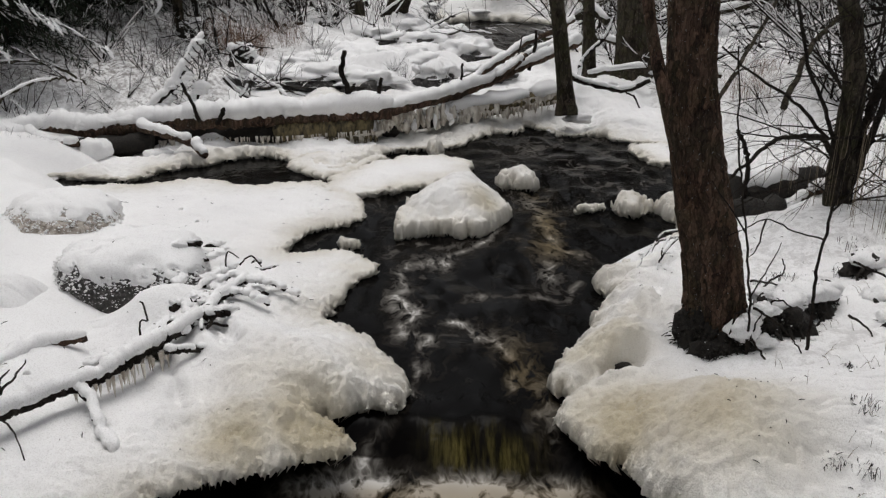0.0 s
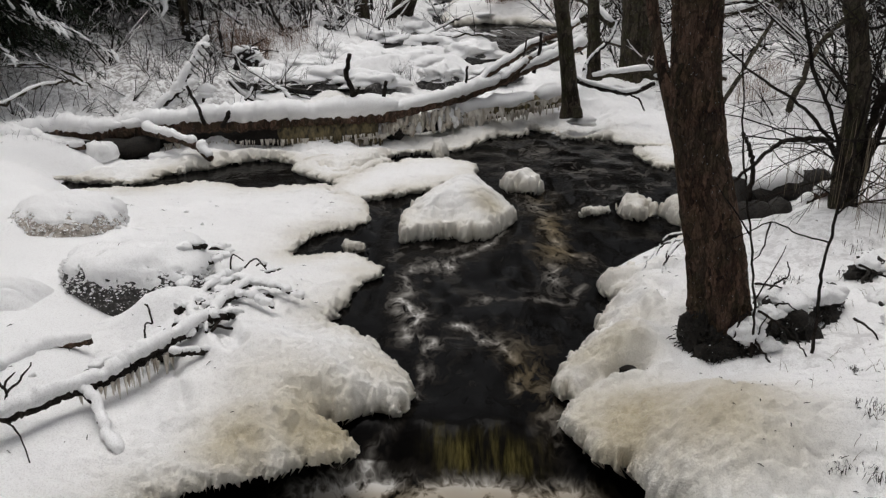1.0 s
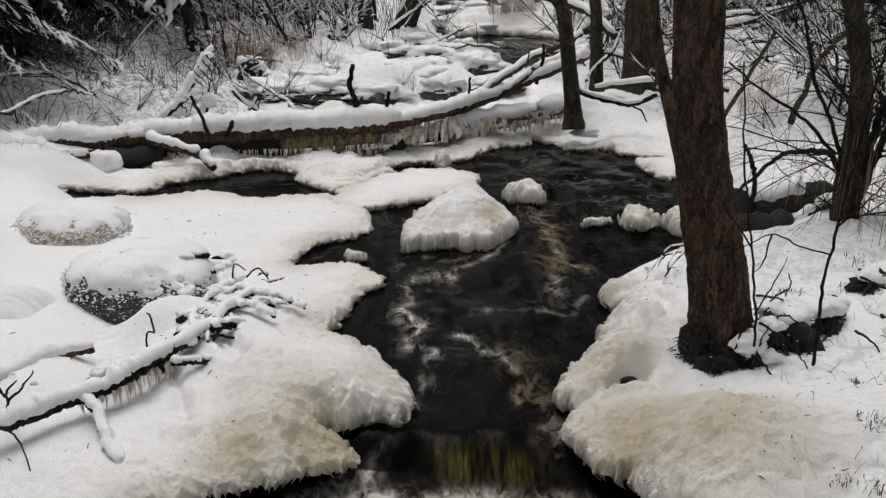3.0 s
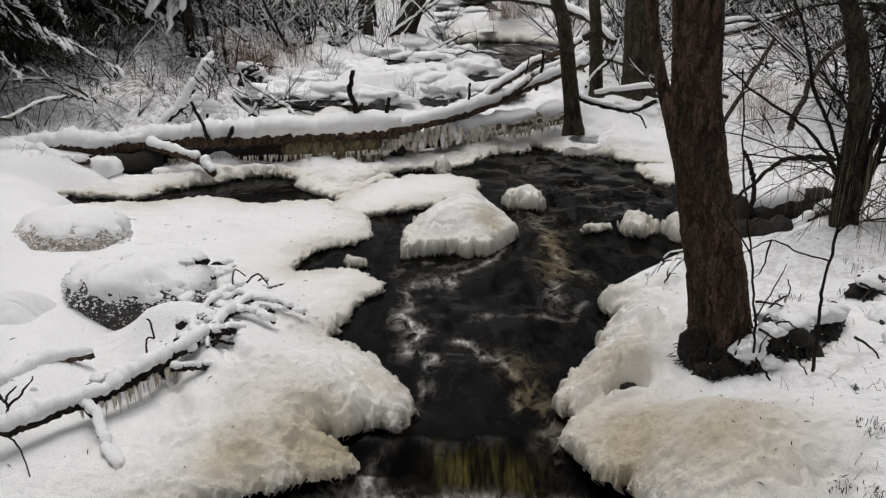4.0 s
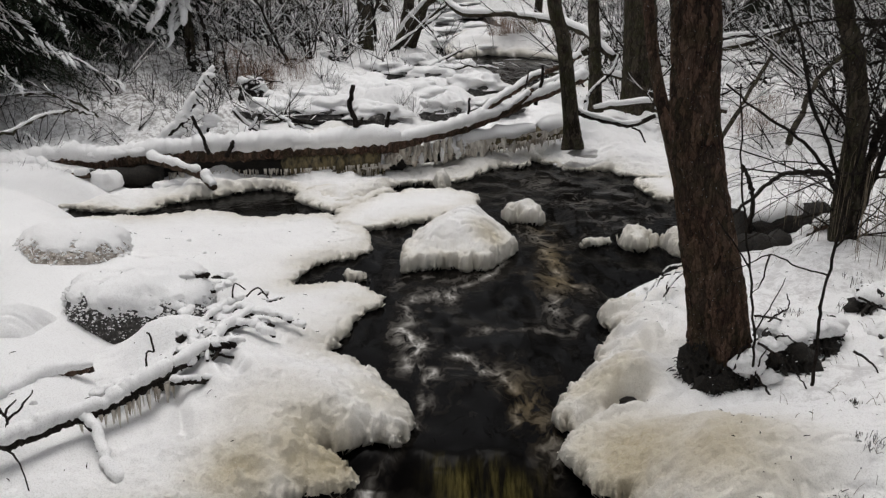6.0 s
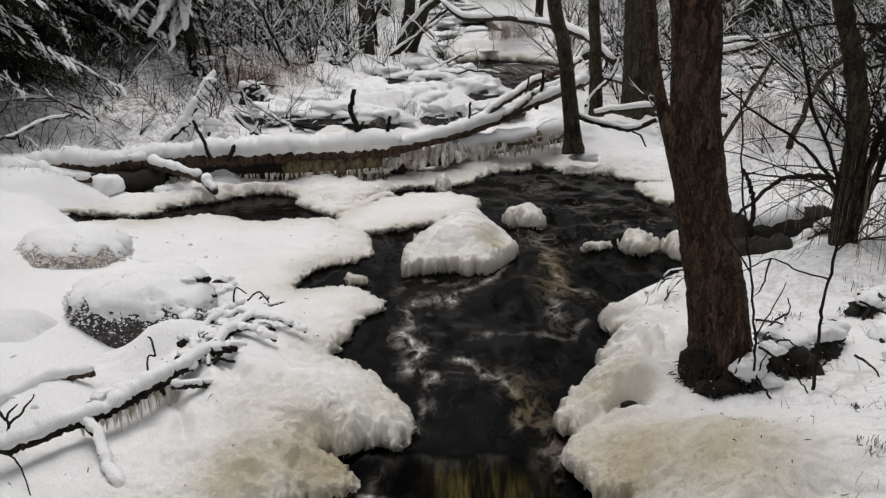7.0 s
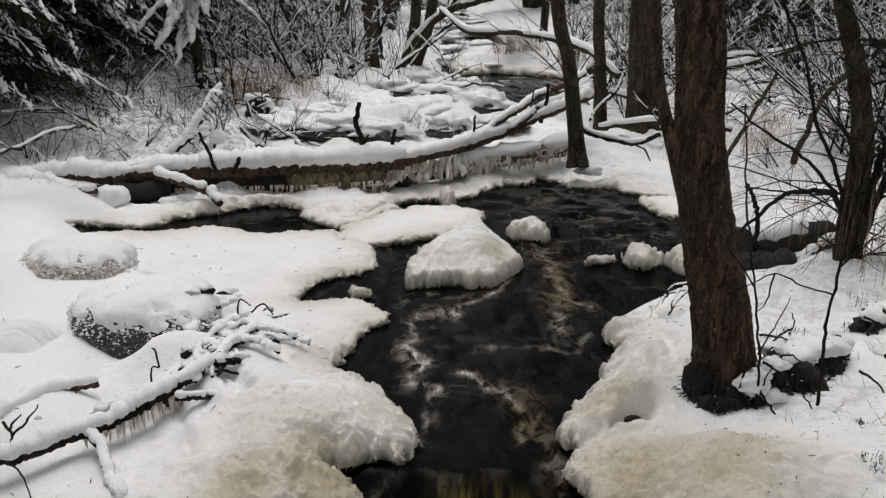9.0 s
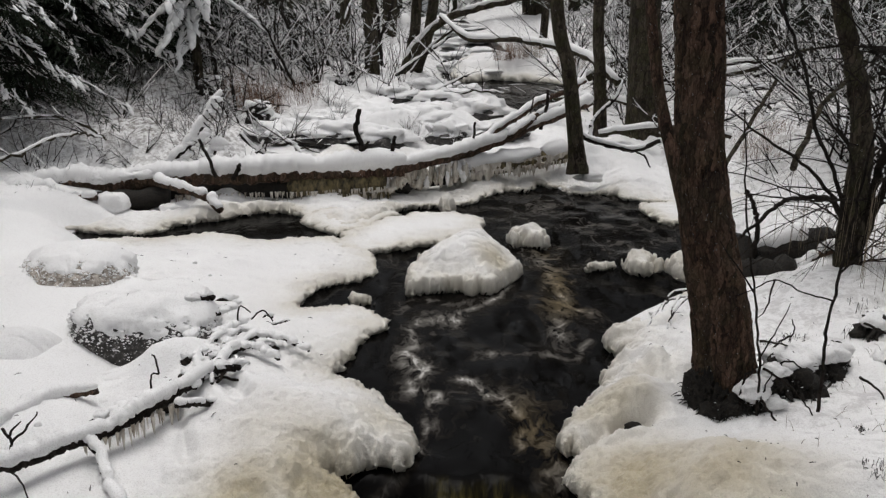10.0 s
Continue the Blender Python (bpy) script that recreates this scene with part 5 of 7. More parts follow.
for at, r in [((1.80, 4.02, 0.26), (0.15, 0.12, 0.14)), ((2.02, 4.15, 0.26), (0.14, 0.10, 0.14)), ((2.42, 4.12, 0.25), (0.10, 0.08, 0.11)), ((2.34, 3.95, 0.24), (0.05, 0.05, 0.06)), ((2.56, 4.6, 0.30), (0.14, 0.1, 0.10))]:
    st = thing("rotten_stump", (at[0], at[1], 0.1), "dark rotten root stump half under snow", "stump", "stumps on the bank")
    acc = Acc()
    blob(acc, at, r, 0.55, at[0] * 9, 18)
    part("wood", acc, SOIL_SHADE, st)
    mossy(st, at, r, 190, random.Random(int(at[0] * 100)))
    for k in range(3):
        acc = Acc()
        blob(acc, (at[0] + rng.uniform(-0.5, 0.6) * r[0], at[1] + rng.uniform(-0.2, 0.6) * r[1], at[2] + r[2] * 0.8), (r[0] * rng.uniform(0.6, 0.95), r[1] * rng.uniform(0.7, 1.0), 0.055), 0.35, at[0] * 4 + k, 14)
        part("snow_cap", acc, SNOW, st)
    for k in range(5):
        b = np.array(at) + [rng.uniform(-1, 1) * r[0], -0.6 * r[1], 0.05]
        branch(st, [b, b + [rng.uniform(-0.06, 0.06), -0.05, -0.06], b + [rng.uniform(-0.12, 0.12), -0.1, -0.14]], 0.012, 0.006, rng, 0, SOIL_SHADE, "root", 6, 4)

for pts, r0, extra in [
    ([(1.54, 3.75, 0.12), (1.54, 3.75, 0.35), (1.50, 3.75, 0.65), (1.43, 3.75, 1.02), (1.38, 3.75, 1.25), (1.34, 3.8, 1.7)], 0.0075, [[(1.52, 3.75, 0.5), (1.6, 3.8, 0.62), (1.66, 3.8, 0.78)], [(1.46, 3.75, 0.85), (1.36, 3.8, 1.0), (1.3, 3.82, 1.08)]]),
    ([(1.84, 3.75, 0.10), (1.84, 3.75, 0.41), (1.83, 3.75, 0.65), (1.85, 3.75, 0.94), (1.87, 3.75, 1.16), (1.91, 3.78, 1.45), (1.97, 3.8, 1.9), (2.05, 3.8, 2.6)], 0.009,
     [[(1.84, 3.75, 0.81), (1.71, 3.79, 0.84), (1.58, 3.82, 0.89), (1.49, 3.86, 0.82), (1.36, 3.9, 0.76)], [(1.58, 3.82, 0.89), (1.56, 3.83, 0.75), (1.52, 3.85, 0.66)], [(1.85, 3.75, 0.95), (1.95, 3.7, 1.1), (2.08, 3.7, 1.3)]]),
]:
    sap = thing("sapling", pts[0], "thin bare sapling rising from the snowy bank", "sapling", "saplings")
    branch(sap, pts, r0, r0 * 0.5, rng, 0, TWIG, "stem", 7, 6, 0.006)
    for e in extra:
        branch(sap, e, 0.005, 0.002, rng, 0, TWIG, "twig", 5, 5, 0.004)
dead = thing("dead_twigs", (1.6, 3.75, 0.2), "tangle of thin dead twigs at the alder's foot", "twigs")
for pts in ([(1.55, 3.75, 0.46), (1.67, 3.73, 0.39), (1.77, 3.72, 0.28), (1.84, 3.70, 0.17)], [(1.54, 3.85, 0.40), (1.48, 3.80, 0.38), (1.46, 3.77, 0.26), (1.45, 3.75, 0.16)],
            [(1.68, 3.88, 0.30), (1.68, 3.88, 0.42), (1.74, 3.88, 0.44), (1.80, 3.88, 0.40)], [(1.58, 3.9, 0.54), (1.75, 4.05, 0.46), (1.89, 4.15, 0.38)],
            [(1.68, 4.1, 0.30), (1.75, 4.1, 0.44), (1.83, 4.1, 0.50), (1.81, 4.1, 0.58)], [(1.54, 3.7, 0.32), (1.61, 3.68, 0.22), (1.66, 3.66, 0.14)],
            [(1.56, 3.75, 0.1), (1.55, 3.74, 0.3), (1.60, 3.76, 0.44)], [(2.1, 3.9, 0.35), (2.2, 3.85, 0.28), (2.25, 3.8, 0.15)], [(2.4, 4.5, 0.4), (2.5, 4.3, 0.38), (2.65, 4.2, 0.3)],
            [(1.6, 5.2, 0.30), (1.45, 5.1, 0.31), (1.34, 5.0, 0.26), (1.27, 4.9, 0.2)], [(1.57, 5.1, 0.38), (1.46, 5.1, 0.36), (1.40, 5.08, 0.24)], [(1.5, 5.05, 0.36), (1.43, 4.95, 0.3), (1.42, 4.9, 0.2)],
            [(1.5, 4.9, 0.4), (1.4, 4.85, 0.3), (1.36, 4.8, 0.2)]):
    branch(dead, pts, 0.007, 0.003, rng, 0.007 if pts[0][1] > 4.6 else 0, TWIG, "twig", 6, 6, 0.006, 0.8)

lee = Acc()
p = spline([(1.555, 4.06, 0.42), (1.515, 4.07, 0.65), (1.45, 4.07, 0.88), (1.405, 4.06, 1.08), (1.36, 4.06, 1.25)], 8)
tube(lee, p, np.interp(np.linspace(0, 1, len(p)), (0, 0.15, 0.8, 1), (0.03, 0.05, 0.03, 0.008)), 8, lump=0.15, rng=rng)
strip = thing("snow_strip", (1.5, 4.06, 0.4), "strip of wind-blown snow clinging to the alder's side", "snow")
part("snow", lee, SNOW, strip)

# ---- dark log on the bank, its shaded cavity filled near-black ----
hollow = thing("rotten_log", (2.5, 6.0, 0.2), "dark rotten log with snow on top by the shrubs, a near-black body as its shaded cavity", "log", "fallen logs")
# snowless near-black body standing for the shade in the cavity
branch(hollow, [(2.10, 5.85, 0.24), (2.35, 5.83, 0.25), (2.55, 5.85, 0.26)], 0.12, 0.11, rng, 0, SOIL_SHADE, "trunk", 14, 5, 0.02)
branch(hollow, [(2.3, 6.15, 0.28), (2.6, 6.2, 0.34), (2.95, 6.3, 0.36)], 0.15, 0.11, rng, 0.025, SOIL_SHADE, "trunk", 14, 5, 0.02)
branch(hollow, [(2.52, 5.75, 0.16), (2.62, 5.85, 0.30), (2.75, 5.9, 0.38), (2.9, 5.9, 0.42)], 0.035, 0.045, rng, 0.03, BARK, "limb")

# ---- bare shrubs ----
def stem_tree(acc, snow, start, way, length, radius, rng, depth, snow_depth, sag=0.0):
    """A stem with side twigs, gathered into acc; snow ridges into snow."""
    n = 6 if depth else 4
    p = [np.array(start, float)]
    d = np.array(way, float) / np.linalg.norm(way)
    for i in range(n):
        d = d + np.array([rng.uniform(-0.22, 0.22), rng.uniform(-0.22, 0.22), rng.uniform(-0.12, 0.12) - sag])
        d /= np.linalg.norm(d)
        p.append(p[-1] + d * length / n)
    p = np.array(p)
    rad = np.linspace(radius, radius * 0.35, n + 1)
    tube(acc, p, rad, 6 if radius > 0.012 else (5 if radius > 0.006 else 4))
    if snow is not None and snow_depth and abs(d[2]) < 0.9 and rng.random() < 0.55:
        snow_along(snow, p, rad, snow_depth * rng.uniform(0.6, 1.2), rng, rng.choice((0.5, 0.8, 1.0)), 6)
    if depth:
        for _ in range(rng.randint(3, 6)):
            i = rng.randint(1, n - 1)
            side = np.array([rng.uniform(-1, 1), rng.uniform(-1, 1), rng.uniform(-0.2, 0.6)])
            stem_tree(acc, snow, p[i], d * 0.7 + side * 0.9, length * rng.uniform(0.3, 0.55), rad[i] * 0.55, rng, depth - 1, snow_depth, sag)


def shrub(at, stems, height, lean, seed, snow_depth, label, radius=0.012, depth=2, category="shrub", group="bare shrubs", spread_base=0.12):
    r = random.Random(seed)
    t = thing("shrub", at, label, category, group)
    for _ in range(stems):
        a = r.uniform(0, 6.28)
        b = (at[0] + spread_base * r.uniform(-1, 1), at[1] + spread_base * r.uniform(-1, 1), at[2])
        acc, snow = Acc(), Acc()
        stem_tree(acc, snow, b, (lean * math.cos(a), lean * math.sin(a), 1.0), height * r.uniform(0.6, 1.1), radius * r.uniform(0.6, 1.2), r, depth, snow_depth, 0.03)
        ob = part("stem", acc, TWIG, t)
        if snow.v:
            tagged(part("snow", snow, SNOW, ob, "thin snow along the twigs"), kind="stuff")
    return t


def on_ground(x, y):
    return float(ground_level(np.array([float(x)]), np.array([float(y)]))[0])


KINDS = [shrub((-4.0, 10.6, on_ground(-4.0, 10.6)), 6, 1.1, 0.6, 21, 0.009, "bare twiggy shrub dusted with snow"),
         shrub((-5.2, 9.7, on_ground(-5.2, 9.7)), 5, 0.8, 1.2, 22, 0.014, "low sprawling shrub laden with snow"),
         shrub((-2.9, 11.6, on_ground(-2.9, 11.6)), 7, 1.4, 0.4, 23, 0.009, "upright bare shrub with thin snow"),
         shrub((4.6, 9.0, on_ground(4.6, 9.0)), 6, 1.7, 0.7, 24, 0.006, "tall tangled bare shrub with snow"),
         shrub((4.2, 11.0, on_ground(4.2, 11.0)), 5, 1.0, 1.4, 25, 0.012, "low arching shrub laden with snow"),
         shrub((-3.4, 14.0, on_ground(-3.4, 14.0)), 8, 1.9, 0.5, 26, 0.009, "tall slender bare shrub with thin snow", 0.014),
         shrub((-2.5, 13.4, on_ground(-2.5, 13.4)), 7, 1.0, 0.8, 27, 0.024, "low shrub bent under clotted snow")]
LEFT, RIGHT, FARL = (0, 1, 2, 5), (3, 4, 0, 5), (0, 2, 3, 5)
place = random.Random(5)
spots = []
for _ in range(16):
    spots.append((place.uniform(-7.5, -2.2), place.uniform(9.8, 13.5), LEFT))
for _ in range(20):
    spots.append((place.uniform(3.6, 9.5), place.uniform(9.0, 15.5), RIGHT))
for _ in range(24):
    spots.append((place.uniform(-10, -0.9), place.uniform(15, 26), FARL))
for _ in range(22):
    spots.append((place.uniform(3.0, 13), place.uniform(15, 26), FARL))
for _ in range(5):
    spots.append((place.uniform(4.0, 5.4), place.uniform(6.8, 9.8), (3, 3)))
for _ in range(16):
    spots.append((place.uniform(4.2, 9.0), place.uniform(9.5, 14.5), (3, 3, 4)))
for _ in range(12):
    spots.append((place.uniform(2.2, 4.2), place.uniform(12.0, 19.0), (3, 5, 3)))
for _ in range(12):
    spots.append((place.uniform(-4.6, -2.4), place.uniform(12.2, 17.0), (0, 2)))
for _ in range(22):
    spots.append((place.uniform(-4.2, -1.5), place.uniform(12.4, 17.5), (6, 6, 2)))
for _ in range(34):
    spots.append((place.uniform(-6.5, -2.3), place.uniform(9.3, 12.6), (0, 1, 1, 4)))
for x, y, kinds in spots:
    if x > -2.6 and x < 0 and y < 11.5:
        continue
    kind = KINDS[place.choice(kinds)]
    s = place.uniform(0.65, 1.25) * (0.5 if x < -2 and y < 13.6 else 1.0)
    copy_thing(kind, pose(x, y, on_ground(x, y) - 0.02, 0, 0, place.uniform(0, 360)) @ Matrix.Scale(s, 4))

for _ in range(16):
    x, y = place.uniform(-2.6, 0.3), place.uniform(10.2, 15.5)
    kind = KINDS[place.choice((0, 2))]
    copy_thing(kind, pose(x, y, float(water_level(np.array([x]), np.array([y]))[0]) + 0.1, 0, 0, place.uniform(0, 360)) @ Matrix.Scale(place.uniform(0.25, 0.5), 4))

for x, y, size in [(-4.25, 8.05, 0.5), (-4.40, 8.55, 0.75), (-4.30, 8.95, 0.6), (-4.6, 9.3, 0.9), (-3.85, 8.1, 0.3), (-4.35, 7.8, 0.35)]:
    copy_thing(KINDS[place.choice((0, 1, 6))], pose(x, y, 0.05, 0, 0, place.uniform(0, 360)) @ Matrix.Scale(size, 4))

# leaning stems in the wood beyond the log
for pts, r0, r1, sn in [([(-1.91, 13.60, 0.62), (-2.13, 13.70, 0.97), (-2.37, 13.80, 1.40), (-2.59, 13.90, 1.91), (-2.72, 14.00, 2.25)], 0.035, 0.02, 0),
                        ([(-2.23, 12.80, 0.81), (-2.40, 12.90, 1.13), (-2.65, 13.00, 1.61), (-2.82, 13.10, 1.92)], 0.025, 0.012, 0),
                        ([(-1.92, 15.00, 0.76), (-1.95, 15.10, 1.33), (-1.97, 15.20, 1.98)], 0.02, 0.012, 0),
                        ([(-2.03, 15.00, 0.91), (-2.11, 15.10, 1.33), (-2.22, 15.20, 1.89), (-2.30, 15.30, 2.16)], 0.022, 0.012, 0.01),
                        ([(-1.28, 15.50, 0.57), (-1.22, 15.60, 1.11), (-0.97, 15.70, 1.79), (-0.87, 15.80, 2.17)], 0.03, 0.02, 0),
                        ([(-1.15, 16.00, 0.57), (-1.19, 16.10, 1.28), (-1.27, 16.20, 2.07)], 0.035, 0.025, 0),
                        ([(-0.82, 14.50, 0.80), (-0.49, 14.60, 1.05), (-0.14, 14.70, 1.25), (0.03, 14.80, 1.41)], 0.03, 0.012, 0.03),
                        ([(-0.20, 14.20, 1.26), (-0.01, 14.30, 0.98), (0.13, 14.40, 0.70), (0.19, 14.50, 0.53)], 0.012, 0.008, 0.014),
                        ([(-0.24, 13.80, 0.55), (-0.06, 13.90, 0.66), (0.24, 14.00, 0.80), (0.40, 14.10, 0.85)], 0.02, 0.012, 0.022),
                        ([(-0.45, 13.50, 0.46), (-0.63, 13.60, 0.57), (-0.86, 13.70, 0.72), (-0.96, 13.80, 0.78)], 0.02, 0.012, 0.022),
                        ([(-2.15, 9.60, 0.39), (-2.04, 9.70, 0.52), (-1.97, 9.80, 0.60)], 0.018, 0.01, 0.028),
                        ([(-2.31, 9.60, 0.61), (-2.15, 9.70, 0.40), (-1.88, 9.80, 0.30)], 0.018, 0.01, 0.028),
                        ([(-3.21, 12.40, 0.68), (-3.33, 12.50, 1.23), (-3.44, 12.60, 1.62)], 0.03, 0.02, 0),
                        ([(-2.77, 12.60, 0.91), (-3.11, 12.70, 1.14), (-3.33, 12.80, 1.31)], 0.018, 0.01, 0.02),
                        ([(-2.25, 14.00, 1.91), (-2.13, 14.10, 1.56), (-2.11, 14.20, 1.49), (-2.35, 14.30, 1.64)], 0.018, 0.01, 0.025)]:
    stem = thing("sapling", pts[0], "leaning bare stem with a line of snow", "sapling", "leaning stems")
    branch(stem, pts, r0, r1, rng, sn, TWIG, "stem", 7, 6, 0.014)
    for k in range(3):
        acc, s2 = Acc(), Acc()
        stem_tree(acc, s2, spline(pts, 6)[rng.randint(3, 6 * len(pts) - 8)], (rng.uniform(-1, 1), rng.uniform(-0.5, 0.5), rng.uniform(0, 1)), rng.uniform(0.4, 0.9), 0.007, rng, 1, 0.014)
        tagged(part("fine_twig", acc, TWIG, stem), kind="stuff")
        if s2.v:
            tagged(part("snow", s2, SNOW, stem), kind="stuff")
for at, r3 in [((-1.71, 14.0, 0.55), (0.22, 0.16, 0.24)), ((-2.45, 11.3, 0.58), (0.16, 0.12, 0.16)), ((-2.2, 13.6, 0.6), (0.16, 0.12, 0.2)), ((-3.3, 12.2, 0.75), (0.14, 0.12, 0.2))]:
    st = thing("rotten_stump", (at[0], at[1], at[2] - r3[2]), "dark upturned root stump capped with snow", "stump", "stumps in the wood")
    acc = Acc()
    blob(acc, at, r3, 0.6, at[0] * 9, 16)
    part("wood", acc, SOIL_SHADE, st)
    for k in range(6):
        acc = Acc()
        w = rng.uniform(0.4, 0.75)
        blob(acc, (at[0] + rng.uniform(-0.9, 0.9) * r3[0], at[1] + rng.uniform(-0.6, 0.4) * r3[1], at[2] + rng.uniform(0.2, 0.95) * r3[2]), (r3[0] * w, r3[1] * w, 0.07), 0.35, at[0] * 4 + k, 12)
        part("snow_cap", acc, SNOW, st)
    for k in range(9):
        b = np.array(at) + [rng.uniform(-1, 1) * r3[0], -0.3 * r3[1], rng.uniform(-0.1, 0.12)]
        branch(st, [b, b + [rng.uniform(-0.15, 0.15), -0.08, rng.uniform(0, 0.1)], b + [rng.uniform(-0.4, 0.4), -0.12, rng.uniform(-0.1, 0.25)]], 0.014, 0.005, rng, rng.choice((0, 0.02)), TWIG, "root", 6, 5)

# the multi-stemmed shrub on the bank, with its long low bough
clump = thing("alder_clump", (2.8, 5.6, 0.2), "many-stemmed bare alder with dark tangled twigs", "shrub")
for pts, r0, r1 in [([(2.82, 5.6, 0.15), (2.80, 5.6, 0.39), (2.78, 5.6, 0.79), (2.78, 5.6, 1.26), (2.66, 5.6, 1.73), (2.51, 5.6, 2.15), (2.3, 5.6, 3.2)], 0.10, 0.045),
                    ([(2.86, 5.62, 0.2), (2.89, 5.62, 0.67), (2.93, 5.62, 1.07), (3.1, 5.65, 1.7), (3.3, 5.7, 2.6)], 0.035, 0.02),
                    ([(2.81, 5.55, 0.3), (2.71, 5.55, 0.75), (2.59, 5.55, 1.06), (2.43, 5.55, 1.36), (2.31, 5.55, 1.73), (2.08, 5.5, 2.15), (1.9, 5.5, 2.6)], 0.017, 0.008),
                    ([(2.86, 5.7, 0.3), (3.0, 5.7, 0.8), (3.12, 5.8, 1.3), (3.15, 5.8, 2.2)], 0.03, 0.015),
                    ([(2.80, 5.5, 0.5), (2.60, 5.48, 0.85), (2.39, 5.36, 0.93), (2.16, 5.24, 0.93), (1.99, 5.12, 0.85), (1.77, 5.0, 0.71)], 0.022, 0.009),
                    ([(3.04, 5.6, 0.88), (2.58, 5.37, 0.91), (2.19, 5.13, 0.97), (1.78, 4.9, 1.06)], 0.010, 0.004),
                    ([(2.66, 5.6, 0.86), (2.39, 5.6, 1.11), (2.10, 5.6, 1.29), (1.88, 5.6, 1.46)], 0.013, 0.006)]:
    branch(clump, pts, r0, r1, rng, 0, BARK_FAR if r0 > 0.05 else TWIG, "stem", 10 if r0 > 0.05 else 7, 6, 0.008, 0.35)
r = random.Random(77)
for k in range(26):
    acc, sn = Acc(), Acc()
    z = r.uniform(0.35, 1.9)
    stem_tree(acc, sn, (2.80 + r.uniform(-0.12, 0.15), 5.6 + r.uniform(-0.1, 0.15), z), (r.uniform(-1, 1), r.uniform(-0.7, 0.6), r.uniform(-0.1, 0.8)), r.uniform(0.5, 1.3), r.uniform(0.006, 0.012), r, 2, 0.006, 0.05)
    tagged(part("bough", acc, TWIG, clump), kind="stuff")
for k in range(42):
    acc = Acc()
    z = r.uniform(0.4, 2.0)
    stem_tree(acc, None, (2.78 + r.uniform(-0.15, 0.2), 5.6 + r.uniform(-0.12, 0.12), z), (r.uniform(-1, 0.8), r.uniform(-0.8, 0.5), r.uniform(-0.5, 0.6)), r.uniform(0.5, 1.1), r.uniform(0.0035, 0.006), r, 1, 0, 0.12)
    tagged(part("fine_twig", acc, TWIG, clump), kind="stuff")
prop = thing("bare_stick", (2.2, 5.9, 0.3), "bare upright broken stick in the snow", "stick")
branch(prop, [(2.26, 5.9, 0.3), (2.26, 5.9, 0.6), (2.22, 5.9, 0.73), (2.15, 5.9, 0.85)], 0.022, 0.012, rng, 0, TWIG, "stick")


# ---- grass and dead leaves ----
def tuft(name, at, count, height, droop, wide, seed, label, mat, category="grass", group="dry tufts"):
    r = random.Random(seed)
    acc = Acc()
    for _ in range(count):
        a, reach = r.uniform(0, 6.28), r.uniform(0.1, 1.0)
        b = np.array([at[0] + wide * r.uniform(-1, 1), at[1] + wide * r.uniform(-1, 1), at[2] - 0.03])
        h = height * r.uniform(0.5, 1.1)
        out = np.array([math.cos(a), math.sin(a), 0]) * droop * h * reach
        mid, tip = b + out * 0.4 + [0, 0, h * 0.8], b + out + [0, 0, h * (1 - 0.6 * droop * reach)]
        w = np.array([-math.sin(a), math.cos(a), 0]) * r.uniform(0.0008, 0.0022)
        acc.add([b - w, b + w, mid + w * 0.8, mid - w * 0.8, tip], [(0, 1, 2, 3), (3, 2, 4)])
    t = thing(name, at, label, category, group)
    tagged(part("grass", acc, mat, t), kind="stuff")
    return t


for x, y, n, h, d, w, m, text in [(2.3, 18.4, 200, 0.5, 1.2, 0.35, STRAW, "drooping brown dry grass tussock"), (2.7, 18.0, 200, 0.5, 1.2, 0.4, DRY, "drooping brown dry grass tussock"),
                                  (3.66, 9.83, 150, 0.36, 1.5, 0.22, DRY, "drooping brown dry grass tussock"), (3.9, 10.2, 110, 0.36, 1.5, 0.22, DRY, "drooping brown dry grass tussock"),
                                  (-2.62, 12.0, 420, 0.5, 1.2, 0.3, DRY, "clump of withered brown fern"), (-3.0, 12.5, 240, 0.5, 1.3, 0.35, DRY, "clump of withered brown fern"),
                                  (-2.2, 12.6, 180, 0.45, 1.3, 0.35, DRY, "clump of withered brown fern"),
                                  (2.95, 5.1, 110, 0.7, 0.15, 0.35, STRAW, "thin upright dry grass stalks"), (3.3, 5.6, 120, 0.8, 0.15, 0.3, STRAW, "thin upright dry grass stalks"),
                                  (2.6, 5.4, 50, 0.55, 0.15, 0.3, STRAW, "thin upright dry grass stalks"), (2.3, 3.4, 40, 0.12, 0.3, 0.2, STRAW, "short dry grass in the snow")]:
    tuft("grass_tuft", (x, y, on_ground(x, y) + (0.15 if y < 6 else 0)), n, h, d, w, int(x * 100 + y), text, m)
tuft("grass_tuft", (1.50, 18.05, 0.85), 220, 0.5, 1.3, 0.22, 900, "drooping brown dry grass tussock by the pool", DRY)
tuft("grass_tuft", (1.85, 18.20, 0.85), 200, 0.5, 1.3, 0.22, 901, "drooping brown dry grass tussock by the pool", STRAW)
tuft("grass_tuft", (1.25, 18.15, 0.80), 200, 0.5, 1.3, 0.22, 902, "drooping brown dry grass tussock by the pool", DRY)
litterbits = Acc()
r = random.Random(3)
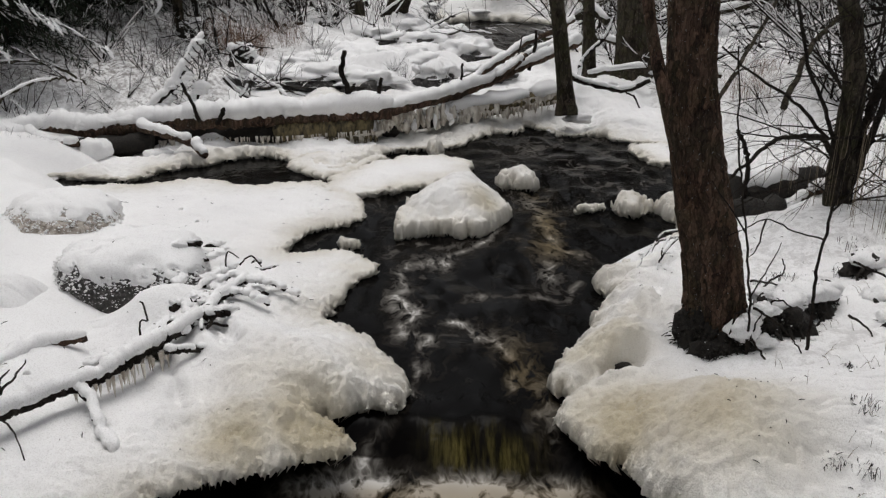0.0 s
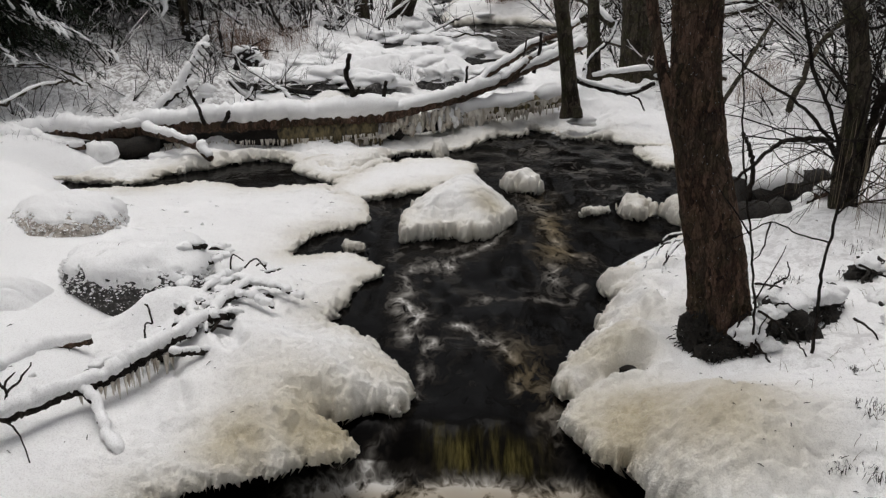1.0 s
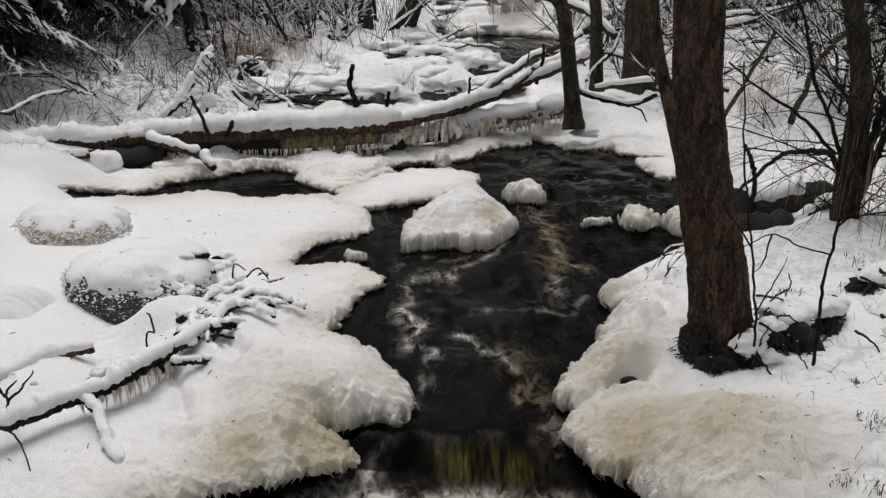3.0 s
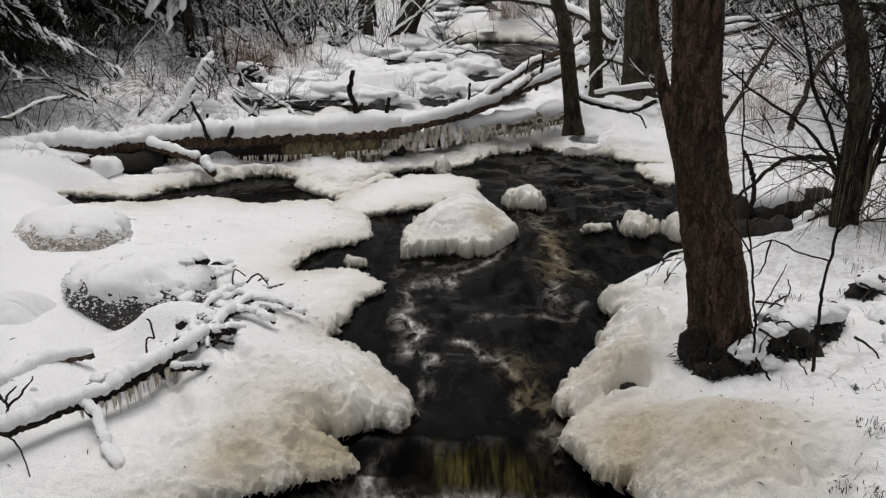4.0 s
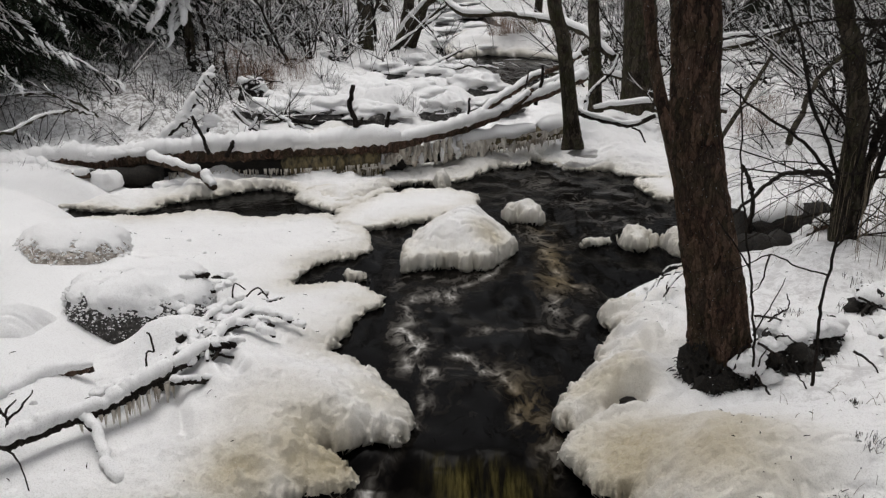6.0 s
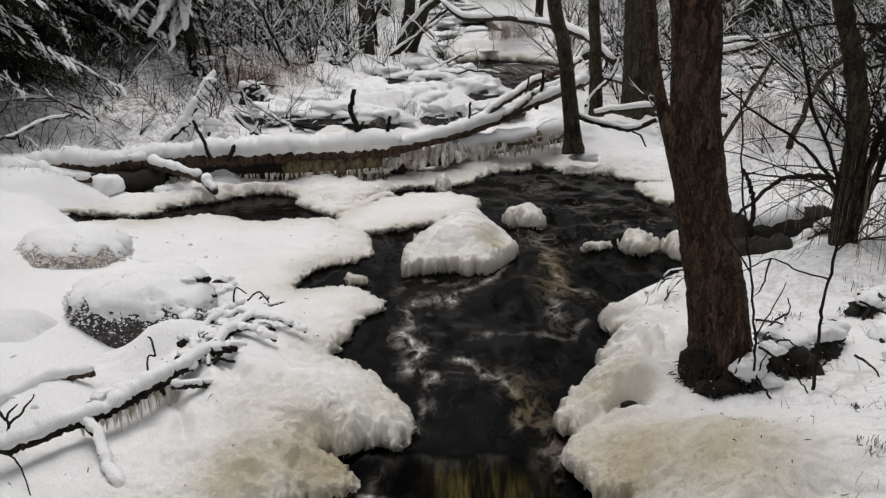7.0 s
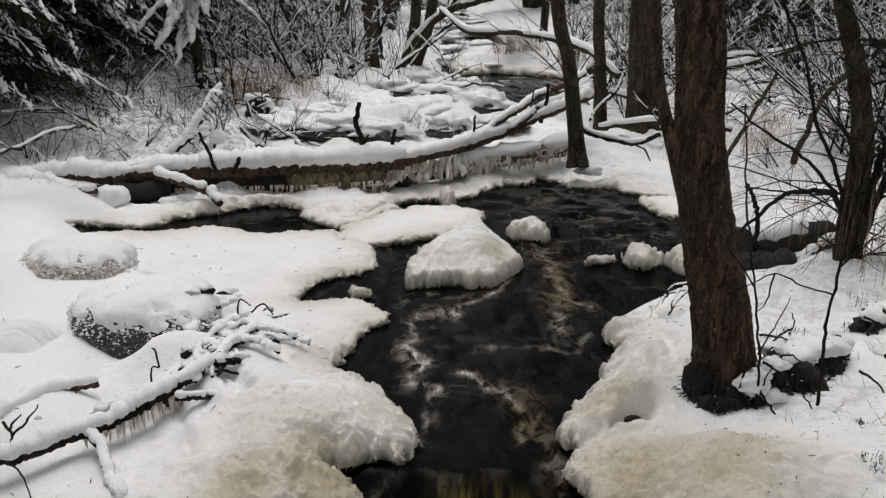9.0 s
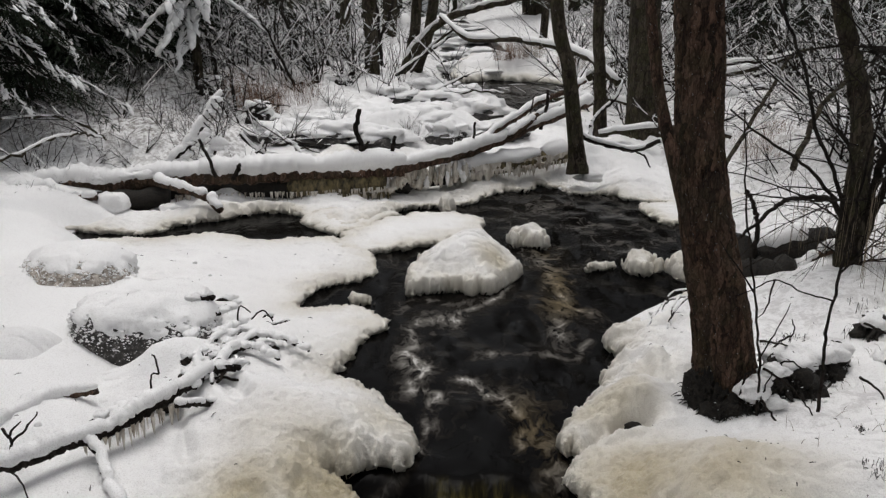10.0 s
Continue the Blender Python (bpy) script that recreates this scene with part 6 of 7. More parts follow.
for _ in range(700):
    if r.random() < 0.62:
        x, y = r.uniform(-8, -2.2), r.uniform(9.3, 16)
    else:
        x, y = r.uniform(2.6, 8), r.uniform(5, 15)
    z = on_ground(x, y)
    a, ln, up = r.uniform(0, 6.28), r.uniform(0.1, 0.5), r.uniform(0.1, 0.55)
    p0 = np.array([x, y, z - 0.02])
    tip = p0 + [ln * 0.5 * math.cos(a), ln * 0.5 * math.sin(a), up]
    tube(litterbits, [p0, (p0 + tip) / 2 + [r.uniform(-0.05, 0.05), 0, 0.03], tip], (0.004, 0.003, 0.0015), 3)
for _ in range(260):
    x, y = r.uniform(-3.6, -0.6), r.uniform(12.8, 19)
    z = on_ground(x, y)
    a, ln, up = r.uniform(0, 6.28), r.uniform(0.1, 0.5), r.uniform(0.2, 0.8)
    p0 = np.array([x, y, z - 0.02])
    tip = p0 + [ln * 0.5 * math.cos(a), ln * 0.5 * math.sin(a), up]
    tube(litterbits, [p0, (p0 + tip) / 2 + [r.uniform(-0.05, 0.05), 0, 0.03], tip], (0.006, 0.0045, 0.002), 3)
under = new("undergrowth", mesh_of("undergrowth", litterbits))
under.data.materials.append(TWIG)
tagged(under, "thin bare stalks of undergrowth standing in snow", "undergrowth", kind="stuff")


# ---- spruces ----
def bough(acc, snow, wood, start, a, length, rise, r, dense):
    """One drooping spruce bough with side sprays of needles and snow on top."""
    out = np.array([math.cos(a), math.sin(a), 0.0])
    side = np.array([-math.sin(a), math.cos(a), 0.0])
    n = 7
    s = np.linspace(0, 1, n)
    pts = np.array([np.array(start) + out * length * q + [0, 0, length * (rise * q - (0.45 + 0.2 * rise) * q * q)] for q in s]) + side * 0.06 * length * r.uniform(-1, 1) * (s ** 2)[:, None]
    tube(wood, pts, np.linspace(0.016, 0.004, n), 4)
    fine = spline(pts, 4)
    count = int(dense * length / 0.06)
    for i in range(count):
        q = 0.12 + 0.88 * (i + r.random()) / count
        c = fine[min(len(fine) - 1, int(q * (len(fine) - 1)))]
        for sg in (-1, 1):
            ln = (0.10 + 0.32 * length * (1 - q)) * r.uniform(0.6, 1.1)
            tip = c + side * sg * ln * 0.8 + out * ln * 0.5 + [0, 0, -ln * r.uniform(0.25, 0.75)]
            for k in range(max(3, int(ln / 0.035))):
                b = c + (tip - c) * (k + r.random()) / max(3, int(ln / 0.035))
                ax = (tip - c) / ln
                dv = ax * 0.05 + np.array([r.uniform(-1, 1), r.uniform(-1, 1), r.uniform(-0.9, 0.6)]) * 0.035
                w = np.cross(dv, [r.uniform(-1, 1), r.uniform(-1, 1), 1.0])
                w = w / (np.linalg.norm(w) + 1e-6) * 0.009
                acc.add([b - w, b + w, b + dv * 1.35], [(0, 1, 2)])
    if snow is not None and length > 0.4:
        m = len(fine)
        if r.random() < 0.55:
            for _ in range(int(10 + 14 * length)):
                i = r.randint(3, m - 1)
                e = fine[i] + side * r.uniform(-0.16, 0.16) * length * (1.1 - i / m)
                e[2] -= 0.35 * abs(np.dot(e - fine[i], side)) - 0.01
                run = out * r.uniform(0.03, 0.09) + side * r.uniform(-0.05, 0.05)
                run[2] = -r.uniform(0.02, 0.09)
                w = r.uniform(0.008, 0.026)
                tube(snow, [e - run, e, e + run * 0.7, e + run], (w * 0.45, w, w * 0.85, w * 0.3), 7, flat=(1.15, 0.6), lump=0.16, rng=r)


def spruce(at, height, seed, label, low=0.45, reach=1.7, near_to=1.9):
    r = random.Random(seed)
    t = thing("spruce", at, label, "tree", "spruces")
    part("trunk", trunk_mesh([at, (at[0], at[1], at[2] + height * 0.5), (at[0], at[1], at[2] + height)], (0.12, 0.08, 0.02), 10, 0.05, seed, 0.3), BARK_FAR, t)
    z = low
    crown_n, crown_s, crown_w = Acc(), Acc(), Acc()
    while z < height - 0.4:
        near = z < near_to
        for k in range(5 if near else 4):
            acc, sn, wd = (Acc(), Acc(), Acc()) if near else (crown_n, crown_s, crown_w)
            ln = (reach * (1 - z / height) ** 0.8 + 0.15) * r.uniform(0.65, 1.1)
            bough(acc, sn, wd, (at[0], at[1], at[2] + z + r.uniform(-0.08, 0.08)), r.uniform(0, 6.28), ln, r.uniform(-0.05, 0.3), r, 1.0 if near else 0.45)
            if near:
                ob = part("bough", wd, TWIG, t)
                tagged(part("foliage", acc, NEEDLES, ob, flat=True), kind="stuff")
                if sn.v:
                    tagged(part("snow", sn, SNOW, ob, "clumps of snow lying on the bough"), kind="stuff")
        z += 0.24 if near else 0.42
    ob = part("crown_bough", crown_w, TWIG, t)
    tagged(part("foliage", crown_n, NEEDLES, ob, flat=True), kind="stuff")
    tagged(part("snow", crown_s, SNOW, ob), kind="stuff")
    return t


SPRUCES = [spruce((-5.3, 11.2, on_ground(-5.3, 11.2)), 6.5, 31, "dark young spruce with snow on drooping boughs", 0.35, 1.6),
           spruce((-7.2, 10.6, on_ground(-7.2, 10.6)), 7.5, 32, "dark spruce with snow on drooping boughs", 0.5, 2.0),
           spruce((7.0, 11.5, on_ground(7.0, 11.5)), 7.0, 33, "dark spruce with snow-laden boughs", 0.6, 1.9),
           spruce((-6.5, 20.0, on_ground(-6.5, 20.0)), 8.5, 34, "dark snowy spruce deeper in the woods; unseen copies round the camera cast shade", 0.5, 2.1, 0)]
# y up to 7: unseen spruces added round the camera to shade the sides
for x, y, k, s in [(-5.4, 9.7, 2, 0.95), (-5.2, 12.9, 0, 0.9), (-6.1, 10.2, 0, 0.95), (-5.5, 12.6, 2, 1.0), (-4.2, 15.8, 1, 1.0), (-3.6, 21, 1, 1.2), (-4.6, 0.8, 1, 1.1), (4.4, 0.4, 1, 1.1), (5.0, 4.0, 1, 1.2), (-4.3, 2.3, 1, 1.15), (4.3, 2.0, 1, 1.15), (5.4, 6.4, 2, 1.0), (-5.4, 4.6, 2, 1.1), (3.4, -0.6, 2, 1.2), (-3.6, -0.4, 0, 1.3), (2.2, -4.2, 1, 1.3), (-2.6, -2.0, 2, 1.2), (2.6, -2.4, 0, 1.3), (-6.3, 13.0, 1, 1.0), (-4.9, 14.2, 0, 1.1), (-8.6, 12.6, 1, 1.1), (-9.5, 10.2, 0, 1.2), (-7.6, 15.4, 2, 1.1), (-5.8, 16.8, 1, 1.2), (-10.5, 15, 2, 1.2), (-3.9, 19, 1, 1.1), (-9, 19, 1, 1.3),
                   (8.8, 10.5, 0, 1.2), (8.2, 14.2, 1, 1.1), (5.9, 15.5, 2, 1.1), (10.5, 12.8, 1, 1.2), (6.8, 19, 0, 1.3), (10, 17.5, 2, 1.2), (4.6, 21, 1, 1.2), (9, 22, 0, 1.3),
                   (-6.5, 7.0, 1, 1.0), (-7.5, 3.5, 2, 1.1), (7.0, 6.5, 1, 1.0), (6.5, 2.5, 2, 1.1), (-5.5, -1.5, 1, 1.2), (5.5, -2.0, 0, 1.3), (-2.2, -7.0, 2, 1.3), (-3.0, -5.5, 0, 1.2), (4.0, -6.0, 1, 1.2),
                   (-2.2, 25, 2, 1.2), (2.8, 27, 1, 1.3), (-5, 27, 0, 1.4), (6.5, 29, 2, 1.4), (0.3, 33, 1, 1.4), (-8, 31, 2, 1.4), (3.8, 34, 0, 1.4), (10.5, 30, 1, 1.4), (-2.8, 36, 1, 1.5)]:
    copy_thing(SPRUCES[k if 7 < y < 18 else 3], pose(x, y, on_ground(x, y) - 0.05, 0, 0, place.uniform(0, 360)) @ Matrix.Scale(s, 4))

# the thin spruce with a single heavy bough, and more trunks behind
lone = thing("spruce", (-3.58, 12.6, on_ground(-3.58, 12.6)), "slender spruce with heavy snow-covered boughs on a bare stem", "tree", "spruces")
part("trunk", trunk_mesh([(-3.58, 12.6, 0.3), (-3.59, 12.6, 1.0), (-3.59, 12.6, 1.56), (-3.6, 12.6, 5)], (0.085, 0.075, 0.07, 0.03), 12, 0.05, 3.0, 0.3), BARK_FAR, lone)
r = random.Random(41)
for a, ln, z, rise in [(-1.60, 0.80, 1.88, -0.6), (-2.0, 0.75, 1.98, -0.5), (-1.35, 0.65, 2.0, -0.55), (-1.75, 0.9, 2.2, -0.5), (-2.4, 0.8, 2.15, -0.35), (-1.0, 0.6, 2.2, -0.35), (2.0, 0.9, 2.2, -0.2), (0.2, 0.9, 2.2, -0.2), (-1.6, 1.0, 2.6, -0.3), (-1.1, 1.0, 2.7, -0.3), (-2.0, 0.9, 2.8, -0.3), (2.8, 0.8, 2.4, -0.2), (-0.4, 0.9, 2.6, -0.2)]:
    acc, sn, wd = Acc(), Acc(), Acc()
    bough(acc, None, wd, (-3.59, 12.6, z), a, ln, rise, r, 1.0)
    ob = part("bough", wd, TWIG, lone)
    tagged(part("foliage", acc, NEEDLES, ob, flat=True), kind="stuff")
    heavy = Acc()
    out, side = np.array([math.cos(a), math.sin(a), 0.0]), np.array([-math.sin(a), math.cos(a), 0.0])
    for q in np.linspace(0.2, 1.0, 15):
        c = np.array([-3.59, 12.6, z]) + out * ln * q + side * r.uniform(-0.16, 0.16) * (1.1 - q) + [0, 0, ln * (rise * q - (0.45 + 0.2 * rise) * q * q) + 0.03]
        w = r.uniform(0.035, 0.07) * (1.15 - 0.5 * q)
        run = out * 0.07 + np.array([r.uniform(-0.04, 0.04), 0, -0.07])
        tube(heavy, [c - run, c - run * 0.4, c + run * 0.5, c + run * 1.1], (w * 0.5, w, w * 0.9, w * 0.25), 9, flat=(1.1, 0.7), lump=0.2, rng=r)
    tagged(part("snow", heavy, SNOW, ob, "heavy lobes of snow on the bough"), kind="stuff")

for pts, r0, r1, sn in [([(-0.95, 16.5, 0.35), (-0.88, 16.5, 0.49), (-0.54, 16.1, 1.15), (0.03, 15.75, 1.67), (0.62, 15.4, 1.88), (1.17, 15.0, 2.03), (1.9, 14.6, 2.2)], 0.08, 0.05, 0.05),
                        ([(-0.07, 15.0, 1.75), (0.4, 14.25, 1.42), (0.99, 13.5, 1.46), (1.6, 12.75, 1.41), (2.0, 12.0, 1.30), (2.35, 11.6, 1.0)], 0.035, 0.05, 0.05),
                        ([(-0.8, 16.9, 0.4), (-0.3, 16.6, 1.1), (0.2, 16.4, 1.5)], 0.03, 0.02, 0.03)]:
    arch = thing("arched_branch", pts[0], "snow-lined bough arching over the stream", "branch", "arching boughs")
    branch(arch, pts, r0, r1, rng, sn, BARK_FAR, "bough", 9, 6, 0.015)
    for k in range(5):
        acc, s2 = Acc(), Acc()
        q = spline(pts, 6)[rng.randint(4, 6 * len(pts) - 8)]
        stem_tree(acc, s2, q, (rng.uniform(-0.5, 1), rng.uniform(-0.5, 0.5), rng.uniform(-0.9, 0.5)), rng.uniform(0.4, 1.0), 0.008, rng, 1, 0.015)
        tagged(part("fine_twig", acc, TWIG, arch), kind="stuff")

# limbs of the ice-edge tree and fallen timber behind it
timber = thing("fallen_limb", (1.9, 9.45, 0.5), "snow-lined limb lying beside the ice-edge tree", "branch", "fallen logs")
branch(timber, [(1.50, 9.42, 0.66), (1.64, 9.48, 0.59), (1.92, 9.45, 0.52), (2.14, 9.43, 0.49), (2.41, 9.40, 0.60)], 0.03, 0.025, rng, 0.026, TWIG)
branch(timber, [(1.64, 9.52, 0.58), (1.68, 9.6, 0.78), (1.80, 9.6, 0.93), (1.92, 9.6, 1.05), (2.0, 9.6, 1.26)], 0.025, 0.015, rng, 0.012, TWIG)
branch(timber, [(2.14, 9.43, 0.48), (2.25, 9.4, 0.42), (2.32, 9.4, 0.3)], 0.012, 0.008, rng, 0.0, TWIG, "twig")
for pts, r0, sn in [([(3.4, 12.3, 0.75), (4.17, 12.5, 0.68), (5.4, 12.6, 0.64), (6.6, 12.7, 0.7)], 0.10, 0.10), ([(3.2, 11.2, 0.5), (4.2, 11.0, 0.55), (5.6, 10.6, 0.6)], 0.06, 0.07), ([(3.0, 13.5, 0.7), (4.4, 13.2, 1.0), (5.6, 13.0, 1.4)], 0.06, 0.06),
                    ([(2.3, 13.2, 0.5), (3.2, 13.0, 0.75), (4.6, 12.4, 0.6)], 0.05, 0.06), ([(2.7, 8.2, 0.5), (3.3, 9.0, 0.95), (3.9, 9.8, 1.5)], 0.025, 0), ([(3.3, 7.9, 0.6), (3.8, 8.6, 1.1), (4.6, 9.4, 1.5)], 0.03, 0),
                    ([(-5.6, 9.2, 0.6), (-4.8, 9.4, 0.8), (-4.2, 9.6, 0.75), (-3.8, 9.5, 0.55)], 0.02, 0.012), ([(-4.4, 7.6, 0.62), (-3.94, 7.8, 0.70), (-3.74, 8.08, 0.81), (-3.52, 8.22, 0.83), (-3.40, 8.4, 0.76)], 0.014, 0.014),
                    ([(2.4, 14.4, 0.8), (3.0, 14.0, 1.15), (3.8, 13.6, 0.8)], 0.07, 0.06), ([(1.6, 12.4, 0.7), (2.2, 12.0, 0.75), (3.0, 11.6, 0.6)], 0.04, 0.06), ([(1.9, 10.4, 0.5), (2.6, 10.3, 0.6), (3.4, 10.0, 0.55)], 0.04, 0.06),
                    ([(-2.0, 9.9, 0.45), (-1.75, 9.6, 0.5), (-1.5, 9.3, 0.42)], 0.015, 0.03), ([(-1.9, 9.7, 0.6), (-1.7, 9.5, 0.5), (-1.4, 9.5, 0.42)], 0.012, 0.025), ([(-2.3, 13.8, 0.7), (-1.9, 14.6, 1.3), (-1.6, 15.2, 2.0)], 0.02, 0.02), ([(-2.9, 15.5, 2.2), (-2.2, 15.2, 1.2), (-1.75, 15.0, 0.6)], 0.025, 0.015),
                    ([(0.1, 13.2, 0.62), (0.5, 12.8, 0.75), (0.9, 12.9, 0.7)], 0.015, 0.03)]:
    piece = thing("fallen_limb", pts[0], "fallen limb with snow along its top", "branch", "fallen logs")
    branch(piece, pts, r0, r0 * 0.7, rng, sn, BARK_FAR, "limb", 8, 7, 0.022)
    for k in range(4):
        q = spline(pts, 6)[rng.randint(3, 6 * len(pts) - 9)]
        acc, s2 = Acc(), Acc()
        stem_tree(acc, s2, q, (rng.uniform(-1, 1), rng.uniform(-0.6, 0.6), rng.uniform(-0.1, 1)), rng.uniform(0.25, 0.7), 0.007, rng, 1, 0.012)
        ob = tagged(part("fine_twig", acc, TWIG, piece), kind="stuff")
        if s2.v:
            tagged(part("snow", s2, SNOW, ob), kind="stuff")

litter_rng = random.Random(57)
for k in range(44):
    x, y = (litter_rng.uniform(2.9, 7.5), litter_rng.uniform(9.6, 15.5)) if k < 26 else (litter_rng.uniform(1.5, 3.4), litter_rng.uniform(10.3, 15.0))
    a, ln, up = litter_rng.uniform(-0.5, 0.5), litter_rng.uniform(0.8, 2.4), litter_rng.uniform(-0.05, 0.5)
    z = on_ground(x, y) + litter_rng.uniform(0.03, 0.25)
    end = (x + ln * math.cos(a), y + ln * math.sin(a), z + up * ln * 0.6)
    mid = ((x + end[0]) / 2, (y + end[1]) / 2, (z + end[2]) / 2 + litter_rng.uniform(-0.08, 0.12))
    piece = thing("fallen_limb", (x, y, z), "fallen dark limb lined with snow among the brush", "branch", "fallen logs")
    r0 = litter_rng.choice((0.012, 0.018, 0.025, 0.04))
    branch(piece, [(x, y, z), mid, end], r0, r0 * 0.5, litter_rng, 0.02 + 0.5 * r0, TWIG, "limb", 7, 8, 0.035, 0.6)
    for j in range(3):
        acc, s2 = Acc(), Acc()
        stem_tree(acc, s2, spline([(x, y, z), mid, end], 6)[litter_rng.randint(2, 10)], (litter_rng.uniform(-1, 1), litter_rng.uniform(-0.6, 0.6), litter_rng.uniform(-0.1, 1)), litter_rng.uniform(0.3, 0.8), 0.006, litter_rng, 1, 0.01)
        ob = tagged(part("fine_twig", acc, TWIG, piece), kind="stuff")
        if s2.v:
            tagged(part("snow", s2, SNOW, ob), kind="stuff")

# added near-black tube that stands for the shade under the tree's left end
hollow2 = thing("hollow_shade", (-3.5, 8.6, 0.1), "near-black body added as shade in the hollow under the fallen tree", "log", "fallen logs")
branch(hollow2, [(-4.3, 8.46, 0.20), (-3.9, 8.44, 0.12), (-3.4, 8.48, 0.10), (-2.85, 8.56, 0.12)], 0.10, 0.11, rng, 0, SOIL_SHADE, "trunk", 12, 6, 0.015)
for k, (x, y, w, d, h) in enumerate([(-1.45, 10.5, 0.42, 0.22, 0.12), (-0.80, 10.3, 0.34, 0.2, 0.12), (0.05, 10.55, 0.26, 0.18, 0.12), (-0.42, 11.6, 0.45, 0.25, 0.13), (0.55, 12.3, 0.34, 0.25, 0.14), (-2.05, 10.6, 0.4, 0.22, 0.1),
                                     (0.0, 13.2, 0.35, 0.25, 0.12), (-1.2, 12.2, 0.5, 0.3, 0.13), (-0.9, 13.6, 0.4, 0.3, 0.12), (-1.7, 11.4, 0.35, 0.25, 0.1), (0.75, 10.9, 0.3, 0.2, 0.1), (-0.3, 14.6, 0.4, 0.3, 0.12), (-1.95, 16.6, 0.35, 0.25, 0.18), (-1.75, 14.9, 0.25, 0.2, 0.16)]):
    c = (x, y, float(water_level(np.array([x]), np.array([y]))[0]) + 0.12)
    st = thing("ledge_stone", c, "low dark stone with an overhanging snow cap", "stone", "ledge stones")
    acc = Acc()
    blob(acc, c, (w, d, h), 0.4, k * 2.3, 16)
    part("rock", acc, ROCK, st)
    acc = Acc()
    blob(acc, (c[0] + 0.03, c[1] + 0.10, c[2] + h * 0.75), (w * 1.1, d * 1.3, h * 1.15), 0.6, k * 1.7, 20, -0.03)
    part("snow_cap", acc, SNOW, st)

# ---- icy stones of the upper cascade ----
for k, (x, y, w) in enumerate([(0.35, 15.8, 0.35), (0.2, 18.6, 0.5), (0.9, 18.2, 0.5), (0.0, 20.0, 0.6), (0.8, 21.0, 0.55), (-0.2, 22.5, 0.6), (0.6, 23.5, 0.6), (1.3, 19.6, 0.5), (-0.4, 25.0, 0.7), (0.5, 26.5, 0.7), (1.2, 24.8, 0.6), (-0.6, 28, 0.8), (0.2, 30, 0.9)]):
    c = (x, y, float(water_level(np.array([x]), np.array([y]))[0]) + 0.02)
    acc = Acc()
    blob(acc, c, (w * 1.15, w * 0.9, 0.12), 0.55, k * 3.1, 18)
    st = thing("snowy_stone", c, "snow-capped stone in the upper cascade", "stone", "cascade stones")
    part("snow_cap", acc, SNOW, st)

# ---- far woods ----
acc = Acc()
r = random.Random(9)
for _ in range(260):
    a, d = r.uniform(-0.75, 0.75), r.uniform(20, 75)
    x, y = d * math.sin(a), d * math.cos(a)
    if abs(x - 0.5) < 1.6 and y < 40:
        continue
    z = on_ground(x, y)
    lean = r.uniform(-0.08, 0.08)
    rr = r.uniform(0.05, 0.2)
    tube(acc, [(x, y, z - 0.2), (x + lean * 4, y, z + 4), (x + lean * 9, y, z + 9)], (rr, rr * 0.85, rr * 0.6), 7)
woods = new("far_woods", mesh_of("far_woods", acc))
woods.data.materials.append(BARK_FAR)
tagged(woods, "distant bare trunks of the winter forest", "woods", kind="stuff")


# ---- fallen bits on the snow ----
bpy.context.view_layer.update()
graph = bpy.context.evaluated_depsgraph_get()


def surface(x, y):
    """The highest snow or ice under one metre at x, y."""
    hit, where, normal, _, ob, _ = scene.ray_cast(graph, Vector((x, y, 0.75)), Vector((0, 0, -1)))
    return where.z if hit else 0.0


r = random.Random(19)
bits, clods, blades = Acc(), Acc(), Acc()
cave = thing("ice_hollow", (0.95, 3.77, 0.1), "small dark blob on the ice bank, standing for a hollow's shaded inside", "hollow")
acc = Acc()
# dark blob on top of the ice paints the shade inside a hollow
blob(acc, (0.945, 3.80, surface(0.945, 3.79) + 0.006), (0.055, 0.03, 0.026), 0.4, 3.3, 12)
part("cave_shade", acc, SOIL_SHADE, cave)
# dark stubs in the pile's gaps: bare wood and the shade between boughs
for x, y, a, ln in [(-1.38, 4.29, 55, 0.13), (-1.50, 4.95, 45, 0.16), (-1.31, 4.08, 10, 0.14), (-1.14, 4.08, 20, 0.14), (-1.36, 3.89, 70, 0.16), (-1.19, 4.64, 15, 0.16), (-1.24, 4.36, 70, 0.13), (-1.55, 5.62, 30, 0.12), (-1.02, 4.62, -10, 0.10), (-1.25, 4.5, 50, 0.12)]:
    e = np.array([math.cos(radians(a)), math.sin(radians(a)), 0]) * ln / 2
    p0 = np.array([x, y, surface(x, y) - 0.004])
    branch(pile, [p0 - e, p0 + [0, 0, 0.006], p0 + e], 0.022, 0.016, r, 0, TWIG, "stub", 8, 6, 0.012, label="dark bare stretch of bough filling a shaded gap")
    clots = Acc()
    for k in range(3):
        w = r.uniform(0.02, 0.04)
        blob(clots, p0 + e * r.uniform(-1.2, 1.2) + [r.uniform(-0.02, 0.02), 0.03, 0.02], (w * 1.4, w, w * 0.7), 0.45, r.uniform(0, 99), 9)
    tagged(part("clotted_snow", clots, SNOW, pile), "clotted snow on the bough", kind="stuff")
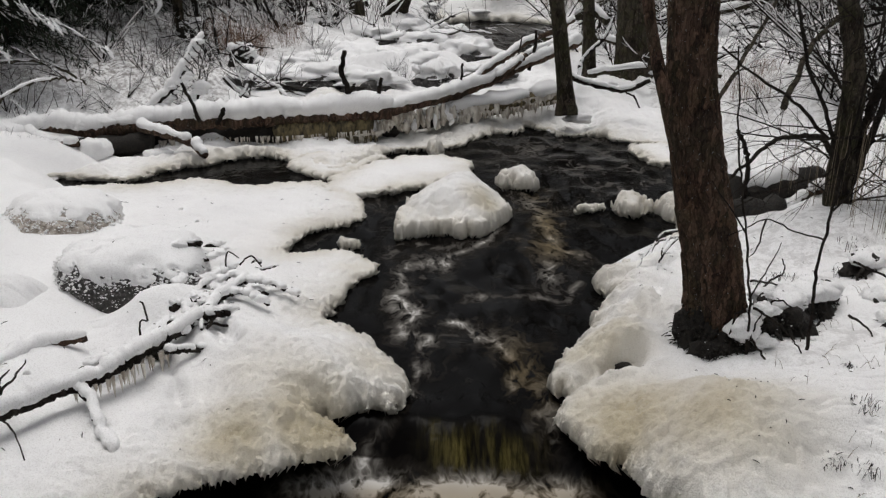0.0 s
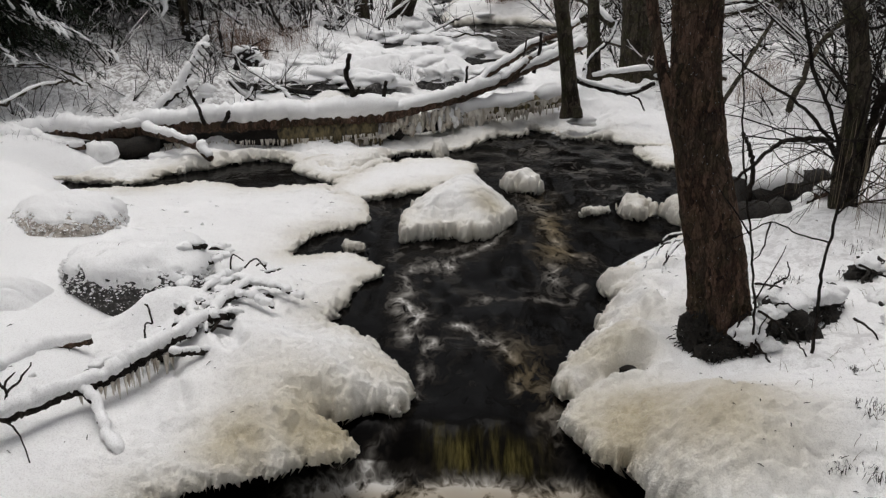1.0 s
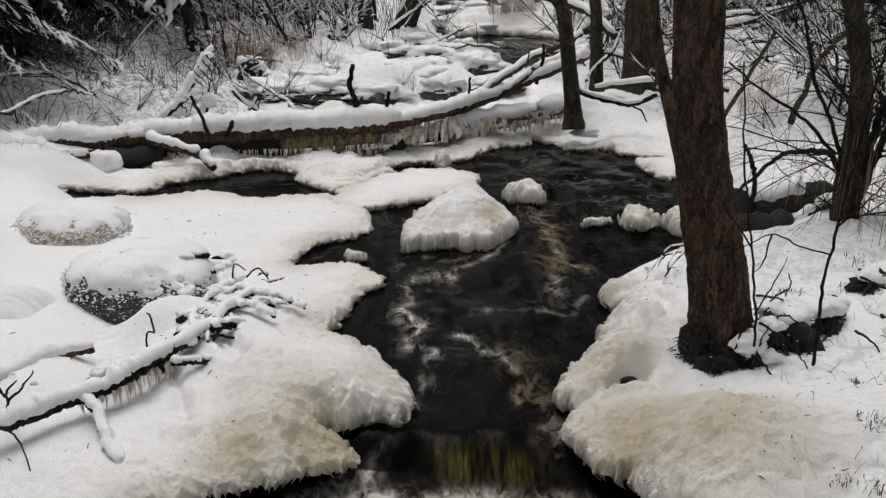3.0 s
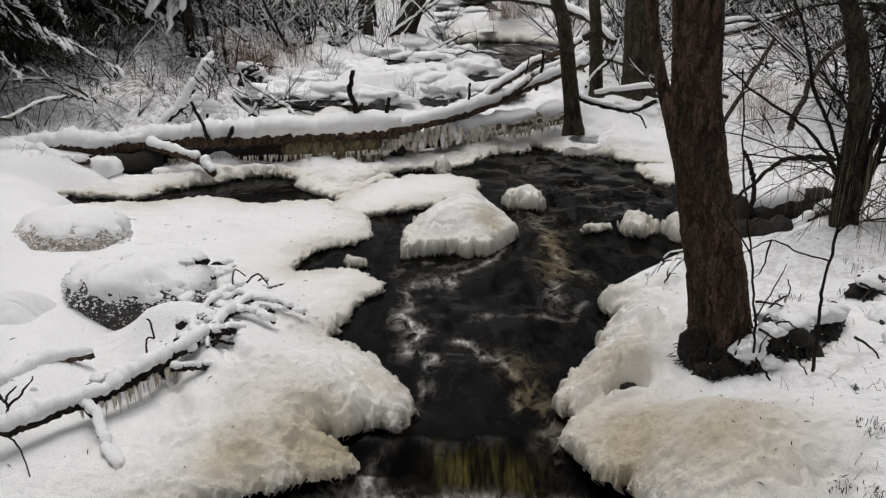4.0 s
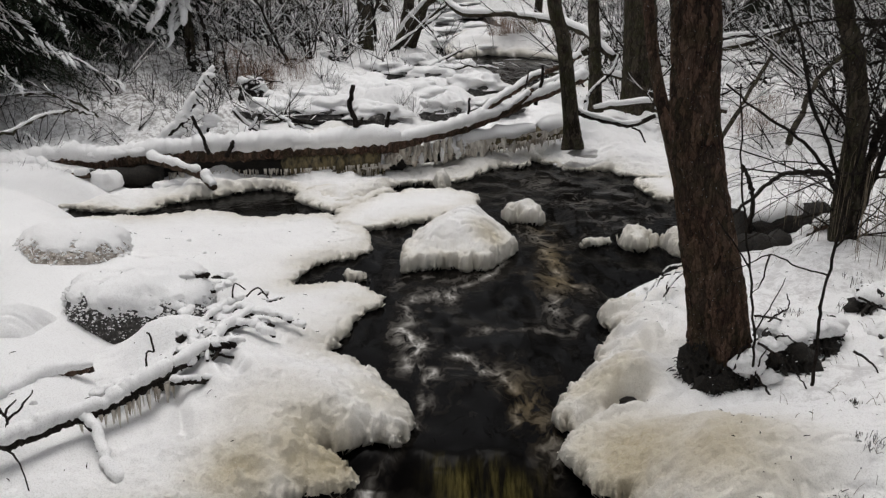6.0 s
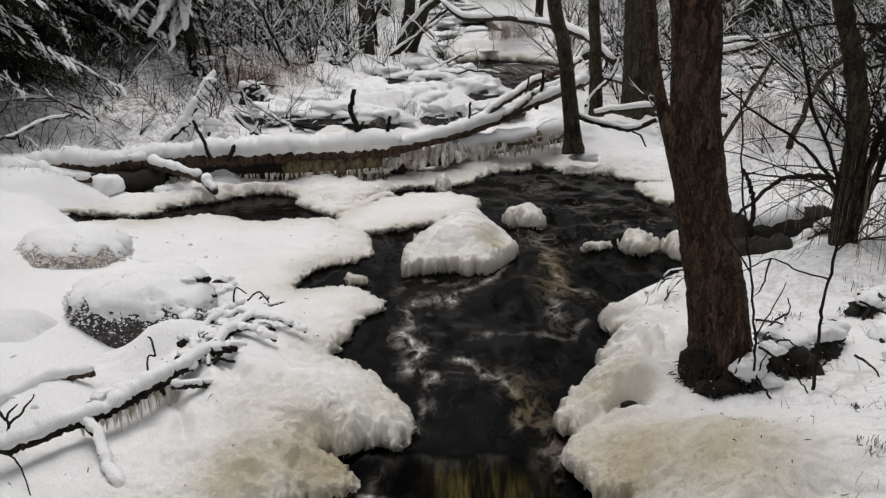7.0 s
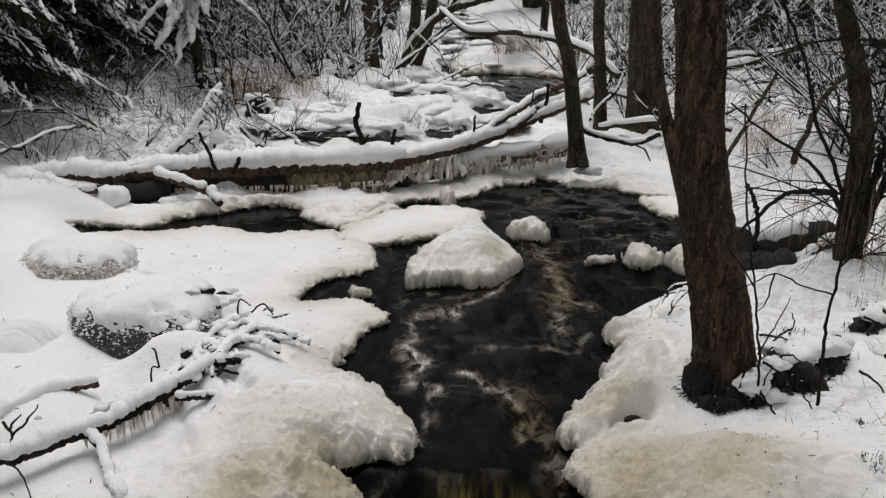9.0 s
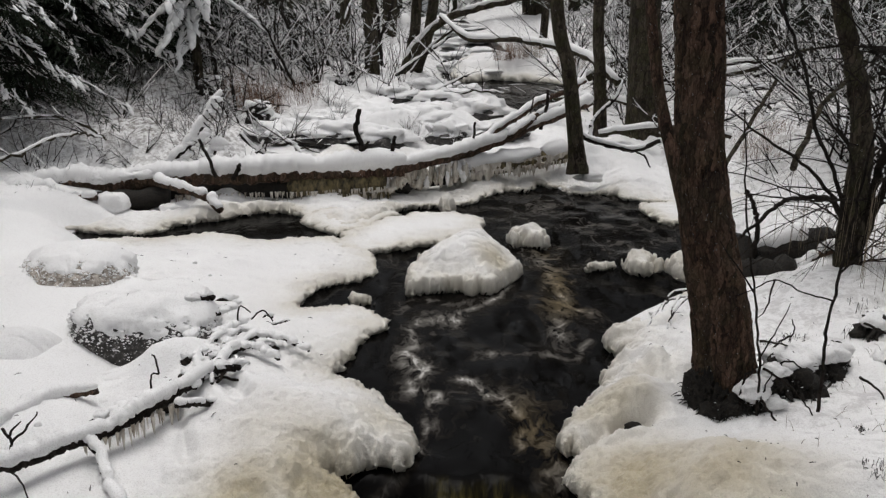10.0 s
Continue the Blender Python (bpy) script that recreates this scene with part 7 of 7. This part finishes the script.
for x0, x1, y0, y1, count in [(1.0, 2.6, 2.4, 5.6, 150), (-2.6, -0.7, 2.6, 7.0, 90), (-3.5, 1.0, 8.2, 13, 130), (1.6, 3.5, 5.5, 9, 110)]:
    for _ in range(count):
        x, y = r.uniform(x0, x1), r.uniform(y0, y1)
        z = surface(x, y)
        if z < 0.06 or z > 0.6 or math.hypot(x - 1.4, y - 4.0) < 0.3:
            continue
        a, ln = r.uniform(0, 6.28), r.choice((0.008, 0.012, 0.02, 0.035))
        e = np.array([math.cos(a), math.sin(a), r.uniform(-0.1, 0.35)]) * ln
        p = np.array([x, y, z + 0.003])
        tube(bits, [p - e * 0.5, p + [0, 0, 0.003], p + e * 0.5], (0.0012, 0.0025, 0.001), 4)
for _ in range(26):
    x, y = r.choice(((r.uniform(-2.4, -0.8), r.uniform(2.7, 6.8)), (r.uniform(1.3, 2.6), r.uniform(3.2, 5.6)), (r.uniform(-3.5, 1), r.uniform(8.3, 12.5))))
    z = surface(x, y)
    if 0.06 < z < 0.6 and math.hypot(x - 1.4, y - 4.0) > 0.3:
        w = r.uniform(0.008, 0.022)
        blob(clods, (x, y, z + w * 0.25), (w * r.uniform(0.8, 1.5), w, w * 0.7), 0.5, r.uniform(0, 99), 6)
for _ in range(60):
    x, y = r.choice(((r.uniform(1.55, 2.3), r.uniform(2.5, 3.6)), (r.uniform(1.9, 2.6), r.uniform(3.4, 4.6))))
    z = surface(x, y)
    if z > 0.06:
        p, a = np.array([x, y, z - 0.01]), r.uniform(0, 6.28)
        tip = p + [0.05 * math.cos(a), 0.05 * math.sin(a), r.uniform(0.02, 0.08)]
        tube(blades, [p, (p + tip) / 2 + [0, 0, 0.012], tip], (0.0014, 0.001, 0.0004), 3)
for x, y, high, wide, mat in [(1.78, 3.06, 0.05, 0.06, TWIG), (1.67, 2.78, 0.05, 0.05, TWIG), (1.55, 2.80, 0.04, 0.05, TWIG), (1.92, 3.47, 0.04, 0.02, SOIL_SHADE), (1.93, 4.57, 0.06, 0.06, TWIG), (2.10, 4.62, 0.07, 0.08, TWIG), (2.40, 4.57, 0.06, 0.10, TWIG), (2.62, 4.9, 0.08, 0.10, TWIG)]:
    tuft("withered_sprig", (x, y, surface(x, y) + 0.02), 34, high, 1.4, wide, int(x * 100), "withered dark sprig poking through the snow", mat, "plant", "withered sprigs")
for x, y, w in [(1.50, 9.36, 0.17), (2.07, 11.2, 0.15), (2.62, 11.0, 0.30), (-1.27, 15.3, 0.22), (-1.82, 17.0, 0.2)]:
    foot = thing("snow_collar", (x, y, 0.2), "uneven drift of snow heaped round a tree's foot", "snow", "snow at tree feet")
    for k in range(5):
        a = -0.5 + k * 1.3 + r.uniform(-0.3, 0.3)
        acc = Acc()
        bx, by = x + w * math.cos(a), y + w * math.sin(a)
        blob(acc, (bx, by, on_ground(bx, by) * 0.4 + 0.6 * min(surface(bx, by), 0.55)), (w * r.uniform(0.5, 0.9), w * r.uniform(0.4, 0.8), w * r.uniform(0.25, 0.55)), 0.5, x * 7 + k, 12)
        part("drift", acc, SNOW, foot)
for name, acc, mat, text, cat in (("fallen_debris", bits, TWIG, "scattered dark twig and bark crumbs on the snow", "debris"),
                                  ("snow_crumbs", clods, SNOW, "small clods of snow fallen from the branches", "snow"),
                                  ("frozen_grass", blades, STRAW, "short frozen grass tips in the bank", "grass")):
    ob = new(name, mesh_of(name, acc))
    ob.data.materials.append(mat)
    tagged(ob, text, cat, kind="stuff")
